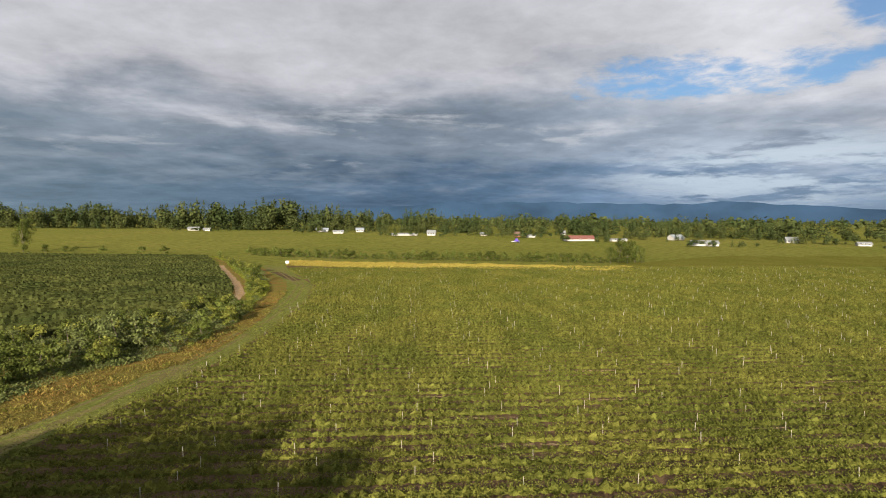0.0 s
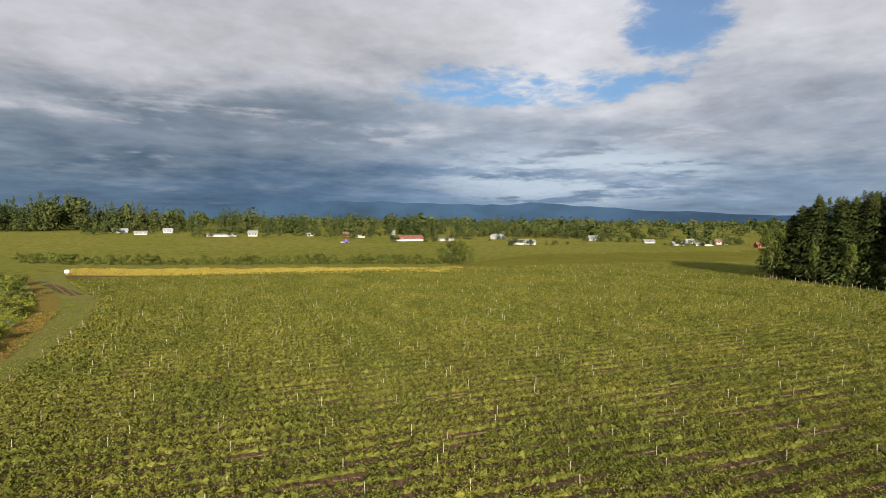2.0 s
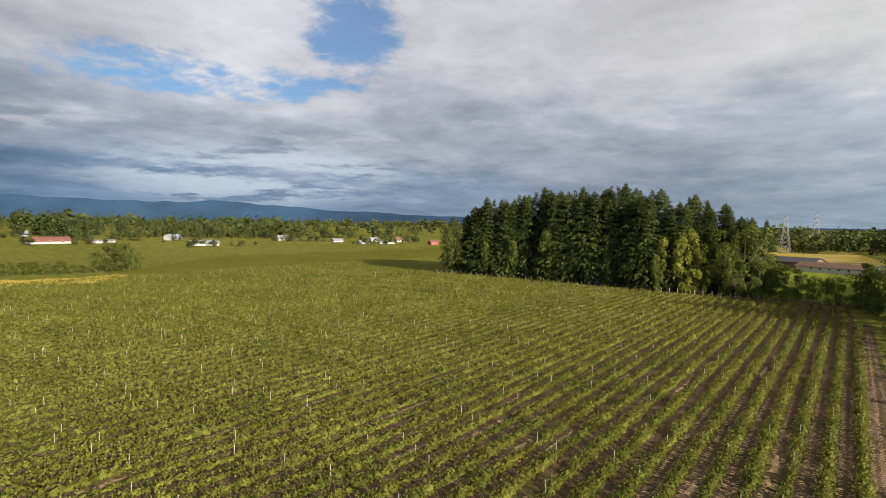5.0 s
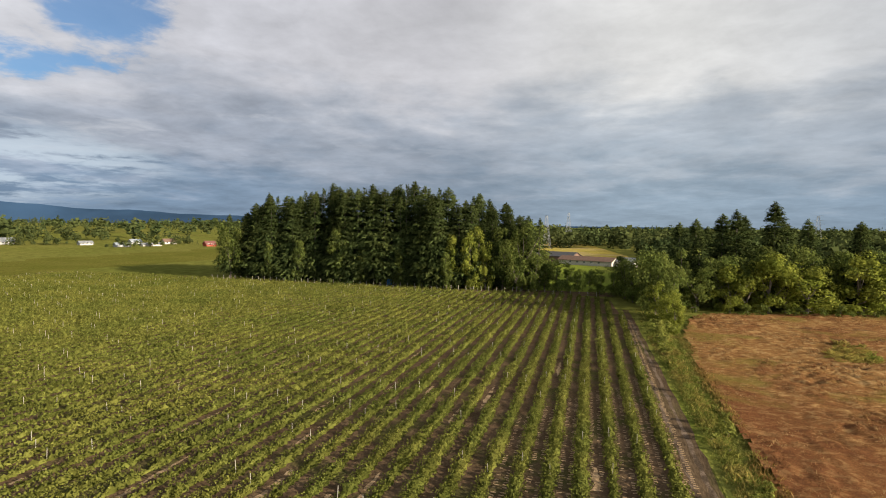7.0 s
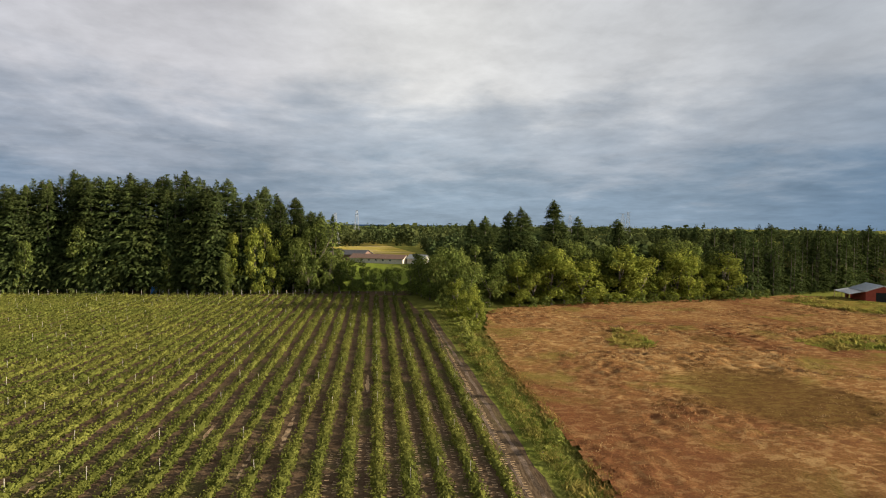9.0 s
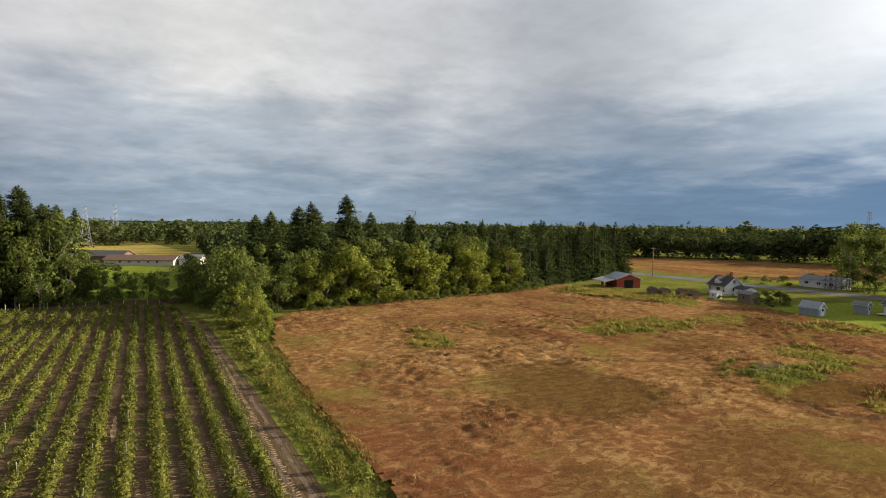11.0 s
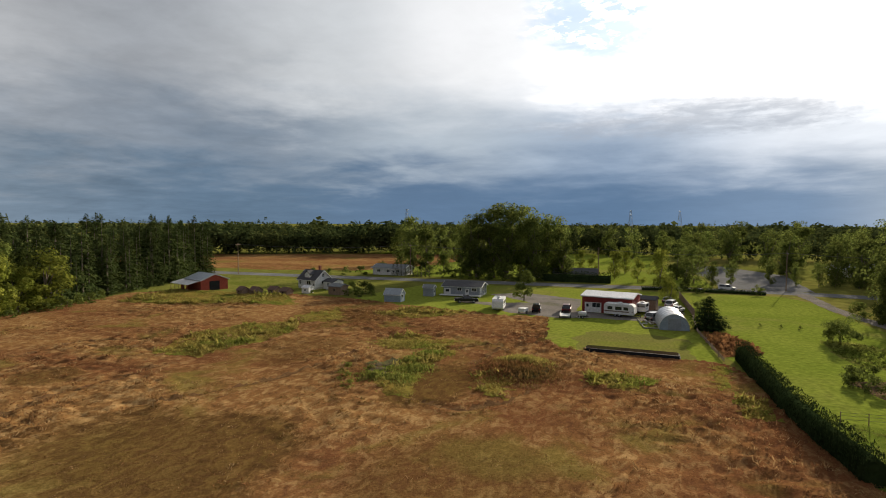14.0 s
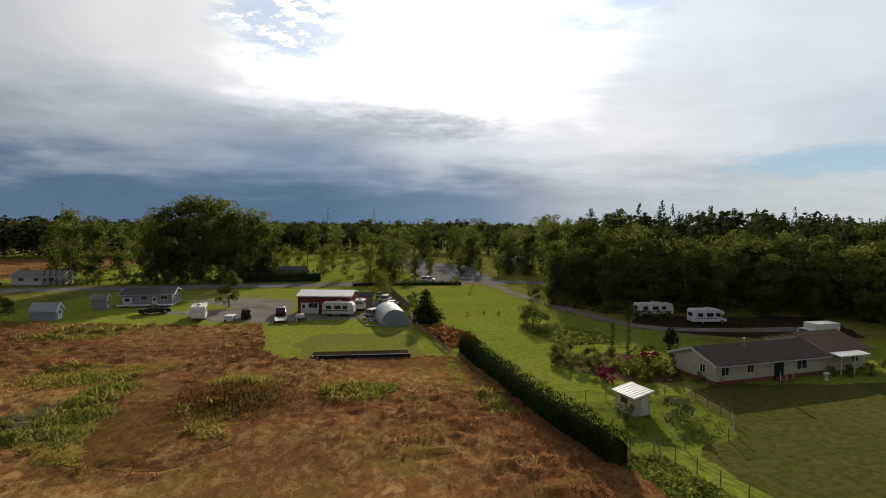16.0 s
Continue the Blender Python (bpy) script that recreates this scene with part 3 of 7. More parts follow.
for shift in (0.55, 1.75):
    zone("track_rut", [(x, y + shift + s) for x, y, s in ((0, 18.9, 0), (70, 21.7, 0), (100, 22.8, 0), (150, 24.9, 0), (150, 24.9, 0.42), (100, 22.8, 0.42), (70, 21.7, 0.42), (0, 18.9, 0.42))], 0.034, "rut", "paler compacted wheel rut of the dirt track", 0.12, 1.2, "track", int(shift * 10))
zone("verge", [(20, 13), (70, 14.6), (105, 14.6), (134, 13.5), (160, 9), (168, 25), (140, 24.4), (100, 22.7), (70, 21.6), (20, 19.5)], 0.024, "meadow", "weedy green verge along the track", 0.5, 3, "verge")
zone("grass_track", FIELD_WEST + [(-68, 254), (-60, 228), (-49, 203), (-41, 183), (-36, 161), (-31.5, 125), (-30.2, 108), (-29.9, 91), (-31, 80), (-34.6, 73), (-35.1, 66), (-36.9, 57), (-40, 44), (-47, 20)], 0.022, "track_grass", "mown grass track with worn wheel ruts", 0.4, 3, "track")
zone("wheel_rut", [(-35.5, 45), (-33.2, 60), (-31.6, 73), (-30.6, 84), (-31.6, 84), (-32.8, 73), (-34.4, 60), (-36.7, 45)], 0.032, "worn_track", "dark worn wheel rut", 0.2, 2, "track", 3)
zone("wheel_rut", [(-37.8, 190), (-44, 203), (-53, 222), (-56, 220), (-48, 203), (-41, 188)], 0.032, "dirt", "bare brown wheel rut at the bend", 0.5, 3, "track", 4)
for shift in (2.6, 4.6):
    inner = [(x - shift, y) for x, y in FIELD_WEST[1:10]]
    zone("track_line", inner + [(x - 0.55, y) for x, y in inner[::-1]], 0.036, "worn_track", "faint worn wheel line in the grass track", 0.12, 1.5, "track", int(shift))
zone("ochre_verge", [(-47, 20), (-40, 44), (-36.9, 57), (-35.1, 66), (-34.6, 73), (-31, 80), (-29.9, 91), (-30.2, 108), (-31.5, 125), (-36, 161), (-42, 186), (-56, 225), (-110, 310), (-86, 252), (-57, 183), (-44, 130), (-48, 108), (-60, 95), (-80, 60), (-70, 20)], 0.018, "ochre_grass", "ochre and rust dry grass verge", 0.6, 3, "verge")
LEFT_FIELD = [(-66, 90), (-50, 108), (-44.5, 130), (-50, 158), (-59, 183), (-88, 252), (-114, 312), (-230, 325), (-330, 325), (-300, 120), (-180, 70), (-100, 70)]
zone("left_soil", LEFT_FIELD, 0.014, "dark_soil", "dark soil of the older berry field", 0.5, 5, "soil")
zone("bare_edge", [(-45, 132), (-50, 158), (-59, 183), (-88, 252), (-85, 252), (-56.5, 183), (-47, 158), (-42, 134)], 0.03, "bare", "bare tan soil at the row ends", 0.4, 2, "soil")
YELLOW = [(-57, 253), (-22, 240), (29, 232), (64, 227), (91, 222), (99, 243), (60, 252), (20, 259), (-25, 268), (-62, 280)]
zone("yellow_strip", YELLOW, 0.03, "straw", "strip of tall ripe yellow grass", 0.6, 3, "grass")

PASTURE = [(33, 16.4), (70, 17.3), (105, 17.6), (134, 16.6), (157, 12), (165, 5), (170, -13), (175, -39), (179, -60), (186, -85), (176, -98), (160, -95), (146, -99), (128, -100), (111, -94), (91, -90), (86, -88.5), (76, -91), (72, -69), (68.5, -63.5), (46, -62.8), (44.5, -60), (41.5, -42), (39, -28), (36, -8)]
tussocks("pasture", PASTURE, "pasture", "rust-brown dry uncut pasture grass")
PATCHES = [
    [(122.5, -37), (128, -52), (126, -62), (119, -66), (113, -58), (115, -46), (115, -38)],
    [(97, -58), (94, -64), (85, -62), (84.5, -56), (92.7, -52.5)],
    [(124, -74), (120, -83), (113, -72), (117, -65)],
    [(88, -45), (86.5, -53), (85, -58), (82.5, -54), (83, -44), (79.5, -33), (83.5, -33), (86, -38)],
    [(133, -8), (131.5, -12), (119, -10), (117.5, -3), (124, -4)],
    [(76, -45), (73, -48), (70.5, -43), (70, -36), (74, -38)],
    [(63.5, -50.5), (58.6, -52), (54, -50), (56.5, -45), (62, -45.5)],
    [(160, -72), (174, -72), (181, -95), (160, -97), (146, -98), (132, -84), (146, -80)],
    [(48, -61), (45.8, -61), (46.2, -52), (48.2, -49)],
    [(46.4, -46), (43.8, -46), (44, -39), (46.4, -39)],
    [(110, -80), (104, -92), (92, -89), (100, -78)],
]
for i, p in enumerate(PATCHES):
    tussocks("green_patch", p, "patch", "yellow-green patch of lusher grass", 0.03, fray=1.9)
tussocks("mound_soil", [(91, -44), (88, -47.5), (85, -44), (85, -39.5), (89, -40)], "weedy_soil", "weedy heap of spread soil in the pasture", 0.045, 1.1)

LAWN = [(46, -62.8), (68.5, -63.5), (72, -69), (76, -91), (86, -88.5), (91, -90), (111, -94), (128, -100), (128, -108), (122, -142), (20, -150), (47, -140), (48.5, -90)]
zone("lawn", LAWN, 0.018, "yard_lawn", "bright green mown lawn of the farmyard", 0.3, 3, "lawn")
# a patch slightly browner and darker than the lawn round it
zone("brownish_lawn", [(66, -65), (50, -64.5), (50, -80), (66, -82), (68, -74)], 0.024, "brownish_lawn", "brownish patch of lawn", 0.8, 2, "lawn")
zone("yard_gravel", [(74, -92.5), (68, -95), (60, -95), (50, -97), (50, -118), (57, -119), (58, -100), (72, -103), (73, -122), (90, -130), (98, -123), (95, -121), (84, -112), (92, -108), (101, -109), (101, -106), (90, -103), (86, -95)], 0.026, "gravel", "grey gravel farmyard", 0.4, 2, "gravel")
GARDEN = [(44, -60), (48.3, -86), (48, -140), (26, -150), (20, -140), (18.5, -112), (15, -92), (11, -82), (6, -71), (2, -66), (-25, -66), (-40, -40), (-30, 10), (30, 12), (36, -8), (39, -28), (41.5, -42)]
zone("garden_lawn", GARDEN, 0.016, "lawn", "sunlit mown lawn of the neighbouring garden", 0.3, 3, "lawn")
# this stretch is a darker, duller olive than the garden lawn
zone("front_lawn", [(28.2, -33), (31.5, -29), (31, -20), (26, -8), (-30, -8), (-34, -46), (2, -45), (18, -47), (24, -43)], 0.022, "olive_lawn", "dull dark olive lawn before the tan house", 0.5, 2, "lawn")
zone("pen_lawn", [(37.8, -42.3), (31.5, -43.1), (23.4, -43.9), (24.3, -34.8), (27, -31), (33.5, -29.6), (37.5, -30.2), (39, -36)], 0.026, "pen_grass", "rough green grass in the fenced pen", 0.4, 1.5, "lawn", 9)
zone("crop_pen", [(38.2, -30), (34.8, -29.8), (34.2, -26), (33.4, -22), (32, -14), (38, -14), (40, -22)], 0.03, "pen_grass", "bright green plot beside the hedge", 0.3, 1.5, "lawn", 10)
# bare ground whose dark colour holds the shade under caravans and trees
zone("shaded_parking", [(9, -84), (5, -77), (-2, -71), (-25, -68), (-34, -88), (3, -92)], 0.026, "dark_soil", "bare ground under the parked caravans, shade put into its dark colour", 0.6, 2, "soil")
zone("driveway", [(20.5, -158), (19.2, -126), (15.2, -101), (11.8, -85), (6, -77.5), (-6, -75), (-26, -74), (-26, -78), (-4, -79), (3, -80.5), (8.6, -86), (12, -101), (16, -126), (17, -158)], 0.032, "gravel", "pale gravel drive curving to the house", 0.3, 2, "drive")
zone("street", [(-400, -146), (0, -152), (26, -155), (75, -150), (150, -143), (400, -122), (400, -131), (150, -152), (75, -159), (26, -164), (0, -161), (-400, -155)], 0.024, "asphalt", "pale asphalt country road", 0.1, 5, "road")
zone("parking_lot", [(14, -164), (38, -164), (40, -200), (52, -250), (30, -260), (12, -220)], 0.028, "asphalt", "pale asphalt yard beyond the road", 0.2, 4, "pavement")
zone("south_lawn", [(40, -165), (120, -160), (190, -170), (230, -330), (60, -340), (54, -250), (42, -200)], 0.018, "lawn", "bright green meadow beyond the road", 0.5, 5, "grass")
zone("east_field", [(168, -172), (205, -160), (330, -148), (420, -150), (420, -175), (335, -200), (292, -236), (205, -284), (150, -296), (150, -215)], 0.02, "pasture", "reddish stubble field beyond the road", 0.6, 6, "field")
zone("east_green", [(172, -100), (186, -88), (230, -100), (205, -126), (150, -140), (130, -110)], 0.017, "meadow", "rough green paddock", 0.6, 4, "grass")
zone("gold_field", [(330, 20), (420, 110), (700, 160), (700, 60), (420, 18)], 0.018, "straw", "golden stubble field behind the barns", 0.5, 6, "field")
zone("paddock", [(200, 20), (195, 75), (260, 90), (330, 80), (330, 20)], 0.021, "lawn", "green paddock behind the trees", 0.5, 5, "grass")


def trail(name, line, half, mat, label, lift=0.036):
    """A trodden line through the grass."""
    p = along(line, 1.2)
    d = unit(np.gradient(p, axis=0))
    nrm = np.column_stack([-d[:, 1], d[:, 0]]) * half
    poly = [tuple(q) for q in p + nrm] + [tuple(q) for q in (p - nrm)[::-1]]
    return tussocks(name, poly, mat, label, lift)


for line in TRAILS:
    trail("trodden_line", line, 0.36, "trail", "faint trodden line through the dry grass")

# ---- crops ----
strip_rng = np.random.default_rng(13)
SPOTS = [(50.8, 76.9), (38.7, 75.1), (47.5, 58.7), (56, 50.8), (64, 50.6), (58.5, 48.4), (44.5, 45.1), (36.5, 50.6), (54.7, 45), (16.5, 95.5), (31, 75.9), (68, 70.6), (67.5, 48.3), (12, 46.5), (20.6, 46.5), (52, 76), (55.7, 65), (67, 58.9), (75.8, 62), (57.3, 56.6)]
SPOTS += [(strip_rng.uniform(0, 105), strip_rng.uniform(30, 84)) for _ in range(20)]
STRIPS = [(x, round((y - 0.032 * x - 23.91) / 2.5), int(strip_rng.integers(3, 9))) for x, y in SPOTS]
STRIPS = [s for i, s in enumerate(STRIPS) if not any(q[1] == s[1] and abs(q[0] - s[0]) < 12 for q in STRIPS[:i])]


def build_rows():
    rng = np.random.default_rng(11)
    for k in range(86):
        y0 = 22.66 + 2.5 * k
        xs = np.arange(-60, 196, 0.25)
        ys = y0 + 0.032 * xs
        ok = inside(np.stack([xs, ys], 1), FIELD)
        if not ok.any():
            continue
        x0, x1 = xs[ok].min() + rng.uniform(0, 1.2), min(xs[ok].max(), 189 + 0.04 * max(0, y0 - 60)) - rng.uniform(0, 1)
        mid = np.arange(x0, x1, 0.85) + rng.uniform(-0.2, 0.2, len(np.arange(x0, x1, 0.85)))
        away = np.hypot(np.maximum(0, np.maximum(-mid, mid - 60)), y0 + 0.032 * mid - 4)
        coarse = np.clip(away / 42, 1.0, 3.4)
        # weak and missing plants
        weak = np.array([noise.noise(Vector((px * 0.13, k * 0.53, 1.7))) for px in mid])
        size = (1.0 + 0.3 * weak) * rng.uniform(0.8, 1.16, len(mid))
        size[rng.random(len(mid)) < 0.03] *= 0.5
        for sx, row, long in STRIPS:
            if row == k:
                near = np.abs(mid - sx) < long / 2
                size = np.where(near, size * rng.uniform(0.5, 0.85, len(mid)), size)
        # the dense leafy body of the row
        mid = np.sort(mid)
        cx = np.empty(2 * len(mid) - 1)
        cx[0::2], cx[1::2] = mid, (mid[1:] + mid[:-1]) / 2
        girth = 0.92 * np.interp(cx, mid, size) * rng.uniform(0.8, 1.15, len(cx))
        girth[1::2] *= 0.5
        m = 6 if y0 < 75 else 5
        bend = np.linspace(0.0, math.pi, m)
        lump = rng.uniform(0.7, 1.12, (len(cx), m)) * girth[:, None]
        ring = np.stack([np.repeat(cx[:, None], m, 1) + rng.normal(0, 0.09, (len(cx), m)), (y0 + 0.032 * cx)[:, None] - 0.62 * np.cos(bend) * lump, 0.02 + 0.70 * np.sin(bend) ** 0.8 * lump], -1)
        body = np.stack([ring[:-1, :-1], ring[1:, :-1], ring[1:, 1:], ring[:-1, 1:]], 2).reshape(-1, 4, 3)
        which = np.repeat(np.arange(len(mid)), rng.poisson(100 * np.minimum(size, 1.1) / coarse ** 1.55))
        n = len(which)
        if not n:
            continue
        d = unit(rng.normal(size=(n, 3)) * (0.9, 1, 1) + (0, 0, 0.35))
        s = size[which]
        at = np.stack([mid[which], y0 + 0.032 * mid[which] + rng.normal(0, 0.06, len(mid))[which], 0.44 * s], 1) + d * (0.56, 0.74, 0.52) * (s * rng.uniform(0.72, 1.08, n))[:, None]
        at[:, 2] = np.maximum(at[:, 2], 0.06)
        way = d * 0.5 + rng.normal(0, 0.6, (n, 3)) + (0, 0, 0.2)
        leaf = rng.uniform(0.11, 0.22, n) * coarse[which] ** 0.6
        face = d + rng.normal(0, 0.5, (n, 3))
        row = thing("berry_hedge", 0, 0, 0, "long leafy olive-green line of berry canes on brown soil", "crop row", "berry crop rows")
        part("cane_body", quads_mesh("cane_body", body, "crop"), "crop", row)
        part("foliage", quads_mesh("foliage", kites(rng, at, way, leaf, leaf * 0.66, 0.6, face), "crop"), "crop", row)
    # stakes in the rows
    g = []
    for k in range(86):
        y0 = 22.66 + 2.5 * k
        xs = np.arange(-55 + (k % 3) * 1.2, 190, 9.2)
        pts = np.stack([xs, y0 + 0.032 * xs], 1)
        pts = pts[inside(pts, FIELD)]
        for px, py in pts:
            if rng.random() < 0.48:
                continue
            px += rng.uniform(-0.4, 0.4)
            r, h = 0.022, rng.uniform(1.15, 1.5)
            lx, ly = rng.normal(0, 0.04, 2)
            lo = [(px - r, py - r, 0), (px + r, py - r, 0), (px + r, py + r, 0), (px - r, py + r, 0)]
            hi = [(a + lx, b + ly, h) for a, b, _ in lo]
            for i in range(4):
                j = (i + 1) % 4
                g.append([lo[i], lo[j], hi[j], hi[i]])
            g.append(hi)
    ob = new("row_stakes", quads_mesh("row_stakes", np.array(g), "post_wood"))
    tagged(ob, "pale thin wooden stakes standing in the crop rows", "stake", "", "stuff")


build_rows()


def bare_strips():
    """Alleys between the rows where the tan soil lies open."""
    rng = np.random.default_rng(13)
    g = Geo()
    for x, row, n in STRIPS:
        half = rng.uniform(0.2, 0.36)
        n = n * 2
        xs = x + np.arange(n + 1) * 0.55 - n * 0.275
        y0 = 23.91 + 2.5 * row + rng.uniform(-0.15, 0.15)
        wide = half * np.sin(np.linspace(0.03, 0.97, n + 1) * math.pi) ** 0.5 * rng.uniform(0.25, 1.3, (2, n + 1))
        top = [(a, y0 + 0.032 * a + w, 0.036) for a, w in zip(xs, wide[0])]
        low = [(a, y0 + 0.032 * a - w, 0.036) for a, w in zip(xs, wide[1])]
        for i in range(n):
            if rng.random() < 0.28:
                continue
            g.poly([low[i], low[i + 1], top[i + 1], top[i]])
    ob = part("bare_strips", g, "bare", None, "open tan soil in the alleys between the rows")
    tagged(ob, "", "soil", "", "structure")


bare_strips()


def tread_marks():
    """Crumbled pale tyre marks on the track's edge and in the first alleys."""
    rng = np.random.default_rng(14)
    out = []
    for off, x0, x1, keep in [(21.25, 52, 150, 0.9), (21.95, 52, 140, 0.85)] + [(23.91 + 2.5 * k + e, 50, 100 - 4 * k, 0.7) for k in range(6) for e in (-0.38, 0.38)]:
        xs = np.arange(x0, x1, 0.44)
        xs = xs[rng.random(len(xs)) < keep] + rng.uniform(-0.08, 0.08)
        for px in xs:
            py, a, b = off + 0.032 * px + rng.normal(0, 0.05), rng.uniform(0.06, 0.11), rng.uniform(0.13, 0.24)
            sk = rng.uniform(-0.1, 0.1)
            out.append([(px - a - sk, py - b, 0.045), (px + a - sk, py - b, 0.05), (px + a + sk, py + b, 0.062), (px - a + sk, py + b, 0.05)])
    ob = new("tread_marks", quads_mesh("tread_marks", np.array(out), "bare"))
    tagged(ob, "pale crumbled tyre marks in the brown soil", "soil", "", "stuff")


tread_marks()


def build_left_rows():
    rng = np.random.default_rng(12)
    a = radians(38)
    u, v = np.array([math.cos(a), math.sin(a)]), np.array([-math.sin(a), math.cos(a)])
    for k in range(-20, 90):
        s = np.arange(-420, 420, 0.8)
        line = np.array([-66.0, 90.0]) + v * k * 5.4 + u * s[:, None]
        ok = inside(line, LEFT_FIELD)
        if ok.sum() < 8:
            continue
        s0, s1 = s[ok].min(), s[ok].max()
        cs = np.arange(s0, s1, 0.6)
        girth = rng.uniform(0.8, 1.15, len(cs)) * (1 + 0.12 * np.sin(cs * 0.31 + k))
        bend = np.linspace(0.0, math.pi, 5)
        lump = rng.uniform(0.8, 1.15, (len(cs), 5)) * girth[:, None]
        mid = np.array([-66.0, 90.0]) + v * k * 5.4 + u * cs[:, None]
        ring = np.concatenate([mid[:, None, :] - v * (0.75 * np.cos(bend) * lump)[..., None], (0.02 + 1.35 * np.sin(bend) ** 0.8 * lump)[..., None]], -1)
        body = np.stack([ring[:-1, :-1], ring[1:, :-1], ring[1:, 1:], ring[:-1, 1:]], 2)
        body = body[inside(mid[:-1], LEFT_FIELD)].reshape(-1, 4, 3)
        n = int((s1 - s0) * 9)
        along_s = rng.uniform(s0, s1, n)
        pos = np.array([-66.0, 90.0]) + v * k * 5.4 + u * along_s[:, None]
        pos = pos[inside(pos, LEFT_FIELD)]
        n = len(pos)
        off = rng.normal(0, 0.42, n)
        at = np.column_stack([pos + v * off[:, None], rng.uniform(0.6, 1.6, n) * np.sqrt(np.maximum(0.1, 1 - (off / 1.0) ** 2))])
        way = np.column_stack([rng.normal(0, 0.6, (n, 2)), np.abs(rng.normal(0.5, 0.4, n))])
        leaf = rng.uniform(0.22, 0.42, n)
        face = np.column_stack([v * off[:, None] * 1.5 + rng.normal(0, 0.5, (n, 2)), np.abs(rng.normal(0.55, 0.3, n))])
        me = quads_mesh("bramble_hedge", np.concatenate([body, kites(rng, at, way, leaf, leaf * 0.7, 0.6, face)]), "crop_dark")
        tagged(new("bramble_hedge", me), "long dense dark green line of berry brambles", "crop row", "older berry rows")


build_left_rows()


def grass(name, poly, per, height, mat, label, seed, lean=0.35, width=0.5, z=0.0, flat=0.7, patchy=0.0, rough=False):
    rng = np.random.default_rng(seed)
    p = scatter(rng, poly, per)
    k = 4
    p = np.repeat(p, k, 0) + rng.normal(0, 0.22, (len(p) * k, 2))
    n = len(p)
    clump = np.array([noise.noise(Vector((a * 0.12, b * 0.12, seed))) for a, b in p[::k]])
    if patchy:
        clump = 0.4 * clump + patchy * np.array([noise.noise(Vector((a * 0.22, b * 0.45, seed + 3))) + 0.7 * noise.noise(Vector((a * 0.7, b * 0.9, seed + 7))) for a, b in p[::k]])
    h = np.repeat(np.clip(1 + 0.9 * clump, 0.2, 2.2), k) * rng.uniform(0.6, 1.25, n) * height
    way = np.column_stack([rng.normal(0, lean, (n, 2)), np.ones(n)])
    face = np.column_stack([rng.normal(0, 0.5, (n, 2)), np.full(n, flat)])
    foot = np.full(n, z)
    if rough:
        foot = np.repeat(rough_heights(p[::k]), k) - 0.03
        h = h * np.clip(foot / 0.32, 0.35, 1.7)
    ob = new(name, quads_mesh(name, kites(rng, np.column_stack([p, foot]), way, h, h * width, 0.6, face), mat))
    return tagged(ob, label, "grass", "", "stuff")


grass("pasture_grass", PASTURE, 2.6, 0.22, "tuft", "rust-brown dry seed heads of uncut grass", 51, 0.7, 0.24, 0.08, 0.5, 0.7, True)
grass("straw_wisps", PASTURE, 1.3, 0.2, "tuft_pale", "pale straw wisps standing in the pasture", 63, 0.7, 0.2, 0.1, 0.4, 1.8, True)
OCHRE = [(-47, 20), (-40, 44), (-36.9, 57), (-35.1, 66), (-34.6, 73), (-31, 80), (-29.9, 91), (-30.2, 108), (-31.5, 125), (-36, 161), (-40, 161), (-36, 130), (-34, 110), (-35, 92), (-36, 84), (-39, 77), (-44.5, 72), (-45, 58), (-50, 44), (-58, 20)]
grass("ochre_tufts", OCHRE, 5.0, 0.32, "tuft_ochre", "ochre and rust dry grass beside the track", 57, 0.6, 0.22, 0.02, 0.5, 1.2)
grass("olive_tufts", OCHRE, 2.0, 0.3, "tuft_patch", "olive grass tufts beside the track", 56, 0.6, 0.3, 0.02, 0.5, 2.0)
grass("track_tufts", [(-41, 40), (-34.8, 70), (-29.9, 92), (-31.5, 128), (-38, 175), (-32, 175), (-27.5, 140), (-26.5, 100), (-29.8, 68), (-37, 40)], 5.0, 0.14, "tuft_green", "short green grass of the track", 58, 0.8, 0.5, 0.02, 0.8)
grass("yellow_grass", YELLOW, 4.0, 0.8, "tuft_straw", "tall ripe yellow grass", 52, 0.3, 0.16)
for i, p in enumerate(PATCHES):
    grass("lush_grass", p, 6.0, 0.46, "tuft_patch", "yellow-green lusher grass clumps", 60 + i, 0.6, 0.24, 0.15, 0.6, 1.4, True)


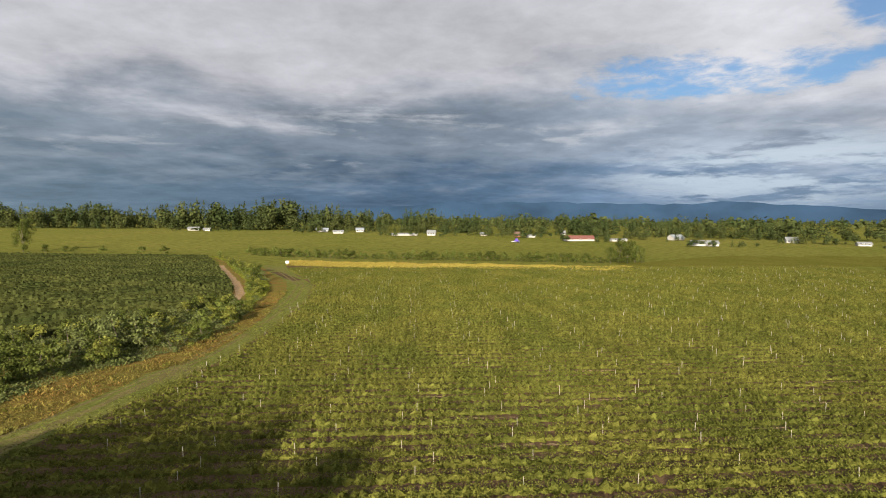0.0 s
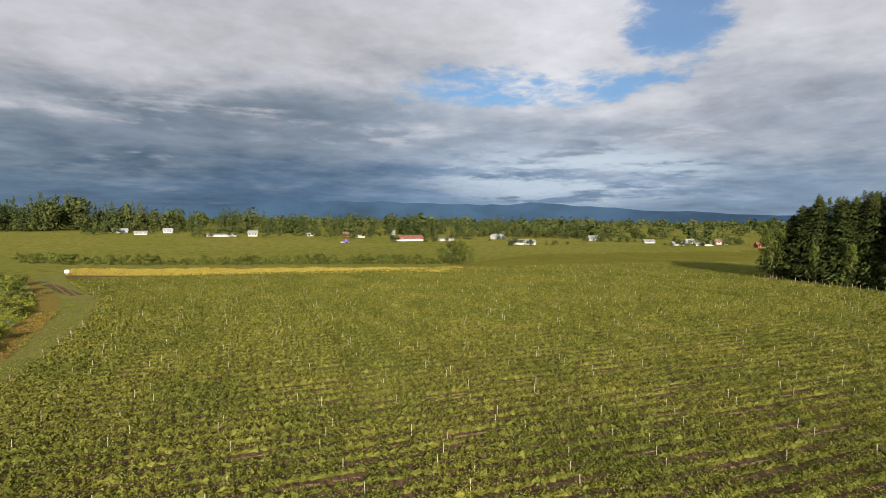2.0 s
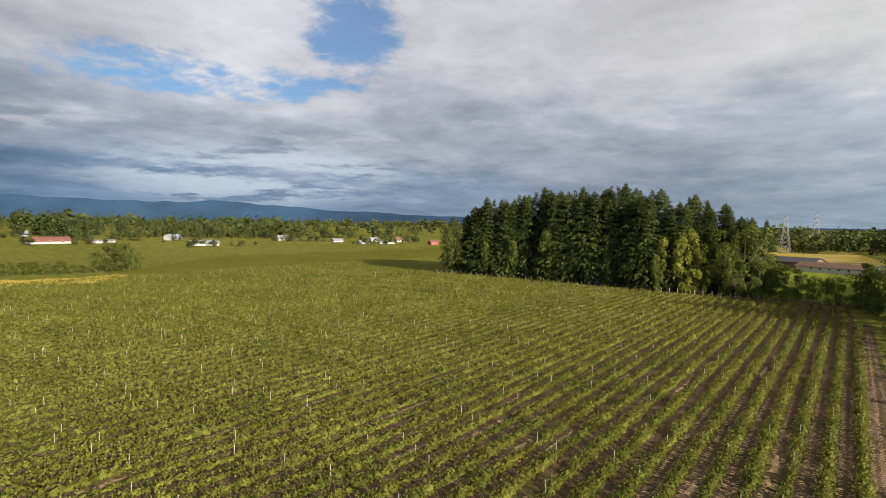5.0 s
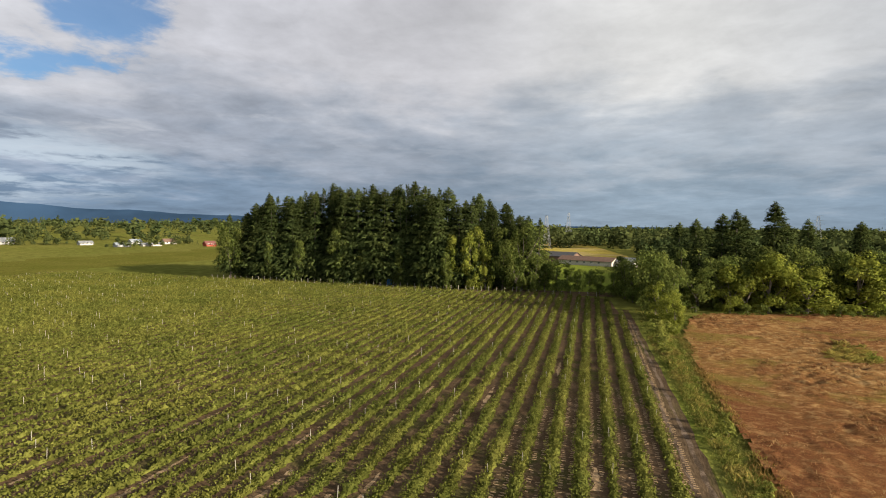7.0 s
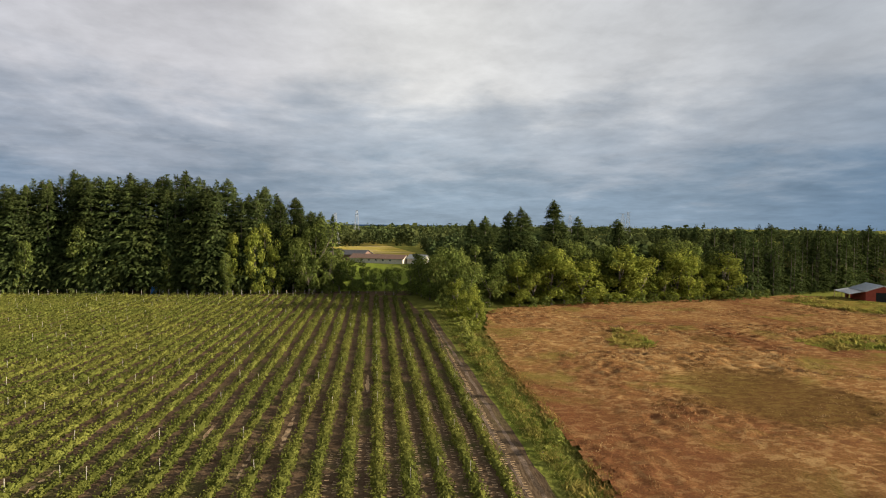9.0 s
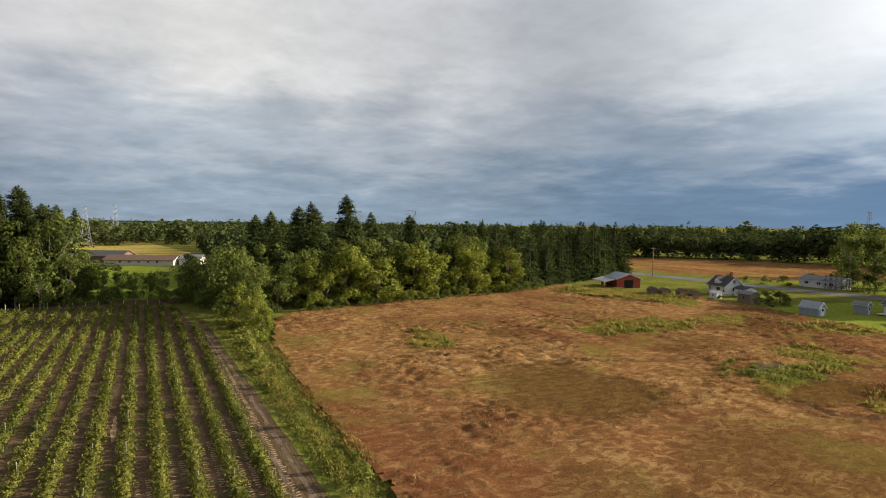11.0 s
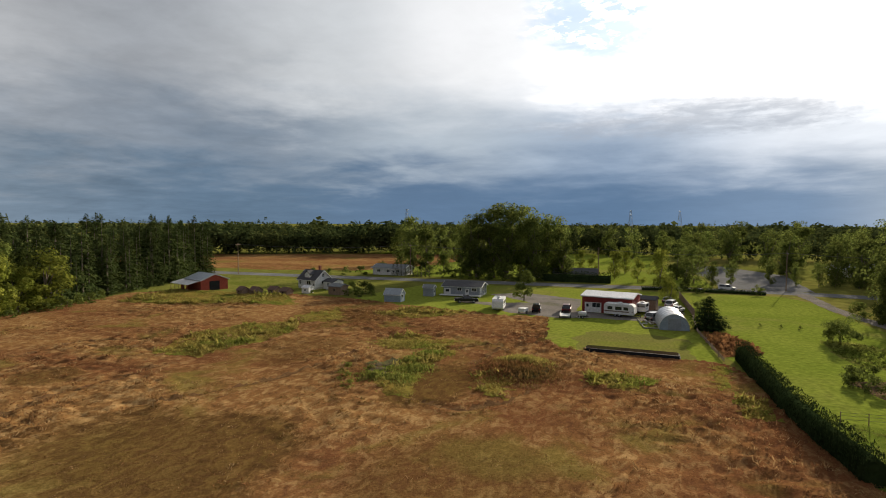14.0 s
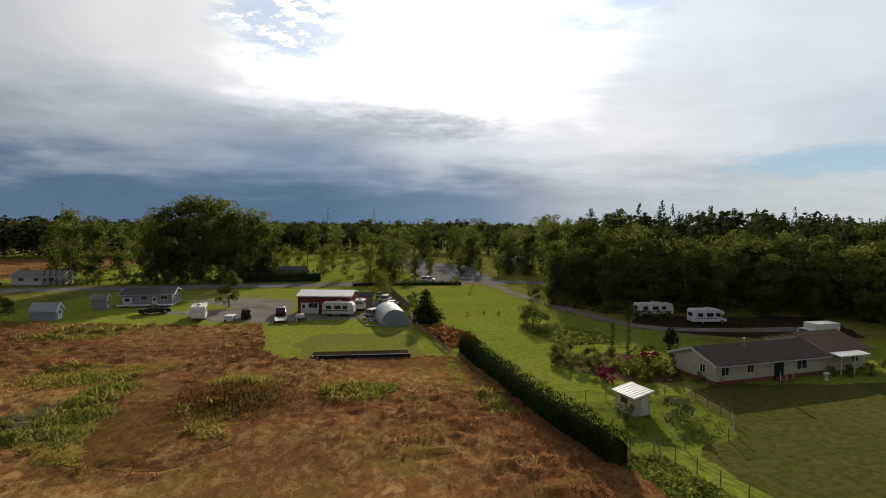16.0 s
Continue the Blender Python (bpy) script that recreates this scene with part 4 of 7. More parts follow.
# ---- trees ----
def fir_meshes(seed, height, radius, sprays, bare=0.06, droop=0.35, mat="needle"):
    """Trunk and crown of a conifer, its boughs in loose whorls."""
    rng = np.random.default_rng(seed)
    per = 8
    boughs = max(12, sprays // per)
    tiers = max(8, int(height * 0.62))
    u = (np.floor(rng.beta(0.95, 1.12, boughs) * tiers) + rng.normal(0, 0.2, boughs)) / tiers
    u = bare + (1 - bare) * np.clip(u, 0.0, 0.985)
    crest = max(4, boughs // 6)
    u = np.r_[u, rng.uniform(0.80, 0.99, crest)]
    boughs += crest
    top = np.clip((1 - u) / (1 - bare), 0, 1)
    lobes = 1 + 0.10 * np.sin(rng.uniform(0, 6.28) + u * height * 0.9)
    reach = (radius * top ** 0.72 + 0.12) * rng.uniform(0.6, 1.2, boughs) * lobes
    reach = np.minimum(reach, radius * (0.65 + 4.0 * (u - bare)))
    ang = rng.uniform(0, 2 * math.pi, boughs)
    sag = droop * rng.uniform(0.5, 1.5, boughs) * np.clip(1.25 - u, 0.3, 1) - 0.25 * (u > 0.8)
    i = np.repeat(np.arange(boughs), per)
    n = len(i)
    f = np.clip(np.tile(np.linspace(0.22, 0.97, per), boughs) + rng.normal(0, 0.05, n), 0.1, 1.0)
    swing = ang[i] + rng.normal(0, 0.2, n)
    d = np.stack([np.cos(swing), np.sin(swing)], 1)
    z = u[i] * height - reach[i] * f * f * sag[i] + 0.14 * reach[i] * f + rng.normal(0, 0.1, n)
    at = np.column_stack([d * (reach[i] * f)[:, None], np.maximum(z, 0.1)])
    turn = swing + rng.choice([-0.75, 0.75], n) * rng.uniform(0.1, 1.1, n)
    way = np.column_stack([np.cos(turn), np.sin(turn), -sag[i] * f + rng.normal(-0.05, 0.25, n)])
    length = (0.17 * reach[i] + min(0.42, 0.03 * height) * np.clip(reach[i] / 1.3, 0.5, 1)) * rng.uniform(0.7, 1.3, n)
    face = np.column_stack([d * 0.6 + rng.normal(0, 0.32, (n, 2)), np.abs(rng.normal(0.95, 0.3, n))])
    body = kites(rng, at, way, length * 1.2, length * 0.36, 0.8, face)
    # the leader
    m = 26
    a = rng.uniform(0, 6.28, m)
    lead = np.column_stack([0.08 * np.cos(a), 0.08 * np.sin(a), height * (1 - 0.07 * rng.uniform(0.05, 1, m))])
    lead = kites(rng, lead, np.column_stack([0.7 * np.cos(a), 0.7 * np.sin(a), np.full(m, 0.8)]), rng.uniform(0.4, 0.8, m) * min(1, height / 15), rng.uniform(0.16, 0.28, m) * min(1, height / 15))
    crown = quads_mesh("crown", np.concatenate([body, lead]), mat)
    g = Geo().tube((0, 0, -0.3), (0, 0, height * 0.5), height * 0.013 + 0.08, height * 0.008 + 0.03, 7).tube((0, 0, height * 0.5), (0, 0, height * 0.985), height * 0.008 + 0.03, 0.02, 6)
    trunk = g.mesh("trunk")
    trunk.materials.append(M["bark"])
    return trunk, crown


def broad_meshes(seed, height, radius, leaves, size=0.55, base=0.18, mat="leaf", blobs=34, upright=1.0):
    """Trunk, limbs and crown of a broadleaved tree."""
    rng = np.random.default_rng(seed)
    g = Geo()
    fork = height * base
    g.tube((0, 0, -0.3), (0, 0, fork * 1.3), height * 0.018 + 0.06, height * 0.013 + 0.03, 7)
    lobes = 8 if height > 5 else 5
    lw = (np.arange(lobes) + rng.uniform(0.2, 0.8, lobes)) / lobes
    la = 2.4 * np.arange(lobes) + rng.uniform(-0.6, 0.6, lobes)
    lr = radius * np.sin(np.clip(0.18 + 0.78 * lw, 0, 1) * math.pi) ** 0.8 * rng.uniform(0.25, 0.72, lobes)
    pick = rng.integers(0, lobes, blobs)
    w = np.clip(lw[pick] + rng.normal(0, 0.085, blobs), 0.0, 1.0)
    bx, by = np.cos(la[pick]) * lr[pick] + rng.normal(0, 0.21, blobs) * radius, np.sin(la[pick]) * lr[pick] + rng.normal(0, 0.21, blobs) * radius
    ang, wide = np.arctan2(by, bx), np.minimum(np.hypot(bx, by), radius)
    mid = np.column_stack([np.cos(ang) * wide, np.sin(ang) * wide, fork + w * (height - fork) * 0.93])
    for c in mid[: (blobs // 4 if height > 5 else 2)]:
        start = Vector((0, 0, fork + 0.35 * (c[2] - fork)))
        bend = start.lerp(Vector(c), 0.5) + Vector((0, 0, -0.04 * height))
        g.tube(start, bend, height * 0.008 + 0.02, height * 0.005 + 0.015, 4).tube(bend, c, height * 0.005 + 0.015, 0.015, 4)
    trunk = g.mesh("trunk")
    trunk.materials.append(M["bark"])
    which = rng.integers(0, blobs, leaves)
    r = radius * rng.uniform(0.20, 0.40, blobs)[which]
    d = unit(rng.normal(size=(leaves, 3)) + (0, 0, 0.25))
    at = mid[which] + d * (r * rng.uniform(0.55, 1.05, leaves) ** 0.6)[:, None] * (1, 1, 0.85 * upright)
    at[:, 2] = np.maximum(at[:, 2], fork * 0.25)
    way = rng.normal(size=(leaves, 3)) + (0, 0, -0.5)
    face = d + rng.normal(0, 0.32, (leaves, 3)) + 0.35 * unit(mid[which] - (0, 0, height * 0.5))
    leaf = rng.uniform(0.6, 1.3, leaves) * size
    crown = quads_mesh("crown", kites(rng, at, way, leaf, leaf * 0.75, 0.6, face), mat)
    return trunk, crown


def tree(name, meshes, x, y, turn, scale, label, category, group, z=0.0):
    ob = thing(name, x, y, turn, label, category, group, z)
    ob.scale = (scale[0], scale[0], scale[1])
    part("trunk", meshes[0], "bark", ob)
    part("crown", meshes[1], "leaf", ob)
    return ob


FIRS = [fir_meshes(100 + i, 30, 5.4 + 0.6 * (i % 3), 5600, (0.05, 0.16, 0.10, 0.22, 0.07)[i], (0.35, 0.5, 0.28, 0.42, 0.6)[i]) for i in range(5)]
SMALL_FIRS = [fir_meshes(120 + i, 24, 4.8, 1700, 0.04, 0.35) for i in range(3)]
BROADS = [broad_meshes(140 + i, 14, 4.6 + 0.4 * i, 2700, 0.54, 0.10, "leaf", 36) for i in range(4)]
LIGHTS = [broad_meshes(150 + i, 14, 4.8, 3000, 0.50, 0.08, "leaf_light", 36) for i in range(4)]
POPLARS = [broad_meshes(160 + i, 24, 6.0, 5200, 0.62, 0.05, "leaf", 64) for i in range(3)]
BUSHES = [broad_meshes(170 + i, 3.0, 1.7, 480, 0.30, 0.05, "weed", 12) for i in range(4)]
SAGES = [broad_meshes(180 + i, 3.2, 1.8, 480, 0.30, 0.05, "sage", 12) for i in range(2)]
DARK_BUSHES = [broad_meshes(185 + i, 3.0, 1.7, 420, 0.32, 0.05, "leaf", 12) for i in range(3)]
place_rng = np.random.default_rng(5)


def plant(kind, meshes, real, x, y, high, wide, label, category, group, z=0.0):
    m = meshes[place_rng.integers(len(meshes))]
    return tree(kind, m, x, y, place_rng.uniform(0, 360), (wide * high / real, high / real), label, category, group, z)


# the fir stand at the end of the rows
STAND = [(197, 166), (199, 147), (199, 122), (198, 104), (196, 88), (197, 74), (200, 62), (203, 54)]
for depth, (dx, step) in enumerate(((0, 4.4), (5, 4.6), (11, 5), (18, 6))):
    for i, (px, py) in enumerate(along([(a + dx, b - 0.25 * dx) for a, b in STAND], step, place_rng, 1.2)):
        high = np.interp(py, [50, 60, 72, 88, 104, 125, 150, 160, 168], [22, 26, 31, 34, 36, 35, 32.5, 28, 25]) * place_rng.uniform(0.90, 1.03) * (1 if depth else 0.92)
        plant("fir_tree", FIRS if depth < 2 else SMALL_FIRS, 30 if depth < 2 else 24.5, px, py, high, place_rng.uniform(1.0, 1.35), "tall dark green fir in the stand beyond the rows", "fir tree", "fir stand")
for px, py, high in ((194, 164, 22), (194.5, 120, 19), (195, 112, 14), (194, 104, 9), (193, 97, 12), (191.5, 89, 10), (190, 80, 12), (194, 136, 15), (194.5, 148, 14)):
    plant("broadleaf_tree", BROADS, 14, px, py, high, 0.62, "slim sunlit broadleaf tree at the stand's edge", "tree", "stand edge trees")
for px, py, high in ((192.5, 79, 17), (193, 73, 19), (193.5, 68, 15), (196, 71, 20)):
    plant("broadleaf_tree", LIGHTS, 14, px, py, high, 0.62, "light green tree at the end of the fir stand", "tree", "stand edge trees")
# trees between the rows' end and the barns
for px, py, high in ((196, 63, 20), (198, 57, 21), (200, 60, 16), (193, 58, 12), (195, 53, 12), (199, 50, 13), (196, 46, 10), (199, 43, 9), (197, 36, 8), (194, 33, 7.5), (201, 40, 7), (190, 29, 9), (186, 26, 11), (180, 24, 12), (193, 27, 12), (186, 20, 14), (176, 20, 13), (172, 17, 14), (178, 12, 15)):
    plant("broadleaf_tree", BROADS, 14, px, py, high, 0.85, "dense green tree at the end of the crop rows", "tree", "field end trees")
# the hedge beside the track
for px, py, high, wide in ((158, 20, 16.5, 0.72), (163, 16, 13, 0.8), (154, 17.5, 11, 0.8), (150, 20, 9, 0.8), (146, 17.5, 8, 0.9), (141, 18.5, 7, 0.9), (136, 18, 6.5, 0.9), (167, 10, 12, 0.8)):
    plant("broadleaf_tree", LIGHTS if high < 10 else BROADS, 14, px, py, high, wide * 1.15, "leafy green tree in the hedge beside the track", "tree", "hedge trees")
VERGE = [(20, 15.5), (70, 17.4), (105, 17.7), (134, 16.6), (160, 11), (166, 24), (140, 23.6), (100, 22), (70, 20.8), (20, 18.6)]
grass("verge_weeds", VERGE, 15.0, 0.24, "weed", "tangled green weeds on the verge", 53, 0.9, 0.36, 0.04, 0.6, 0.8)
grass("verge_weeds", [(30, 17.4), (70, 18.6), (100, 19.2), (134, 19.2), (134, 22), (100, 21.4), (70, 20.6), (30, 19)], 6.0, 0.5, "tuft_patch", "taller rank grass on the verge", 54, 0.7, 0.16, 0.04, 0.4, 1.0)
for px, py in along([(44, 18.6), (70, 19.4), (95, 20.2), (120, 20.6), (135, 20.5)], 2.6, place_rng, 1.3):
    plant("hedge_bush", BUSHES, 3, px, py, place_rng.uniform(0.6, 1.9) + (1.5 if px > 118 else 0), place_rng.uniform(0.9, 1.5), "sprawling green weeds and brambles on the verge", "bush", "verge bushes")
grass("fringe_grass", [(30, 15.6), (70, 16.6), (105, 16.9), (134, 16), (134, 17.6), (105, 18.4), (70, 18.2), (30, 17)], 9.0, 0.6, "tuft_ochre", "tall ochre grass fringing the pasture", 59, 0.5, 0.12, 0.05, 0.4)
# broadleaved edge of the eastern woods
EDGE = [(166, 4), (170, -13), (173, -27), (175, -39), (178, -52), (180, -62)]
for px, py in along(EDGE, 5.0, place_rng, 1.2):
    plant("broadleaf_tree", LIGHTS, 14, px + 2, py, place_rng.uniform(8.0, 15.5), place_rng.uniform(0.95, 1.6), "rounded sunlit tree along the pasture's edge", "tree", "wood edge trees")
for px, py in along([(a + 9, b) for a, b in EDGE], 5.5, place_rng, 1.5):
    plant("broadleaf_tree", BROADS, 14, px, py, place_rng.uniform(14, 17), 0.9, "dark green tree in the woods behind the pasture", "tree", "wood edge trees")
for px, py in along([(163, 1), (168, -14), (172, -36), (176, -60), (181, -74)], 2.6, place_rng, 0.8):
    plant("hedge_bush", DARK_BUSHES, 3, px, py, place_rng.uniform(1.2, 3.0), 1.1, "low bramble bush at the foot of the woods", "bush", "wood edge bushes")
for px, py, high in ((181, -10, 27.5), (190, -3, 22), (187, 1, 21), (196, -22, 20), (205, -8, 21), (186, 12, 19), (199, 6, 20), (184, -30, 18.5), (188, -46, 17.5), (192, -16, 19), (200, -36, 19.5), (193, -58, 18), (178, 8, 16.5), (212, -20, 20), (186, -20, 17), (206, 2, 18)):
    plant("fir_tree", FIRS, 30, px, py, high if high > 25 else high * 1.16, 1.15, "tall fir rising above the eastern woods", "fir tree", "woods firs")
for row, (dx, step) in enumerate(((4, 3.2), (10, 4.0), (18, 5.0), (27, 6.0))):
    for px, py in along([(180 + dx, -63), (186 + dx, -85), (196 + dx, -112), (206 + dx, -138)], step, place_rng, 1.0):
        plant("fir_tree", SMALL_FIRS, 24, px, py, place_rng.uniform(11.0, 22.0), 1.1, "dark shaded fir in the block of woods by the barn", "fir tree", "woods firs")


def low_tree(rng, kind, n):
    """Leaves that read as a tree far off, in a box one metre high."""
    k = (30 / n) ** 0.5
    if kind == 0:
        u = rng.beta(1.1, 1.3, n)
        r = 0.17 * (1 - u) ** 0.8
        a = rng.uniform(0, 6.28, n)
        f = rng.uniform(0.3, 0.8, n)
        at = np.column_stack([np.cos(a) * r * f, np.sin(a) * r * f, 0.04 + u * 0.86])
        way = np.column_stack([np.cos(a), np.sin(a), rng.normal(-0.2, 0.25, n) + 1.5 * (u > 0.8)])
        ln = (0.8 * r + 0.06) * k
        return kites(rng, at, way, ln, ln * 0.8, 0.6, np.column_stack([np.cos(a), np.sin(a), np.full(n, 0.7)]) + rng.normal(0, 0.3, (n, 3)))
    blobs = unit(rng.normal(size=(9, 3))) * rng.uniform(0.2, 1.0, (9, 1)) * (0.19, 0.19, 0.30) + (0, 0, 0.48)
    d = unit(rng.normal(size=(n, 3)) + (0, 0, 0.2))
    at = blobs[rng.integers(0, 9, n)] + d * (0.17, 0.17, 0.18) * rng.uniform(0.6, 1.0, (n, 1))
    at[:, 2] = np.maximum(at[:, 2], 0.06)
    ln = rng.uniform(0.16, 0.28, n) * k
    return kites(rng, at, rng.normal(size=(n, 3)), ln, ln * 0.9, 0.6, d + rng.normal(0, 0.3, (n, 3)))


def woods(name, pts, high, mat, label, seed, fir=0.5, spread=1.0, tall=None, leaves=26):
    """Many trees that nobody could count, in one mesh."""
    rng = np.random.default_rng(seed)
    kinds = [low_tree(rng, 0, leaves) for _ in range(6)], [low_tree(rng, 1, leaves) for _ in range(6)]
    out = []
    for px, py in pts:
        t = kinds[0 if rng.random() < fir else 1][rng.integers(6)]
        h = (np.interp(px, *tall) if tall else high) * rng.uniform(0.6, 1.1) * (1 + 0.35 * noise.noise(Vector((px * 0.02, py * 0.02, seed))))
        w = h * spread * rng.uniform(0.8, 1.3)
        a = rng.uniform(0, 6.28)
        c, s = math.cos(a), math.sin(a)
        out.append(t @ np.array([[c * w, s * w, 0], [-s * w, c * w, 0], [0, 0, h]]) + (px, py, rise(py)))
    ob = new(name, quads_mesh(name, np.concatenate(out), mat))
    return tagged(ob, label, "woods", "", "stuff")


wr = np.random.default_rng(77)
woods("barn_woods", scatter(np.random.default_rng(78), [(545, -30), (660, -30), (690, 300), (540, 300), (470, 240), (520, 170)], 0.008), 19, "far_leaf", "dark woods behind the golden stubble field", 208, 0.6, 1.2, None, 110)
woods("east_woods", scatter(wr, [(186, 10), (330, 12), (520, 10), (520, -110), (300, -104), (225, -120), (195, -62), (190, -20)], 0.016), 18, "far_leaf", "mixed woods behind the pasture", 201, 0.5, 1.1, None, 120)
woods("north_woods", scatter(wr, [(-800, 720), (-300, 690), (-80, 650), (130, 600), (260, 530), (420, 480), (480, 520), (280, 600), (130, 670), (-80, 720), (-300, 760), (-800, 800)], 0.0062), 26, "far_leaf", "line of dark firs and broadleaf woods beyond the fields", 202, 0.6, 1.0, ([-500, -300, -240, -150, -90, -20, 60, 150, 260, 400], [34, 33, 40, 38, 34, 27, 26, 22, 23, 18]), 230)
woods("far_woods", np.concatenate([scatter(wr, [(300, 520), (420, 430), (900, 500), (1500, 1300), (600, 1700), (-400, 1800), (-1000, 1500), (-800, 950), (200, 800)], 0.0005), scatter(wr, [(480, 380), (900, 480), (1700, 800), (1700, -700), (900, -500), (560, -120), (520, 10), (720, 60), (720, 180)], 0.001)]), 21, "far_leaf", "distant wooded plain", 203, 0.5, 1.3, None, 44)
woods("south_woods", np.concatenate([scatter(wr, [(60, -345), (220, -335), (480, -265), (600, -180), (1300, -700), (0, -1200), (-700, -900), (-300, -350), (10, -360)], 0.0011)]), 21, "far_leaf", "dark wooded plain beyond the road", 204, 0.4, 1.3, None, 60)
woods("west_woods", scatter(np.random.default_rng(79), [(-22, -132), (-70, -100), (-110, -66), (-420, -60), (-420, -420), (-120, -300), (-30, -190)], 0.0085), 26, "far_leaf", "dark mixed woods west of the drive", 209, 0.55, 1.0, None, 300)
woods("belt_woods", np.concatenate([along(l, 4.0, wr, 2.5) for l in ([(335, -205), (292, -240), (255, -274), (205, -288), (165, -300)], [(340, -213), (297, -248), (258, -283), (207, -297), (160, -309)], [(345, -222), (300, -258), (262, -292), (210, -306), (150, -320)], [(480, -150), (420, -190), (345, -222)], [(330, -200), (288, -236), (250, -270), (203, -284), (166, -296)], [(150, -320), (110, -330), (60, -335), (20, -320), (-40, -300), (-110, -270)], [(150, -328), (108, -339), (60, -344), (16, -330), (-46, -308), (-116, -278)])]), 20, "far_leaf", "belt of dark woods beyond the stubble field", 205, 0.3, 1.1, None, 170)
woods("village_trees", np.concatenate([scatter(wr, [(-290, 700), (-60, 655), (130, 600), (270, 530), (262, 470), (190, 505), (100, 565), (-30, 590), (-120, 625), (-280, 680)], 0.0035), scatter(wr, [(320, 480), (440, 440), (450, 380), (400, 420), (340, 455)], 0.006)]), 13, "far_leaf", "garden trees round the distant farms", 206, 0.45, 1.2, None, 200)
woods("farm_hedges", np.concatenate([scatter(wr, [(x - 34, y - 18), (x + 34, y - 18), (x + 30, y - 4), (x - 30, y - 4)], 0.012) for x, y in ((-250, 655), (-95, 620), (0, 565), (60, 570), (110, 545), (155, 492), (235, 432), (340, 470), (372, 400), (420, 405))]), 6.5, "far_leaf", "shrubs and small trees in front of the distant farms", 207, 0.15, 1.3, None, 120)


# ---- distance ----
def build_mountains():
    g = Geo()
    n = 160
    rows = []
    for i in range(n + 1):
        a = radians(-30 + 130 * i / n)  # from north round to the east
        d = Vector((math.sin(a), math.cos(a)))
        deg = math.degrees(a)
        top = np.interp(deg, [-30, -12, -4, 4, 14, 22, 30, 40, 52, 60, 75, 100], [40, 60, 120, 175, 168, 150, 165, 110, 75, 45, 16, 8])
        top *= 1 + 0.16 * noise.fractal(Vector((deg * 0.22, 3.3, 0)), 0.9, 2.1, 5)
        rows.append([(d.x * 4300, d.y * 4300, -5), (d.x * 4480, d.y * 4480, top * 0.6), (d.x * 4600, d.y * 4600, top)])
    for r in rows:
        g.v += r
    for i in range(n):
        for j in range(2):
            g.f.append((i * 3 + j, (i + 1) * 3 + j, (i + 1) * 3 + j + 1, i * 3 + j + 1))
    ob = part("backdrop_mountains", g, "mountain", None, "mountain range on the horizon, blue haze put into its colour", True)
    tagged(ob, "", "mountains", "", "structure")


build_mountains()


# ---- buildings ----
def face_box(g, face, L, W, u, z0, w, h, out, skin=0.0):
    """A box on a wall: u metres along it, from its surface to out metres proud."""
    if face in "fb":
        s = -1 if face == "f" else 1
        y0, y1 = sorted((s * (W / 2 - 0.02 + skin), s * (W / 2 + out)))
        return g.box(u - w / 2, y0, z0, u + w / 2, y1, z0 + h)
    s = -1 if face == "l" else 1
    x0, x1 = sorted((s * (L / 2 - 0.02 + skin), s * (L / 2 + out)))
    return g.box(x0, u - w / 2, z0, x1, u + w / 2, z0 + h)


def add_window(ob, face, L, W, u, z0, w, h, frame="white_paint"):
    g = Geo()
    b = 0.09
    for du, dz, ww, hh in ((0, 0, w, b), (0, h - b, w, b), (-w / 2 + b / 2, b, b, h - 2 * b), (w / 2 - b / 2, b, b, h - 2 * b), (0, b, 0.06, h - 2 * b)):
        face_box(g, face, L, W, u + du, z0 + dz, ww, hh, 0.07)
    win = part("window", g, frame, ob)
    part("pane", face_box(Geo(), face, L, W, u, z0 + b, w - 2 * b, h - 2 * b, 0.03), "glass", win)


def add_door(ob, face, L, W, u, w, h, mat="white_paint", z0=0.0):
    d = part("door", face_box(Geo(), face, L, W, u, z0, w, h, 0.05), mat, ob)
    part("pane", face_box(Geo(), face, L, W, u, z0 + h * 0.55, w * 0.5, h * 0.32, 0.06, 0.03), "glass", d)


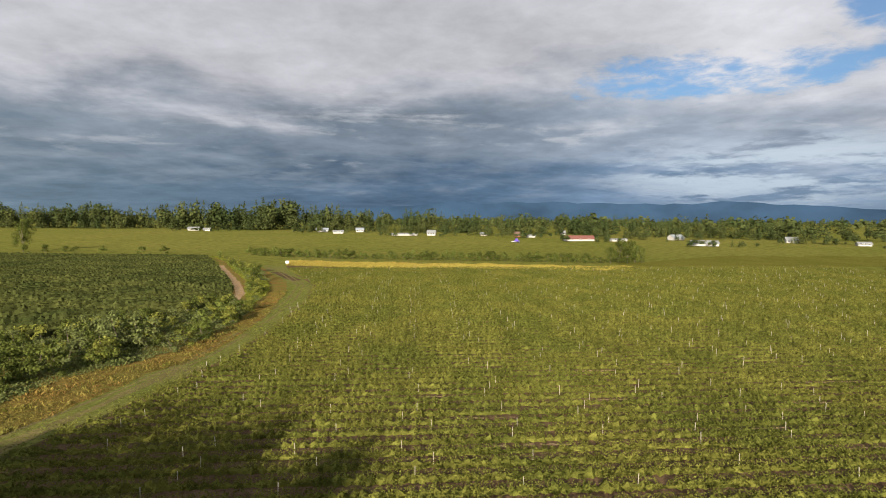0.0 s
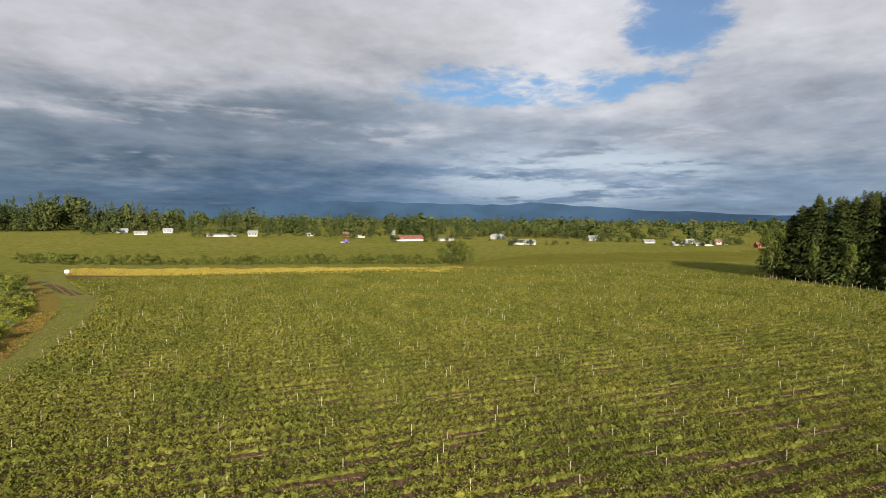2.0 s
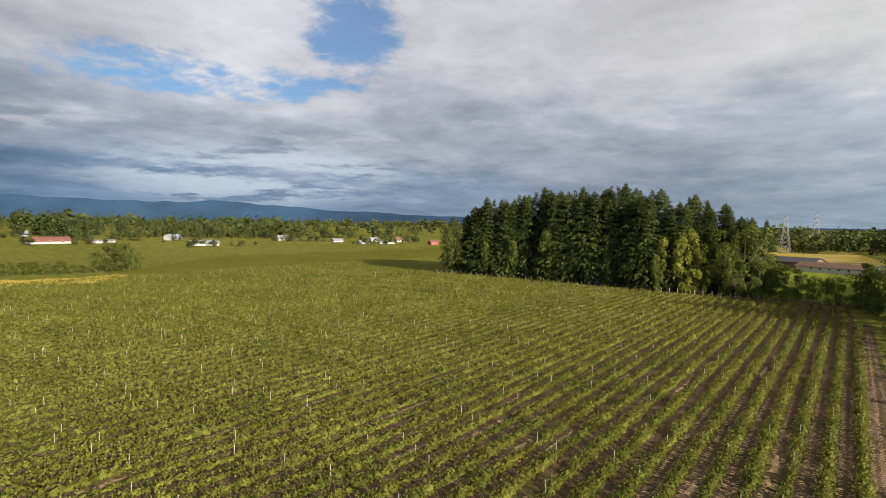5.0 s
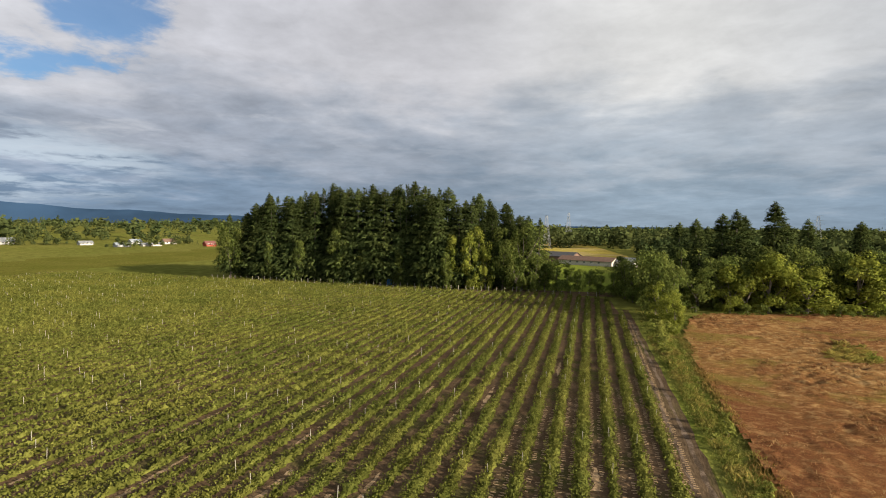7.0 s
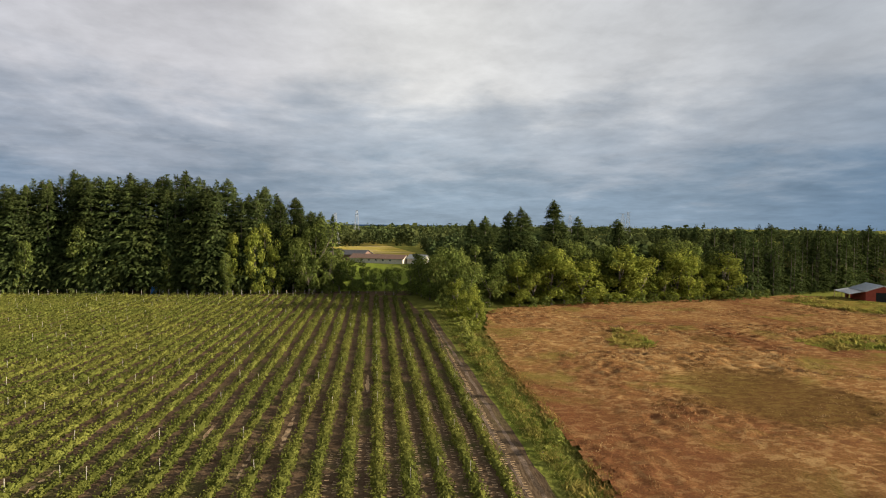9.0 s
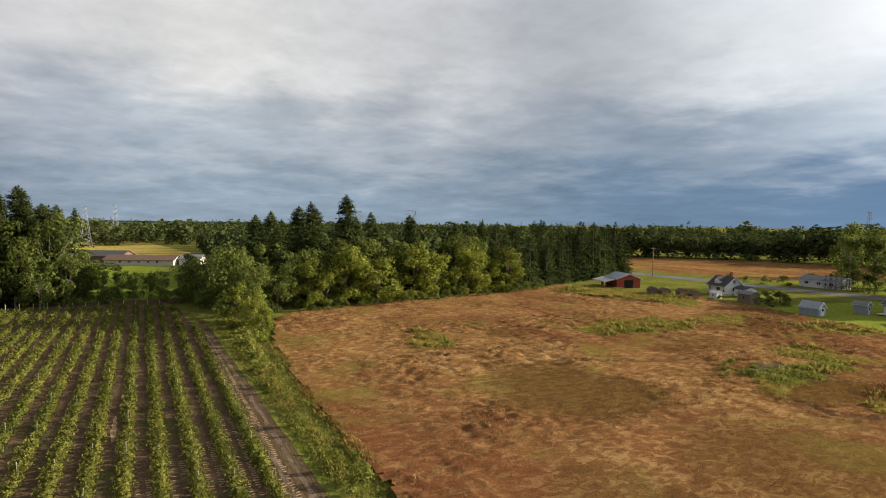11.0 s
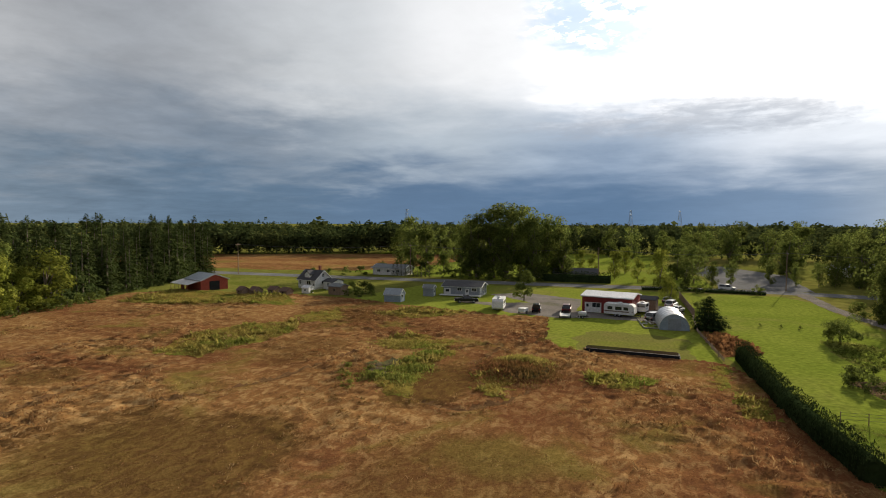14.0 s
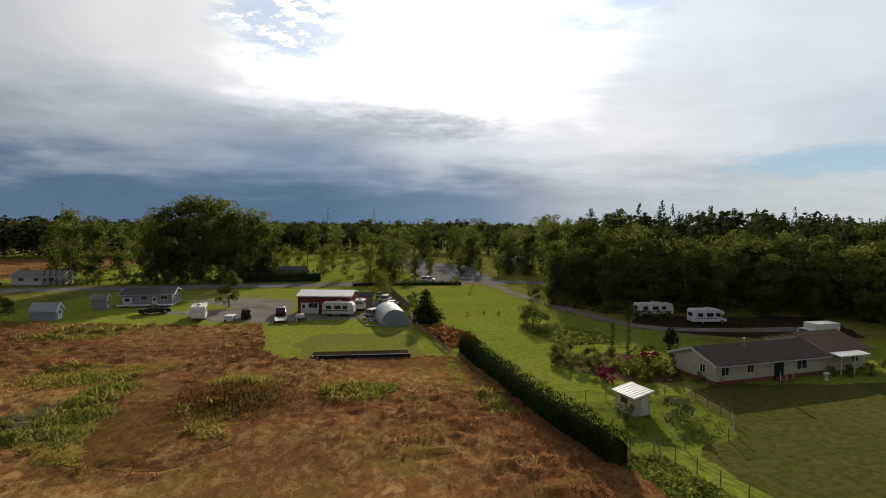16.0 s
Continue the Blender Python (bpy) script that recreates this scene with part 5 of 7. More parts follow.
def gable(name, x, y, turn, L, W, Hw, Hr, wall, roof, label, category, wins=(), doors=(), over=0.4, base=0.0, base_mat="concrete", z=0.0, group="", trim=""):
    """A building with a pitched roof, its ridge along its length and its front towards local -y."""
    ob = thing(name, x, y, turn, label, category, group, z)
    pts = [(-W / 2, base), (W / 2, base), (W / 2, Hw), (0, Hw + Hr), (-W / 2, Hw)]
    g = Geo().loft([[(-L / 2, a, b) for a, b in pts], [(L / 2, a, b) for a, b in pts]])
    part("wall", g, wall, ob)
    if base:
        part("foundation", Geo().box(-L / 2 + 0.06, -W / 2 + 0.06, -0.1, L / 2 - 0.06, W / 2 - 0.06, base), base_mat, ob)
    slope = Hr / (W / 2)
    lx, t = L / 2 + over, 0.14
    for s in (-1, 1):
        e = (W / 2 + over)
        ze = Hw - over * slope
        g = Geo().loft([[(-lx, 0, Hw + Hr + 0.02), (-lx, s * e, ze + 0.02), (-lx, s * e, ze + 0.02 + t), (-lx, 0, Hw + Hr + 0.02 + t)], [(lx, 0, Hw + Hr + 0.02), (lx, s * e, ze + 0.02), (lx, s * e, ze + 0.02 + t), (lx, 0, Hw + Hr + 0.02 + t)]])
        r = part("roof", g, roof, ob)
        if trim:
            part("gutter", Geo().box(-lx, s * e - 0.06, ze - 0.05, lx, s * e + 0.06, ze + 0.07), trim, r)
    if trim:
        for sx in (-1, 1):
            for s in (-1, 1):
                e, ze = W / 2 + over, Hw - over * slope
                a, b = sx * (lx - 0.0), sx * (lx + 0.05)
                part("fascia", Geo().loft([[(a, 0, Hw + Hr - 0.12), (a, s * e, ze - 0.12), (a, s * e, ze + 0.17), (a, 0, Hw + Hr + 0.17)], [(b, 0, Hw + Hr - 0.12), (b, s * e, ze - 0.12), (b, s * e, ze + 0.17), (b, 0, Hw + Hr + 0.17)]]), trim, ob)
    for face, u, z0, w, h in wins:
        add_window(ob, face, L, W, u, z0, w, h)
    for face, u, w, h, m in doors:
        add_door(ob, face, L, W, u, w, h, m)
    return ob


# ---- vehicles ----
def add_wheels(ob, xs, half, r=0.36, w=0.24):
    for wx in xs:
        for s in (-1, 1):
            y0, y1 = sorted((s * (half - w), s * half))
            tyre = part("wheel", Geo().tube((wx, y0, r), (wx, y1, r), r, r, 14), "tyre", ob)
            part("rim", Geo().tube((wx, s * (half - 0.02), r), (wx, s * (half + 0.015), r), r * 0.6, r * 0.5, 10), "silver_paint", tyre)


def car(name, x, y, turn, paint, style, label, category="car", group=""):
    """A vehicle that faces local +x."""
    ob = thing(name, x, y, turn, label, category, group)
    L, W = {"pickup": (5.7, 1.98), "suv": (4.7, 1.9), "jeep": (4.0, 1.8), "sedan": (4.6, 1.8)}[style]
    h, l2 = W / 2, L / 2
    hood = {"pickup": 1.08, "suv": 1.0, "jeep": 1.08, "sedan": 0.9}[style]
    low = [(-l2, 0.45), (-l2 + 0.1, 0.36), (l2 - 0.12, 0.34), (l2, 0.5), (l2 - 0.02, hood - 0.2), (l2 - 0.25, hood - 0.06), (l2 * 0.35, hood + 0.02), (-l2 + 0.08, hood + 0.02), (-l2, hood - 0.1)]
    part("body", Geo().loft([[(a, -h + 0.06, b) for a, b in low], [(a, -h, b if b < 0.8 else b - 0.05) for a, b in low], [(a, h, b if b < 0.8 else b - 0.05) for a, b in low], [(a, h - 0.06, b) for a, b in low]]), paint, ob)
    c0, c1, top = {"pickup": (-0.75, 1.25, 1.82), "suv": (-2.2, 1.2, 1.74), "jeep": (-1.9, 0.75, 1.86), "sedan": (-1.75, 1.15, 1.42)}[style]
    slant = {"pickup": (0.1, 0.75), "suv": (0.25, 0.75), "jeep": (0.05, 0.3), "sedan": (0.7, 0.85)}[style]
    z0 = hood + 0.02
    ring = lambda z, k, i: [(c0 + slant[0] * k, -h + i, z), (c1 - slant[1] * k, -h + i, z), (c1 - slant[1] * k, h - i, z), (c0 + slant[0] * k, h - i, z)]  # noqa: E731
    part("windows", Geo().loft([ring(z0 - 0.01, 0, 0.09), ring(top - 0.07, 0.9, 0.22)]), "glass", ob, "dark glazing")
    part("cabin_roof", Geo().loft([ring(top - 0.07, 0.86, 0.2), ring(top, 1.0, 0.26)]), paint, ob)
    for s in (-1, 1):
        for px, pk in ((c0, slant[0]), (c1, -slant[1]), ((c0 + c1) / 2, 0.0)):
            part("pillar", Geo().tube((px, s * (h - 0.085), z0), (px + pk * 0.88, s * (h - 0.215), top - 0.05), 0.045, 0.04, 5), paint, ob)
        part("headlight", Geo().box(l2 - 0.1, s * (h - 0.3) - 0.18, hood - 0.36, l2 + 0.012, s * (h - 0.3) + 0.18, hood - 0.2), "lamp_clear", ob, "clear headlight")
        part("tail_light", Geo().box(-l2 - 0.012, s * (h - 0.2) - 0.1, hood - 0.4, -l2 + 0.05, s * (h - 0.2) + 0.1, hood - 0.1), "lamp_red", ob, "red tail light")
    if style == "pickup":
        part("bed_cover", Geo().box(-l2 + 0.12, -h + 0.15, hood, -0.85, h - 0.15, hood + 0.06), "black_plastic", ob)
    for sx in (-1, 1):
        part("bumper", Geo().box(sx * (l2 + 0.02) - 0.07, -h + 0.06, 0.42, sx * (l2 + 0.02) + 0.07, h - 0.06, 0.6), "chrome" if style == "pickup" else "black_plastic", ob)
    add_wheels(ob, (-L * 0.3, L * 0.31), h + 0.01, 0.4 if style in ("pickup", "jeep") else 0.34)
    if style == "jeep":
        part("spare_wheel", Geo().tube((-l2 - 0.2, 0.1, 1.0), (-l2 - 0.01, 0.1, 1.0), 0.38, 0.38, 14), "tyre", ob)
    return ob


def camper(name, x, y, turn, L, H, label, category="camper", cab="", body="white_metal", stripe="blue_grey", group="", W=2.45):
    """A caravan or, with a cab, a motorhome, facing local +x."""
    ob = thing(name, x, y, turn, label, category, group)
    h = W / 2
    a = [(-L / 2, 0.55), (L / 2 - 0.25, 0.55), (L / 2, 0.9), (L / 2 - 0.1, H - 0.5), (L / 2 - 0.5, H), (-L / 2 + 0.2, H), (-L / 2, H - 0.25)]
    if cab:
        a = [(-L / 2, 0.55), (L / 2 - 2.0, 0.55), (L / 2 - 2.0, 1.75), (L / 2 - 0.75, 1.9), (L / 2 - 0.6, 2.3), (L / 2 - 1.1, H - 0.1), (L / 2 - 1.6, H), (-L / 2 + 0.2, H), (-L / 2, H - 0.25)]
    part("body", Geo().profile(a, -h, h), body, ob)
    for s in (-1, 1):
        y0, y1 = sorted((s * (h - 0.02), s * (h + 0.012)))
        part("stripe", Geo().box(-L / 2 + 0.1, y0, 1.05, L / 2 - (2.1 if cab else 0.3), y1, 1.28), stripe, ob)
        for k, (u, w) in enumerate(((-0.30, 1.0), (-0.02, 1.3), (0.22, 0.9))):
            win = part("window", Geo().box(u * L - w / 2, y0 - 0.01, 1.5, u * L + w / 2, y1 + 0.01, 2.15), "black_plastic", ob)
            part("pane", Geo().box(u * L - w / 2 + 0.06, y0 - 0.02, 1.56, u * L + w / 2 - 0.06, y1 + 0.02, 2.09), "glass", win)
        if not cab:
            part("door", Geo().box(0.37 * L - 0.3, y0 - 0.005, 0.62, 0.37 * L + 0.3, y1 + 0.005, 2.3), body, ob)
    end = -L / 2
    win = part("window", Geo().box(end - 0.03, -0.75, 1.5, end + 0.02, 0.75, 2.15), "black_plastic", ob)
    part("pane", Geo().box(end - 0.04, -0.68, 1.56, end + 0.02, 0.68, 2.09), "glass", win)
    part("air_conditioner", Geo().box(-0.5, -0.35, H - 0.01, 0.45, 0.35, H + 0.28, 0.08), "white_paint", ob)
    part("roof_vent", Geo().box(L * 0.25, -0.2, H - 0.01, L * 0.25 + 0.4, 0.2, H + 0.14, 0.04), "grey_siding", ob)
    if cab:
        c = [(L / 2 - 2.05, 0.5), (L / 2, 0.5), (L / 2 + 0.02, 1.05), (L / 2 - 0.75, 1.2), (L / 2 - 1.3, 1.8), (L / 2 - 2.05, 1.85)]
        part("cab", Geo().profile(c, -0.98, 0.98), cab, ob)
        part("windscreen", Geo().loft([[(L / 2 - 0.76, -0.85, 1.22), (L / 2 - 0.76, 0.85, 1.22), (L / 2 - 0.70, 0.85, 1.22), (L / 2 - 0.70, -0.85, 1.22)], [(L / 2 - 1.28, -0.8, 1.78), (L / 2 - 1.28, 0.8, 1.78), (L / 2 - 1.22, 0.8, 1.78), (L / 2 - 1.22, -0.8, 1.78)]]), "glass", ob)
        add_wheels(ob, (-L * 0.22, L / 2 - 0.95), 1.1, 0.4)
    else:
        add_wheels(ob, (-L * 0.12, -L * 0.12 + 0.85), h - 0.02, 0.34)
        part("hitch", Geo().tube((L / 2 - 0.2, 0.5, 0.5), (L / 2 + 1.1, 0, 0.5), 0.05).tube((L / 2 - 0.2, -0.5, 0.5), (L / 2 + 1.1, 0, 0.5), 0.05).tube((L / 2 + 1.0, 0, 0.02), (L / 2 + 1.0, 0, 0.6), 0.04), "black_plastic", ob)
    return ob


# the red shop and its yard
shop = gable("workshop", 64.8, -106.4, 171, 10.6, 8.4, 3.5, 0.7, "red_siding", "white_metal", "red metal workshop with a white metal roof", "workshop", [("f", -2.2, 1.1, 1.9, 1.1)], [("f", -4.1, 1.0, 2.1, "white_paint"), ("l", 1.0, 3.0, 3.0, "white_paint")], 0.3, trim="white_paint")
part("white_panel", face_box(Geo(), "f", 10.6, 8.4, -2.9, 0.0, 3.6, 2.2, 0.025), "white_paint", shop, "white siding round the door")
camper("travel_trailer", 62.4, -99.6, 171, 6.2, 2.7, "long white and tan travel trailer beside the workshop", "trailer", body="white_paint", stripe="brown_roof")
gable("tool_shed", 57.2, -112.6, 171, 3.6, 3.2, 2.3, 0.6, "old_wood", "dark_roof", "small dark wooden shed behind the workshop", "shed", (), [("f", 0.0, 0.9, 1.9, "old_wood")], 0.2)
camper("cargo_trailer", 58.2, -106.0, 261, 3.6, 2.3, "small white trailer beside the workshop", "trailer", W=1.9)
car("silver_suv", 55.4, -97.4, 235, "silver_paint", "suv", "silver-blue car parked by the arched shed")
car("white_sedan", 51.2, -110.5, 250, "white_metal", "sedan", "white car parked along the plank fence", "car", "cars by the fence")
car("white_sedan", 52.3, -118.0, 255, "white_metal", "suv", "white car parked along the plank fence", "car", "cars by the fence")
car("white_sedan", 53.0, -125.5, 255, "silver_paint", "sedan", "pale car parked along the plank fence", "car", "cars by the fence")
car("dark_pickup", 98.6, -105.6, 207, "black_paint", "pickup", "black pickup parked in front of the grey house", "pickup")
camper("camper_trailer", 88.2, -98.0, 100, 6.2, 2.75, "white camper trailer with a dark rear window", "camper")
car("dark_jeep", 79.8, -98.4, 279, "black_paint", "jeep", "dark off-road car parked on gravel", "car")
car("maroon_suv", 73.8, -101.4, 277, "maroon_paint", "suv", "dark red car hitched to a flat trailer", "car")


def flat_trailer(x, y, turn):
    ob = thing("flat_trailer", x, y, turn, "white flat utility trailer behind a car", "trailer")
    part("deck", Geo().box(-1.7, -1.0, 0.5, 1.7, 1.0, 0.62), "white_paint", ob)
    for s in (-1, 1):
        part("side_rail", Geo().box(-1.7, s * 1.0 - 0.03, 0.62, 1.7, s * 1.0 + 0.03, 0.95), "white_paint", ob)
    part("drawbar", Geo().tube((1.7, 0.5, 0.52), (3.0, 0, 0.5), 0.05).tube((1.7, -0.5, 0.52), (3.0, 0, 0.5), 0.05), "black_plastic", ob)
    add_wheels(ob, (-0.3,), 1.2, 0.32, 0.2)


def box_trailer(x, y, turn):
    ob = thing("utility_trailer", x, y, turn, "small white covered utility trailer", "trailer")
    part("box", Geo().box(-1.1, -0.75, 0.45, 1.1, 0.75, 1.0), "white_metal", ob)
    part("lid", Geo().box(-1.15, -0.8, 1.0, 1.15, 0.8, 1.16, 0.05), "white_paint", ob)
    part("drawbar", Geo().tube((1.1, 0, 0.5), (2.1, 0, 0.5), 0.05), "black_plastic", ob)
    add_wheels(ob, (-0.1,), 0.95, 0.28, 0.18)


def sprayer(x, y, turn):
    ob = thing("tank_sprayer", x, y, turn, "small white tank sprayer on wheels", "sprayer")
    part("tank", Geo().loft([[(a, 0.55 * r * math.cos(k * math.pi / 6), 0.95 + 0.5 * r * math.sin(k * math.pi / 6)) for k in range(12)] for a, r in ((-0.8, 0.45), (-0.7, 0.9), (0.0, 1.0), (0.7, 0.9), (0.8, 0.45))]), "white_paint", ob, "", True)
    part("frame", Geo().box(-0.9, -0.4, 0.35, 1.2, 0.4, 0.47), "black_plastic", ob)
    for s in (-1, 1):
        part("boom", Geo().tube((-0.7, s * 0.3, 0.6), (-0.9, s * 1.1, 0.15), 0.05), "white_paint", ob)
    add_wheels(ob, (-0.1,), 0.7, 0.3, 0.18)


flat_trailer(72.8, -93.4, 277)
box_trailer(82.1, -95.4, 260)
sprayer(69.4, -94.0, 200)


def arched_shed(x, y, turn):
    ob = thing("arched_shed", x, y, turn, "grey ribbed metal arched shed on the lawn", "shed")
    L, r = 9.5, 2.65
    arc = lambda rr: [(rr * math.cos(a), 0.25 + rr * 1.05 * math.sin(a)) for a in np.linspace(0, math.pi, 15)]  # noqa: E731
    for k in range(10):
        y0 = k * L / 10
        o, i = arc(r + (0.05 if k % 2 else 0.0)), arc(r - 0.08)
        ring = o + i[::-1]
        part("arch_panel", Geo().loft([[(a, y0, max(b, 0)) for a, b in ring], [(a, y0 + L / 10 - 0.01, max(b, 0)) for a, b in ring]]), "silver", ob)
    end = [(a, b) for a, b in arc(r - 0.1)] + [(-r + 0.1, 0), (r - 0.1, 0)]
    part("end_wall", Geo().loft([[(a, 0.06, b) for a, b in end], [(a, 0.14, b) for a, b in end]]), "blue_grey", ob)
    part("back_wall", Geo().loft([[(a, L - 0.2, b) for a, b in end], [(a, L - 0.12, b) for a, b in end]]), "blue_grey", ob)
    part("door", Geo().box(-1.1, 0.0, 0.02, 1.1, 0.08, 2.2), "grey_siding", ob)


arched_shed(52.1, -87.2, 186)


def timber_pile(x, y):
    rng = np.random.default_rng(8)
    ob = thing("timber_pile", x, y, 10, "loose pile of pale timber and offcuts", "timber")
    for k in range(16):
        a, b = rng.uniform(-1.4, 1.4), rng.uniform(-2.6, 2.6)
        t, l = rng.uniform(0, math.pi), rng.uniform(0.8, 1.8)
        z = 0.12 + 0.05 * (k % 5)
        c, s = math.cos(t) * l / 2, math.sin(t) * l / 2
        part("board", Geo().tube((a - c, b - s, z), (a + c, b + s, z + rng.uniform(-0.04, 0.1)), 0.11, 0.11, 4), ("post_wood", "old_wood", "white_paint")[k % 3], ob)
    for k, (a, b, c, d) in enumerate(((1.9, -4.5, 1.9, 5.0), (-1.9, 5.0, 1.9, 5.0))):
        part("edge_beam", Geo().tube((a, b, 0.12), (c, d, 0.12), 0.14, 0.14, 4), "post_wood", ob)


timber_pile(56.2, -92.5)


def raised_bank():
    ob = thing("raised_bed", 58.4, -64.6, 179, "long low black-walled raised bed beside the lawn", "raised bed")
    g = Geo()
    lo = [(-6.8, -1.4, 0), (6.8, -1.4, 0), (6.8, 1.4, 0), (-6.8, 1.4, 0)]
    hi = [(-6.6, -1.25, 0.62), (6.6, -1.25, 0.62), (6.6, 1.3, 0.5), (-6.6, 1.3, 0.5)]
    part("wall", g.loft([lo, hi]), "tarp", ob)
    part("soil", Geo().box(-6.5, -1.0, 0.4, 6.5, 1.25, 0.66, 0.06), "dark_soil", ob)
    part("rim", Geo().box(-6.7, -1.33, 0.55, 6.7, -1.1, 0.7), "tarp", ob)


raised_bank()


def plank_fence():
    ob = thing("plank_fence", 0, 0, 0, "weathered brown plank fence beside parked cars", "fence")
    a, b = np.array((50.2, -135.0)), np.array((48.0, -104.0))
    n = 60
    for k in range(n):
        p, q = a + (b - a) * k / n, a + (b - a) * (k + 0.92) / n
        h = 1.7 + 0.06 * math.sin(k * 2.3)
        part("plank", Geo().loft([[(p[0], p[1], 0), (q[0], q[1], 0), (q[0] + 0.05, q[1], 0), (p[0] + 0.05, p[1], 0)], [(p[0], p[1], h), (q[0], q[1], h), (q[0] + 0.05, q[1], h), (p[0] + 0.05, p[1], h)]]), "old_wood", ob)
    for z in (0.4, 1.3):
        part("rail", Geo().tube((*(a + (0.1, 0)), z), (*(b + (0.1, 0)), z), 0.05, 0.05, 4), "old_wood", ob)


plank_fence()


def rail_fence(name, line, step, high, rails, label, mat="old_wood", r=0.06, rail_r=0.035):
    ob = thing(name, 0, 0, 0, label, "fence")
    pts = along(line, step)
    for px, py in pts:
        part("post", Geo().tube((px, py, -0.2), (px + 0.02, py, high), r, r * 0.85, 6), mat, ob)
    for z in rails:
        for (ax, ay), (bx, by) in zip(line, line[1:]):
            part("rail", Geo().tube((ax, ay, z), (bx, by, z), rail_r, rail_r, 4), mat if rail_r > 0.02 else "wire", ob)


rail_fence("log_fence", [(48.4, -103), (48.3, -86), (46.0, -64.5)], 5.0, 0.9, (0.3, 0.6), "low weathered log fence along the lawn", r=0.1, rail_r=0.1)
rail_fence("wire_fence", [(37.8, -42.3), (31.5, -43.1), (23.4, -43.9), (24.3, -34.8), (27, -31), (33.5, -29.6), (37.5, -30.2)], 2.4, 1.25, (0.5, 0.85, 1.15), "dark post and wire fence round the small paddock", r=0.05, rail_r=0.012)
rail_fence("wire_fence", [(35.0, -29.8), (34.2, -27.0), (33.7, -23.8), (33, -21.5), (31.6, -14.0)], 2.2, 1.25, (0.5, 0.85, 1.15), "dark post and wire fence across the lawn", r=0.05, rail_r=0.012)

# homes beside the pasture
gh = gable("grey_house", 103.8, -119.4, 184, 10.0, 6.6, 2.6, 0.9, "grey_siding", "dark_roof", "low grey house with white trim and a deck", "house", [("f", -0.6, 1.35, 1.3, 0.9), ("f", 3.4, 1.35, 1.4, 0.9), ("r", 0, 1.3, 1.2, 1.0)], [("f", 1.5, 0.95, 2.0, "white_paint"), ("f", -3.9, 1.9, 2.0, "white_paint")], 0.5, 0.45, "white_paint", trim="white_paint")
part("deck", Geo().box(-5.6, -5.2, 0.3, 5.4, -3.5, 0.45), "white_paint", gh, "white-edged deck")
for k in range(4):
    part("porch_post", Geo().tube((5.35, -4.9 + k * 2.4, 0.1), (5.35, -4.9 + k * 2.4, 2.75), 0.06, 0.06, 4), "white_paint", gh)
gable("garden_shed", 111.6, -113.3, 184, 2.7, 2.3, 2.3, 0.6, "grey_siding", "grey_roof", "small grey garden shed with white trim", "shed", (), [("r", 0, 0.9, 1.9, "white_paint")], 0.2, trim="white_paint")
gable("storage_shed", 115.6, -100.8, 184, 4.2, 3.2, 1.8, 1.25, "blue_grey", "metal_roof", "blue-grey storage shed with a pale metal roof", "shed", (), [("r", 0, 1.5, 1.9, "white_paint")], 0.15, trim="white_paint")
wh = gable("white_farmhouse", 149.5, -116.2, 168, 7.0, 6.2, 2.8, 2.4, "white_paint", "dark_roof", "two-storey white farmhouse with a steep dark roof", "house", [("f", -2.6, 1.2, 0.9, 1.2), ("f", 0.8, 1.2, 1.6, 1.2), ("r", 0, 1.2, 1.2, 1.2), ("r", 0, 3.4, 0.9, 1.1), ("l", 0, 3.2, 0.9, 1.1)], [("f", 3.0, 0.95, 2.0, "white_paint")], 0.4, 0.5, trim="white_paint")
part("dormer", Geo().profile([(-1.0, 3.3), (1.0, 3.3), (1.0, 4.3), (0.0, 5.0), (-1.0, 4.3)], -2.9, -0.5), "white_paint", wh)
part("dormer_roof", Geo().loft([[(-1.3, -3.05, 4.15), (0, -3.05, 5.1), (1.3, -3.05, 4.15), (1.3, -3.05, 4.3), (0, -3.05, 5.27), (-1.3, -3.05, 4.3)], [(-1.3, 0, 4.15), (0, 0, 5.1), (1.3, 0, 4.15), (1.3, 0, 4.3), (0, 0, 5.27), (-1.3, 0, 4.3)]]), "dark_roof", wh)
part("chimney", Geo().box(1.2, 0.4, 5.0, 1.8, 1.0, 6.6), "brick_red", wh)
gable("porch_annex", 143.2, -116.4, 168, 4.0, 4.0, 2.2, 0.7, "white_paint", "dark_roof", "low white annex beside the farmhouse", "annex", [("f", 0, 1.0, 0.9, 0.9)], (), 0.25)
gable("white_hutch", 144.2, -105.2, 175, 2.4, 2.0, 1.5, 0.5, "white_paint", "white_metal", "small white garden hutch", "shed", (), [("f", 0, 0.8, 1.3, "white_paint")], 0.15)
gable("grey_shed", 135.2, -106.4, 170, 4.2, 3.2, 2.2, 0.6, "old_wood", "grey_roof", "weathered grey garden shed", "shed", (), [("f", 0, 0.9, 1.8, "old_wood")], 0.25)
for k, (hx, hy, t) in enumerate(((157.8, -95.6, 160), (154.2, -96.4, 165), (150.6, -99.4, 170), (146.0, -98.4, 168))):
    gable("brown_hut", hx, hy, t, 2.7, 2.3, 1.3, 0.8, "old_wood", "brown_roof", "small dark brown timber hut in the grass", "hut", (), [("f", 0, 0.8, 1.4, "old_wood")], 0.2, group="brown huts")
rb = gable("red_barn", 176.0, -101.5, 162, 8.6, 8.0, 3.0, 1.5, "barn_red", "metal_roof", "faded red barn with a grey metal roof", "barn", (), [("r", 0, 3.0, 2.6, "black_plastic")], 0.4, trim="white_paint")
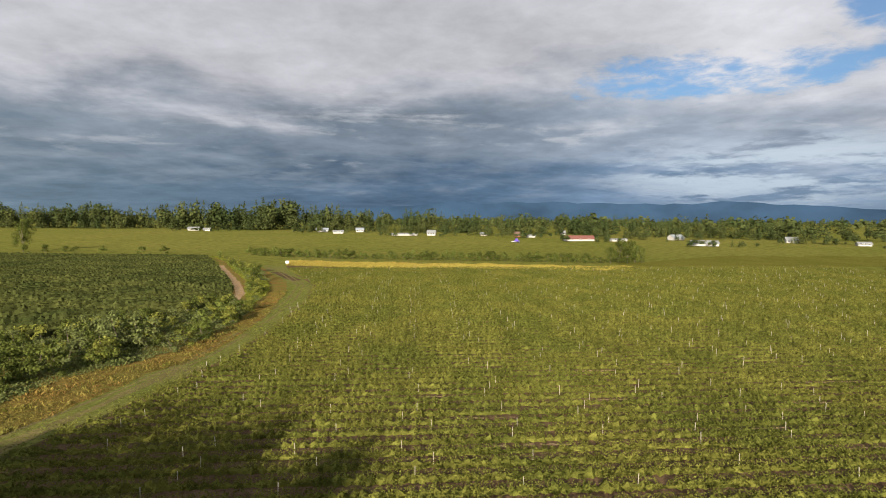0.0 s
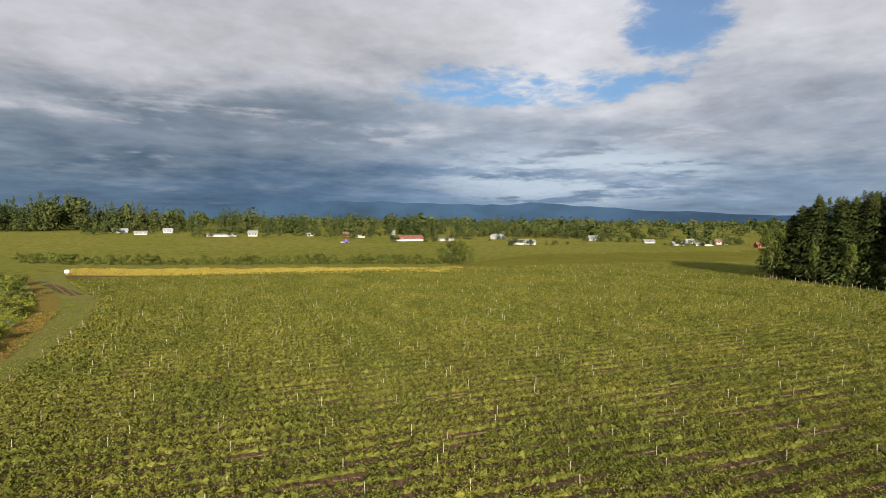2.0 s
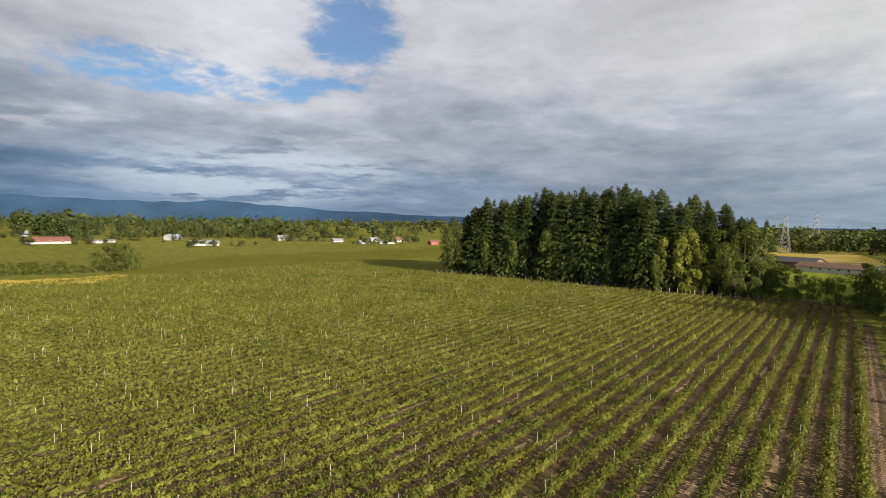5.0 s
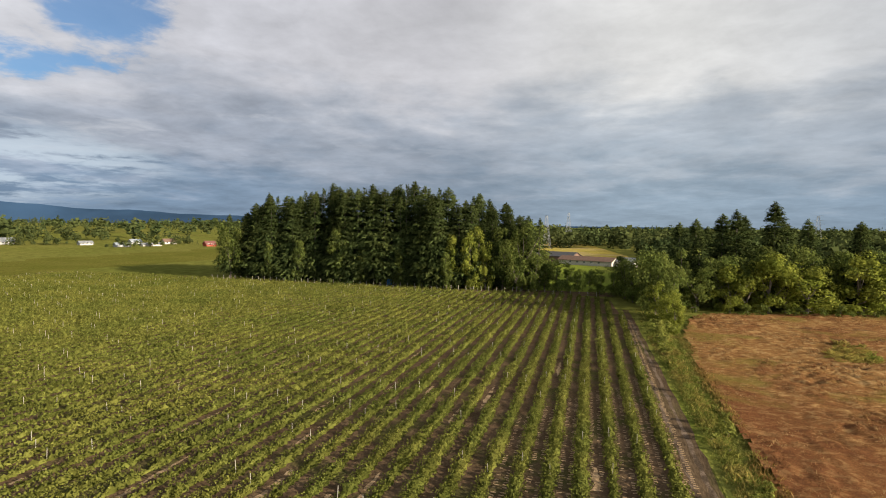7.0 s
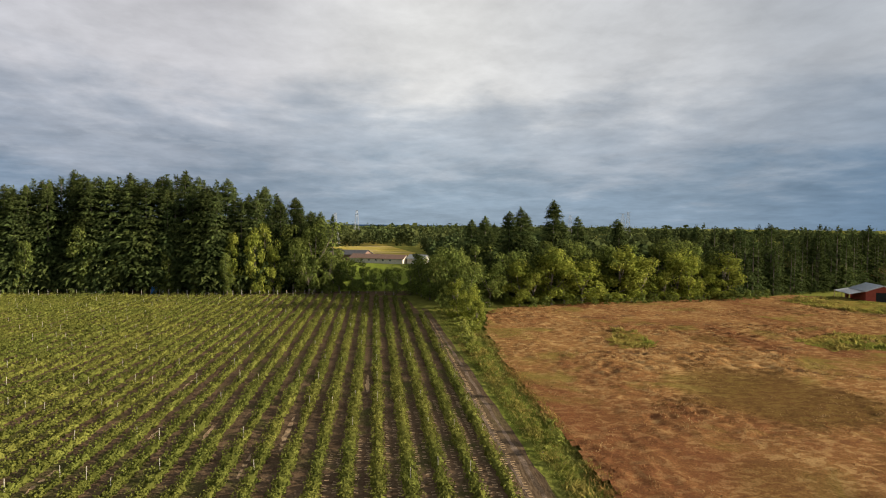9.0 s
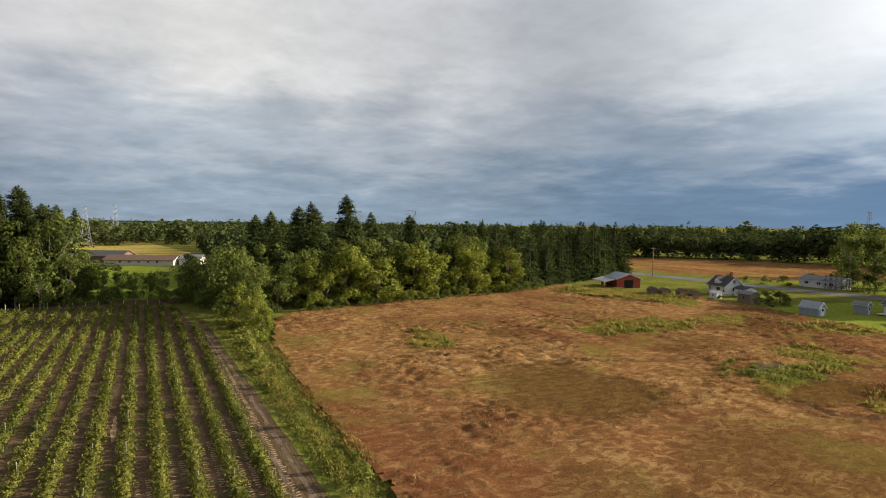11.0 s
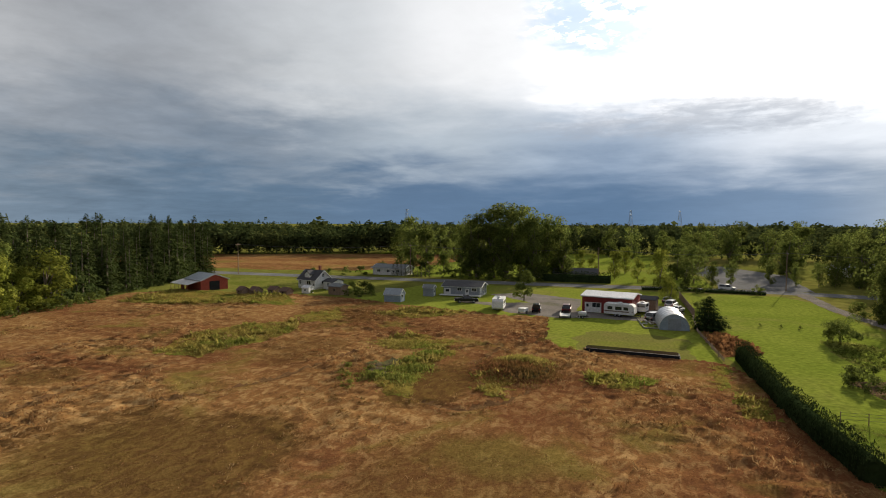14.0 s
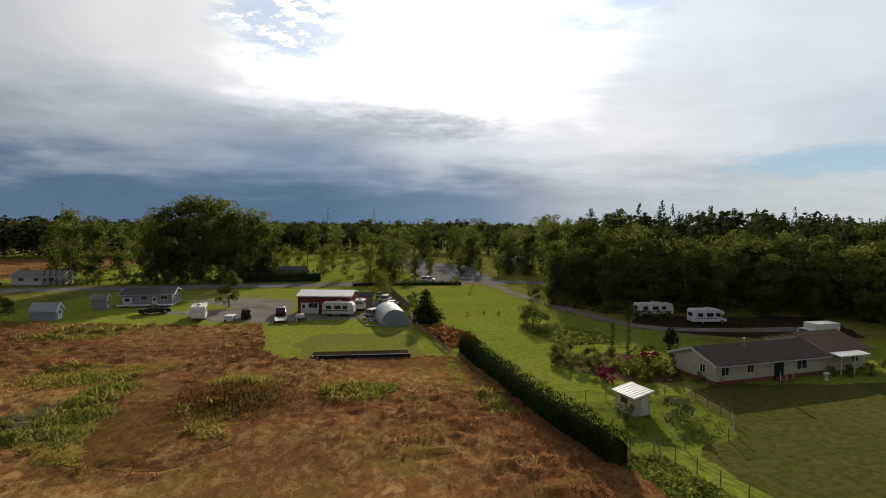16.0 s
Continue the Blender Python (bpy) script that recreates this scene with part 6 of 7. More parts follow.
part("lean_to_roof", Geo().loft([[(-6.4, -7.6, 1.9), (3.6, -7.6, 1.9), (3.6, -3.9, 2.7), (-6.4, -3.9, 2.7)], [(-6.4, -7.6, 2.02), (3.6, -7.6, 2.02), (3.6, -3.9, 2.82), (-6.4, -3.9, 2.82)]]), "white_metal", rb, "white metal lean-to roof")
for k in range(5):
    part("lean_to_post", Geo().tube((-6.2 + 2.4 * k, -7.4, 0), (-6.2 + 2.4 * k, -7.4, 1.95), 0.08, 0.08, 4), "old_wood", rb)
part("lean_to_wall", Geo().box(-6.2, -4.6, 0, -4.4, -4.4, 2.4), "barn_red", rb)
lh = gable("long_white_house", 148.0, -164.0, 178, 13.0, 7.0, 2.6, 1.1, "white_paint", "grey_roof", "long white house behind columnar cypresses", "house", [("f", -4, 1.0, 1.4, 1.0), ("f", 0, 1.0, 1.4, 1.0), ("f", 4, 1.0, 1.4, 1.0)], [("f", 2.2, 0.95, 2.0, "white_paint")], 0.5, trim="white_paint")

# the tan house in the neighbouring garden
th = gable("tan_house", 10.2, -51.1, 190, 17.4, 7.2, 2.45, 1.3, "tan_siding", "house_roof", "long low tan house with a dark shingle roof", "house", [("f", -7.4, 1.05, 1.2, 1.1), ("f", -3.6, 1.15, 1.1, 1.0), ("f", 4.6, 0.95, 1.8, 1.5), ("l", -1.6, 1.1, 0.9, 1.1)], [("f", 0.9, 1.5, 2.1, "glass")], 0.45, 0.5, "brick_red", trim="white_paint")
part("vent_pipe", Geo().tube((-1.6, -0.8, 3.3), (-1.6, -0.8, 4.5), 0.14).tube((-1.6, -0.8, 4.4), (-1.6, -0.8, 4.65), 0.24, 0.2, 8), "chrome", th)
part("steps", Geo().box(0.1, -4.9, 0, 1.9, -3.8, 0.25).box(0.3, -4.4, 0.25, 1.7, -3.8, 0.48), "brick_red", th)
for k in range(3):
    part("porch_rail", Geo().tube((-0.1 + k, -4.7, 0), (-0.1 + k, -4.7, 1.2), 0.05, 0.05, 4), "white_paint", th)
gable("brown_annex", -2.8, -55.2, 190, 7.4, 9.0, 2.6, 1.5, "tan_siding", "brown_roof", "brown-roofed wing joined to the tan house", "annex", [("f", 1.5, 0.9, 1.4, 1.2)], (), 0.5)
cn = thing("patio_canopy", -2.6, -50.2, 190, "white patio canopy on posts beside the house", "canopy")
part("canopy_roof", Geo().loft([[(-2.6, -1.6, 2.3), (2.6, -1.6, 2.3), (2.6, 1.6, 2.7), (-2.6, 1.6, 2.7)], [(-2.6, -1.6, 2.4), (2.6, -1.6, 2.4), (2.6, 1.6, 2.8), (-2.6, 1.6, 2.8)]]), "white_metal", cn)
for sx in (-2.4, 0, 2.4):
    part("post", Geo().tube((sx, -1.5, 0), (sx, -1.5, 2.32), 0.07, 0.07, 4), "white_paint", cn)


def lean_shed(x, y, turn):
    ob = thing("well_house", x, y, turn, "small tan shed with a sloping white metal roof", "shed")
    part("wall", Geo().profile([(-0.9, 0), (0.9, 0), (0.9, 1.85), (-0.9, 2.25)], -1.45, 1.45), "tan_siding", ob)
    part("roof", Geo().profile([(-1.2, 2.33), (1.2, 1.8), (1.2, 1.88), (-1.2, 2.41)], -1.75, 1.75), "white_metal", ob)
    for k in range(8):
        v = -1.6 + 0.457 * k
        part("roof_seam", Geo().profile([(-1.2, 2.41), (1.2, 1.88), (1.2, 1.91), (-1.2, 2.44)], v - 0.02, v + 0.02), "white_metal", ob)
    part("door", Geo().box(-0.62, 1.43, 0.05, 0.2, 1.49, 1.8), "white_paint", ob)
    part("window", Geo().box(0.88, -0.6, 0.9, 0.93, 0.3, 1.5), "glass", ob)


lean_shed(32.0, -39.2, 12)
camper("white_caravan", -0.4, -92.6, 178, 7.4, 2.7, "large white caravan parked under dark trees", "caravan")
camper("motorhome", -6.2, -83.6, 176, 6.6, 2.8, "white motorhome parked under dark trees", "motorhome", cab="white_metal")


def box_truck(x, y, turn):
    ob = thing("box_truck", x, y, turn, "white box truck parked behind the house", "truck")
    part("cargo_box", Geo().box(-3.4, -1.2, 0.9, 1.3, 1.2, 3.2, 0.05), "white_metal", ob)
    part("cab", Geo().profile([(1.4, 0.5), (3.3, 0.5), (3.35, 1.3), (2.7, 1.5), (2.3, 2.3), (1.4, 2.35)], -1.05, 1.05), "white_paint", ob)
    part("windscreen", Geo().loft([[(2.68, -0.9, 1.52), (2.68, 0.9, 1.52), (2.75, 0.9, 1.52), (2.75, -0.9, 1.52)], [(2.32, -0.85, 2.25), (2.32, 0.85, 2.25), (2.39, 0.85, 2.25), (2.39, -0.85, 2.25)]]), "glass", ob)
    part("chassis", Geo().box(-3.3, -0.5, 0.5, 1.5, 0.5, 0.9), "black_plastic", ob)
    add_wheels(ob, (-2.0, 2.4), 1.15, 0.42, 0.28)


box_truck(-13.2, -66.0, 165 - 180 + 20)
car("white_van", 36.8, -160.5, 178, "white_metal", "suv", "white car driving lane side on the road", "car")

# beyond the road
gable("roadside_shed", 97.0, -172.5, 150, 5.0, 4.2, 2.6, 1.1, "white_paint", "metal_roof", "small white outbuilding under the tall trees", "shed", (), (), 0.4)
gable("dark_bungalow", 82.0, -171.5, 184, 14.0, 8.0, 2.6, 1.4, "beige", "dark_roof", "low bungalow with a dark roof behind a hedge", "house", [("f", -3, 1, 1.4, 1.0), ("f", 3, 1, 1.4, 1.0)], (), 0.5)
gable("far_house", -12.0, -228.0, 190, 14.0, 9.0, 2.8, 1.6, "white_paint", "metal_roof", "pale house among trees beyond the road", "house", (), (), 0.5)

# barns seen between the trees
gable("long_barn", 324.0, 41.0, 246, 30.0, 9.0, 2.6, 1.8, "beige", "brown_roof", "long pale barn with a brown roof beyond the trees", "barn", [("f", -8 + 4 * k, 1.2, 1.2, 1.0) for k in range(5)], (), 0.6)
gable("brown_barn", 352.0, 62.0, 246, 30.0, 12.0, 3.2, 2.2, "brown_roof", "dark_roof", "low brown barn with open bays", "barn", (), (), 0.6)
gable("small_barn", 318.0, 21.0, 246, 9.0, 8.0, 2.8, 1.8, "beige", "grey_roof", "small pale outbuilding beside the barns", "barn", (), (), 0.5)

# farms north of the fields
NORTH = [
    ("red_roof_barn", 150, 497, 5, 44, 11, 3.5, 4.0, "farm_white", "red_roof", "long white barn with a red roof"),
    ("white_farm", 235, 437, -14, 34, 12, 3.4, 3.4, "farm_white", "grey_roof", "large white farm building with a grey roof"),
    ("white_farm", 248, 514, 20, 22, 12, 4.0, 4.0, "farm_white", "metal_roof", "white farmhouse behind the grey-roofed farm"),
    ("farm_shed", 185, 493, 5, 24, 8, 3.0, 1.0, "farm_white", "grey_roof", "long low white farm shed"),
    ("farm_house", -258, 664, 10, 20, 10, 3.5, 3.0, "farm_white", "grey_roof", "white house before the dark woods"),
    ("farm_house", -238, 652, 0, 12, 8, 3.0, 2.5, "beige", "grey_roof", "pale house before the dark woods"),
    ("farm_house", -105, 640, 8, 22, 10, 4.0, 3.0, "farm_white", "metal_roof", "white house standing among firs"),
    ("farm_house", -82, 606, 4, 18, 9, 3.0, 2.6, "farm_white", "grey_roof", "white single-storey house near the field"),
    ("farm_house", -62, 640, 0, 14, 9, 4.5, 3.0, "farm_white", "metal_roof", "white house set back among firs"),
    ("farm_shed", -10, 572, 3, 44, 8, 3.0, 1.2, "farm_white", "grey_roof", "long white farm shed at the field's edge"),
    ("farm_house", 18, 575, -6, 14, 10, 4.6, 4.0, "farm_white", "grey_roof", "white gabled farmhouse at the field's edge"),
    ("farm_shed", 104, 556, 4, 9, 9, 4.5, 3.5, "brick_red", "brown_roof", "brown round-roofed barn at the field's edge"),
    ("farm_shed", 116, 548, 4, 14, 7, 3.0, 1.2, "farm_white", "grey_roof", "low white metal farm shed by the barn"),
    ("farm_house", 160, 590, 0, 8, 9, 5.0, 3.0, "farm_white", "grey_roof", "narrow white farm building among trees"),
    ("farm_house", 72, 575, 0, 10, 8, 3.0, 2.0, "beige", "metal_roof", "pale low house at the field's edge"),
    ("red_barn_far", 422, 360, -25, 14, 10, 3.5, 3.6, "barn_red", "red_roof", "bright red barn with white trim"),
    ("farm_house", 338, 480, -20, 16, 10, 4.0, 4.0, "farm_white", "grey_roof", "white gabled house among trees"),
    ("farm_house", 372, 440, -20, 16, 9, 3.0, 2.4, "farm_white", "grey_roof", "white house behind clipped trees"),
    ("farm_house", 372, 402, -20, 18, 9, 3.0, 2.4, "farm_white", "metal_roof", "white single-storey house near the field"),
    ("farm_shed", 395, 396, -20, 26, 8, 2.8, 1.6, "beige", "grey_roof", "long low pale farm shed"),
    ("farm_house", 432, 412, -20, 18, 10, 4.0, 3.6, "beige", "brown_roof", "house with a pale brown roof"),
    ("farm_house", 412, 430, -20, 14, 10, 3.6, 3.0, "farm_white", "metal_roof", "white house among trees"),
]
for nm, bx, by, t, L, W, Hw, Hr, wm, rm, lab in NORTH:
    L, W, Hw, Hr = L * 0.6, W * 0.7, Hw * 0.62, Hr * 0.68
    gable(nm, bx, by, t, L, W, Hw, Hr, wm, rm, lab, "farm building", [("f", u * L, 1.2, 1.6, 1.3) for u in (-0.3, 0.0, 0.3)], (), 0.6, z=rise(by) - 0.1, group="farms beyond the fields")


def tractor(x, y, turn):
    ob = thing("tractor", x, y, turn, "purple-blue field machine standing in the far field", "tractor", z=rise(y))
    part("chassis", Geo().box(-2.2, -1.0, 1.0, 2.2, 1.0, 2.0, 0.1), "purple", ob)
    part("cab", Geo().box(-1.2, -0.9, 2.0, 0.8, 0.9, 3.6, 0.15), "purple", ob)
    part("platform", Geo().box(-4.6, -1.4, 0.8, -2.2, 1.4, 1.2), "white_paint", ob)
    add_wheels(ob, (-1.5, 1.6), 1.4, 0.8, 0.4)


tractor(88, 470, 10)


# ---- power lines ----
def tower(x, y, high, turn, wide=6.0):
    ob = thing("power_tower", x, y, turn, "pale steel lattice power tower", "pylon", "power towers", rise(y))
    g = Geo()
    hw = lambda z: wide / 2 * (1 - z / high) ** 1.1 + 0.6  # noqa: E731
    lv = np.linspace(0, high * 0.95, 9)
    for a, b in zip(lv, lv[1:]):
        for i in range(4):
            sx, sy = ((-1, -1), (1, -1), (1, 1), (-1, 1))[i]
            tx, ty = ((-1, -1), (1, -1), (1, 1), (-1, 1))[(i + 1) % 4]
            g.tube((sx * hw(a), sy * hw(a), a), (sx * hw(b), sy * hw(b), b), 0.10, 0.09, 4)
            g.tube((sx * hw(a), sy * hw(a), a), (tx * hw(b), ty * hw(b), b), 0.05, 0.05, 3)
            g.tube((tx * hw(a), ty * hw(a), a), (sx * hw(b), sy * hw(b), b), 0.05, 0.05, 3)
    part("lattice", g, "tower_steel", ob)
    for z, w in ((0.70, 5.0), (0.82, 6.0), (0.94, 4.2)):
        a = Geo()
        for s in (-1, 1):
            a.tube((0, s * 0.5, z * high), (w, 0, z * high + 0.3), 0.12, 0.08, 4).tube((0, s * 0.5, z * high), (-w, 0, z * high + 0.3), 0.12, 0.08, 4)
        part("crossarm", a, "tower_steel", ob)


for tx, ty, hi, tw in ((519, 84, 31, 20), (621, 72, 36, 20), (560, -190, 34, 60), (640, -230, 38, 60), (600, -150, 33, 60), (330, -560, 36, 80), (230, -640, 38, 80), (90, -640, 36, 85), (40, -600, 34, 85)):
    tower(tx, ty, hi, tw)


def pole(x, y, high, turn):
    ob = thing("utility_pole", x, y, turn, "brown wooden utility pole beside the road", "utility pole", "utility poles")
    part("shaft", Geo().tube((0, 0, -0.3), (0, 0, high), 0.17, 0.11, 8), "old_wood", ob)
    part("crossarm", Geo().box(-1.2, -0.06, high - 0.8, 1.2, 0.06, high - 0.66), "old_wood", ob)
    for k in (-1.1, -0.4, 0.4, 1.1):
        part("insulator", Geo().tube((k, 0, high - 0.66), (k, 0, high - 0.45), 0.05, 0.04, 6), "concrete", ob)


POLES = [(262, -134), (200, -141), (141, -164.5), (74, -166), (21, -165), (-40, -168)]
for px, py in POLES:
    pole(px, py, 11.5, 95)
for k in (-1.1, 0.4, 1.1):
    for i, ((ax, ay), (bx, by)) in enumerate(zip(POLES, POLES[1:])):
        g = Geo()
        last = None
        for s in range(9):
            f = s / 8
            p = (ax + (bx - ax) * f, ay + (by - ay) * f + k, 11.05 - 1.2 * 4 * f * (1 - f))
            if last:
                g.tube(last, p, 0.022, 0.022, 3)
            last = p
        tagged(part("power_cable", g, "wire", None), "dark sagging overhead power cable", "cable", "overhead cables")


# ---- planting ----
def hedge_wall(name, line, high, half, label, mat, per=55, seed=3, size=0.4):
    """A clipped hedge of many leaves; an added dark core stands for inner shade."""
    rng = np.random.default_rng(seed)
    ob = thing(name, 0, 0, 0, label, "hedge")
    pts = along(line, 0.5)
    n = int(len(pts) * 0.5 * per)
    i = rng.integers(0, len(pts), n)
    d = unit(np.gradient(pts, axis=0))[i]
    nrm = np.column_stack([-d[:, 1], d[:, 0]])
    side = rng.uniform(-1, 1, n)
    zz = rng.uniform(0.03, 1.0, n)
    shell = np.where(rng.random(n) < 0.3, side, np.sign(side) * rng.uniform(0.85, 1.0, n))
    top = rng.random(n) < 0.28
    shell = np.where(top, side, shell)
    tips = rng.uniform(0.78, 1.12, len(pts))
    wave = tips[i] * (1 + 0.05 * rng.normal(size=n))
    zz = np.where(top, 0.97, zz) * high * wave
    at = np.column_stack([pts[i] + nrm * (shell * half * (1 - 0.25 * (zz / high) ** 3))[:, None] + rng.normal(0, 0.05, (n, 2)), zz])
    way = np.column_stack([nrm * shell[:, None] * 0.5 + rng.normal(0, 0.3, (n, 2)), rng.normal(1.0, 0.3, n)])
    ln = rng.uniform(0.7, 1.3, n) * size
    face = np.column_stack([nrm * shell[:, None] + rng.normal(0, 0.3, (n, 2)), np.where(top, 1.2, 0.25)])
    part("foliage", quads_mesh("foliage", kites(rng, at, way, ln, ln * 0.4, 0.6, face), mat), mat, ob)
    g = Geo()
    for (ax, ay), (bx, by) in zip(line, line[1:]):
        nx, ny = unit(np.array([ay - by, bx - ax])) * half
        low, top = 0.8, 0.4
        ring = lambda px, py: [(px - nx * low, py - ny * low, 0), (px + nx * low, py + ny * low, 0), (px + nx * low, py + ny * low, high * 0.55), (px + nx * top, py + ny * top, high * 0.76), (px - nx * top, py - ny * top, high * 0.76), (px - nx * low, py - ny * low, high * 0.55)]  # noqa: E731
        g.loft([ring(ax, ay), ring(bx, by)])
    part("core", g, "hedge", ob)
    return ob


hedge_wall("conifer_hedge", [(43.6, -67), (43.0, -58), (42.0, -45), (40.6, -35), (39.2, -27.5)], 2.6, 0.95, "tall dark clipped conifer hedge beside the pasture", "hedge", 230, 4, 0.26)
hedge_wall("roadside_hedge", [(92, -163), (84, -164), (70, -165)], 3.2, 1.0, "dark clipped hedge before the bungalow", "hedge", 40, 5, 0.5)
hedge_wall("verge_hedge", [(60, -151), (48, -152.5), (28, -152)], 0.9, 0.8, "low clipped verge hedge by the road", "hedge", 20, 6, 0.4)
CYP = fir_meshes(190, 5.0, 0.85, 900, 0.01, -0.4, "hedge")
for k in range(10):
    tree("columnar_cypress", CYP, 146.0 - k * 1.65, -160.6 + 0.15 * k, k * 40, (1, 0.85 + 0.1 * (k % 3)), "dark columnar cypress in a clipped line", "cypress", "cypress line")
CONE = fir_meshes(191, 6.6, 2.7, 4200, 0.01, 0.1, "hedge")
tree("dark_cypress", CONE, 46.3, -90.5, 0, (1.15, 0.92), "broad dark cypress beside the log fence", "cypress", "")
LONE = broad_meshes(192, 7.4, 3.0, 4200, 0.3, 0.22, "leaf", 20)
tree("yard_tree", LONE, 86.2, -113.6, 30, (1.0, 1.0), "small dark rounded tree on the yard's grass", "tree", "")
APPLE = broad_meshes(193, 4.4, 3.0, 3600, 0.24, 0.25, "leaf", 18)
tree("apple_tree", APPLE, 27.2, -85.5, 0, (1.0, 1.0), "low spreading garden tree on the lawn", "tree", "")
ROUND = broad_meshes(194, 3.0, 1.7, 900, 0.28, 0.02, "hedge", 16)
tree("clipped_bush", ROUND, 12.8, -64.5, 0, (0.95, 1.05), "dark rounded clipped bush behind the house", "bush", "")
SPIRE = fir_meshes(195, 5.2, 0.55, 900, 0.01, -0.3, "hedge")
tree("spire_cypress", SPIRE, 23.7, -61.0, 0, (1.2, 0.9), "thin dark spire-shaped cypress in the garden", "cypress", "garden spires")
tree("spire_cypress", SPIRE, 20.6, -62.4, 0, (0.9, 1.05), "thin dark spire-shaped cypress in the garden", "cypress", "garden spires")
zone("flower_bed", [(33, -60), (31.5, -54), (29, -50), (23, -47.5), (19.8, -49), (20.5, -54), (17, -60), (22, -63)], 0.03, "soil", "planted flower bed beside the house", 0.4, 1.5, "flower bed", 71)
zone("island_bed", [(29.5, -86), (30, -75), (28, -68.5), (19.5, -69.5), (18.0, -77), (24, -85)], 0.03, "meadow", "rough planted island bed in the lawn", 0.6, 1.5, "flower bed", 72)
zone("rough_patch", [(47.5, -86), (45.8, -68), (40, -72), (41, -80), (44, -86)], 0.028, "pasture", "patch of rough brown weeds by the hedge", 0.5, 1.5, "grass", 73)
grass("rough_grass", [(47.5, -86), (45.8, -68), (40, -72), (41, -80), (44, -86)], 3.0, 0.7, "tuft", "rough brown weeds by the hedge", 74, 0.5, 0.6)
grass("island_grass", [(29.5, -86), (30, -75), (28, -68.5), (19.5, -69.5), (18.0, -77), (24, -85)], 3.0, 0.6, "tuft_green", "rough low plants in the island bed", 75, 0.5, 0.6)
REDS = [broad_meshes(196, 1.6, 1.3, 420, 0.26, 0.03, "flower_red", 12), broad_meshes(197, 1.5, 1.3, 420, 0.26, 0.03, "flower_pink", 12)]
for px, py, w, r in ((30.0, -49.8, 1.0, 0), (23.4, -55.6, 0.9, 1), (21.6, -56.2, 0.9, 0), (19.8, -56.6, 0.9, 0)):
    tree("flowering_shrub", REDS[r], px, py, px * 77, (w, 1.0), "low shrub covered in red blossom", "shrub", "red shrubs")
GOLD = broad_meshes(198, 1.7, 1.4, 420, 0.28, 0.03, "leaf_light", 12)
for px, py, w in ((24.5, -50.6, 1.2), (26.0, -51.8, 1.1), (22.5, -50.4, 1.2), (23.8, -53.2, 1.3), (21.5, -52.6, 1.2), (26.5, -54.0, 1.1), (20.2, -51.2, 1.0), (25.5, -48.9, 0.9)):
    tree("garden_shrub", GOLD, px, py, px * 91, (w, w * 0.9), "yellow-green rounded garden shrub", "shrub", "garden shrubs")
for px, py, h in ((32.6, -59.6, 2.2), (31.4, -60.6, 1.9), (29.6, -62.0, 1.8), (33.0, -57.0, 1.7), (28.4, -55.8, 1.6), (27.4, -57.6, 1.5), (22.0, -54.0, 1.8), (20.6, -60.0, 1.6), (32.2, -57.8, 2.2), (31.2, -55.6, 2.0), (30.6, -53.8, 1.8), (30.0, -52.4, 1.6), (28.0, -59.8, 1.7), (26.5, -60.5, 1.6), (25.0, -59.0, 1.9), (19.0, -61.0, 1.4), (17.5, -61.5, 1.4), (19.6, -53.0, 2.2), (19.0, -47.8, 1.2), (17.5, -46.4, 0.9), (1.0, -48.4, 1.2), (-1.0, -47.6, 1.5), (-4.0, -48.0, 1.6), (-7.0, -48.6, 1.9), (-9.5, -49.5, 2.0)):
    plant("garden_shrub", DARK_BUSHES, 3, px, py, h, 1.1, "dark green garden shrub", "shrub", "garden shrubs")
for px, py, h in ((34.2, -36.6, 2.0), (28.6, -36.4, 2.6), (27.6, -37.4, 2.2)):
    plant("garden_shrub", SAGES, 3, px, py, h, 0.9, "thin brownish garden shrub by the well house", "shrub", "garden shrubs")
st = thing("garden_statue", 3.2, -46.6, 0, "small white garden ornament by the house wall", "ornament")
part("ornament", Geo().loft([[(r * math.cos(k * math.pi / 4), r * math.sin(k * math.pi / 4), z) for k in range(8)] for z, r in ((0, 0.3), (0.12, 0.3), (0.16, 0.12), (0.6, 0.15), (0.72, 0.34), (0.85, 0.38), (0.95, 0.2))]), "white_paint", st)
grass("plot_plants", [(38, -29.5), (35, -29.5), (34.4, -26), (33.6, -22), (33, -16), (37.5, -16), (39.4, -22)], 9.0, 0.32, "tuft_green", "rows of leafy bright green plants in the plot", 92, 0.8, 0.5, 0.02, 0.9, 0.8)
grass("pen_tufts", [(37.4, -42), (31.5, -42.8), (24, -43.4), (24.8, -35), (27.2, -31.4), (33.3, -30.2), (37.2, -30.6), (38.6, -36)], 4.0, 0.22, "tuft_green", "rough green tufts in the fenced pen", 93, 0.8, 0.4, 0.02, 0.8, 1.0)
# low clumps on the sunlit lawn
for px, py in ((37, -97.5), (33.5, -98), (30.5, -97.5), (24, -99.5)):
    plant("lawn_clump", DARK_BUSHES, 3, px, py, 0.7, 1.2, "small dark weed clump on the lawn", "bush", "lawn clumps")

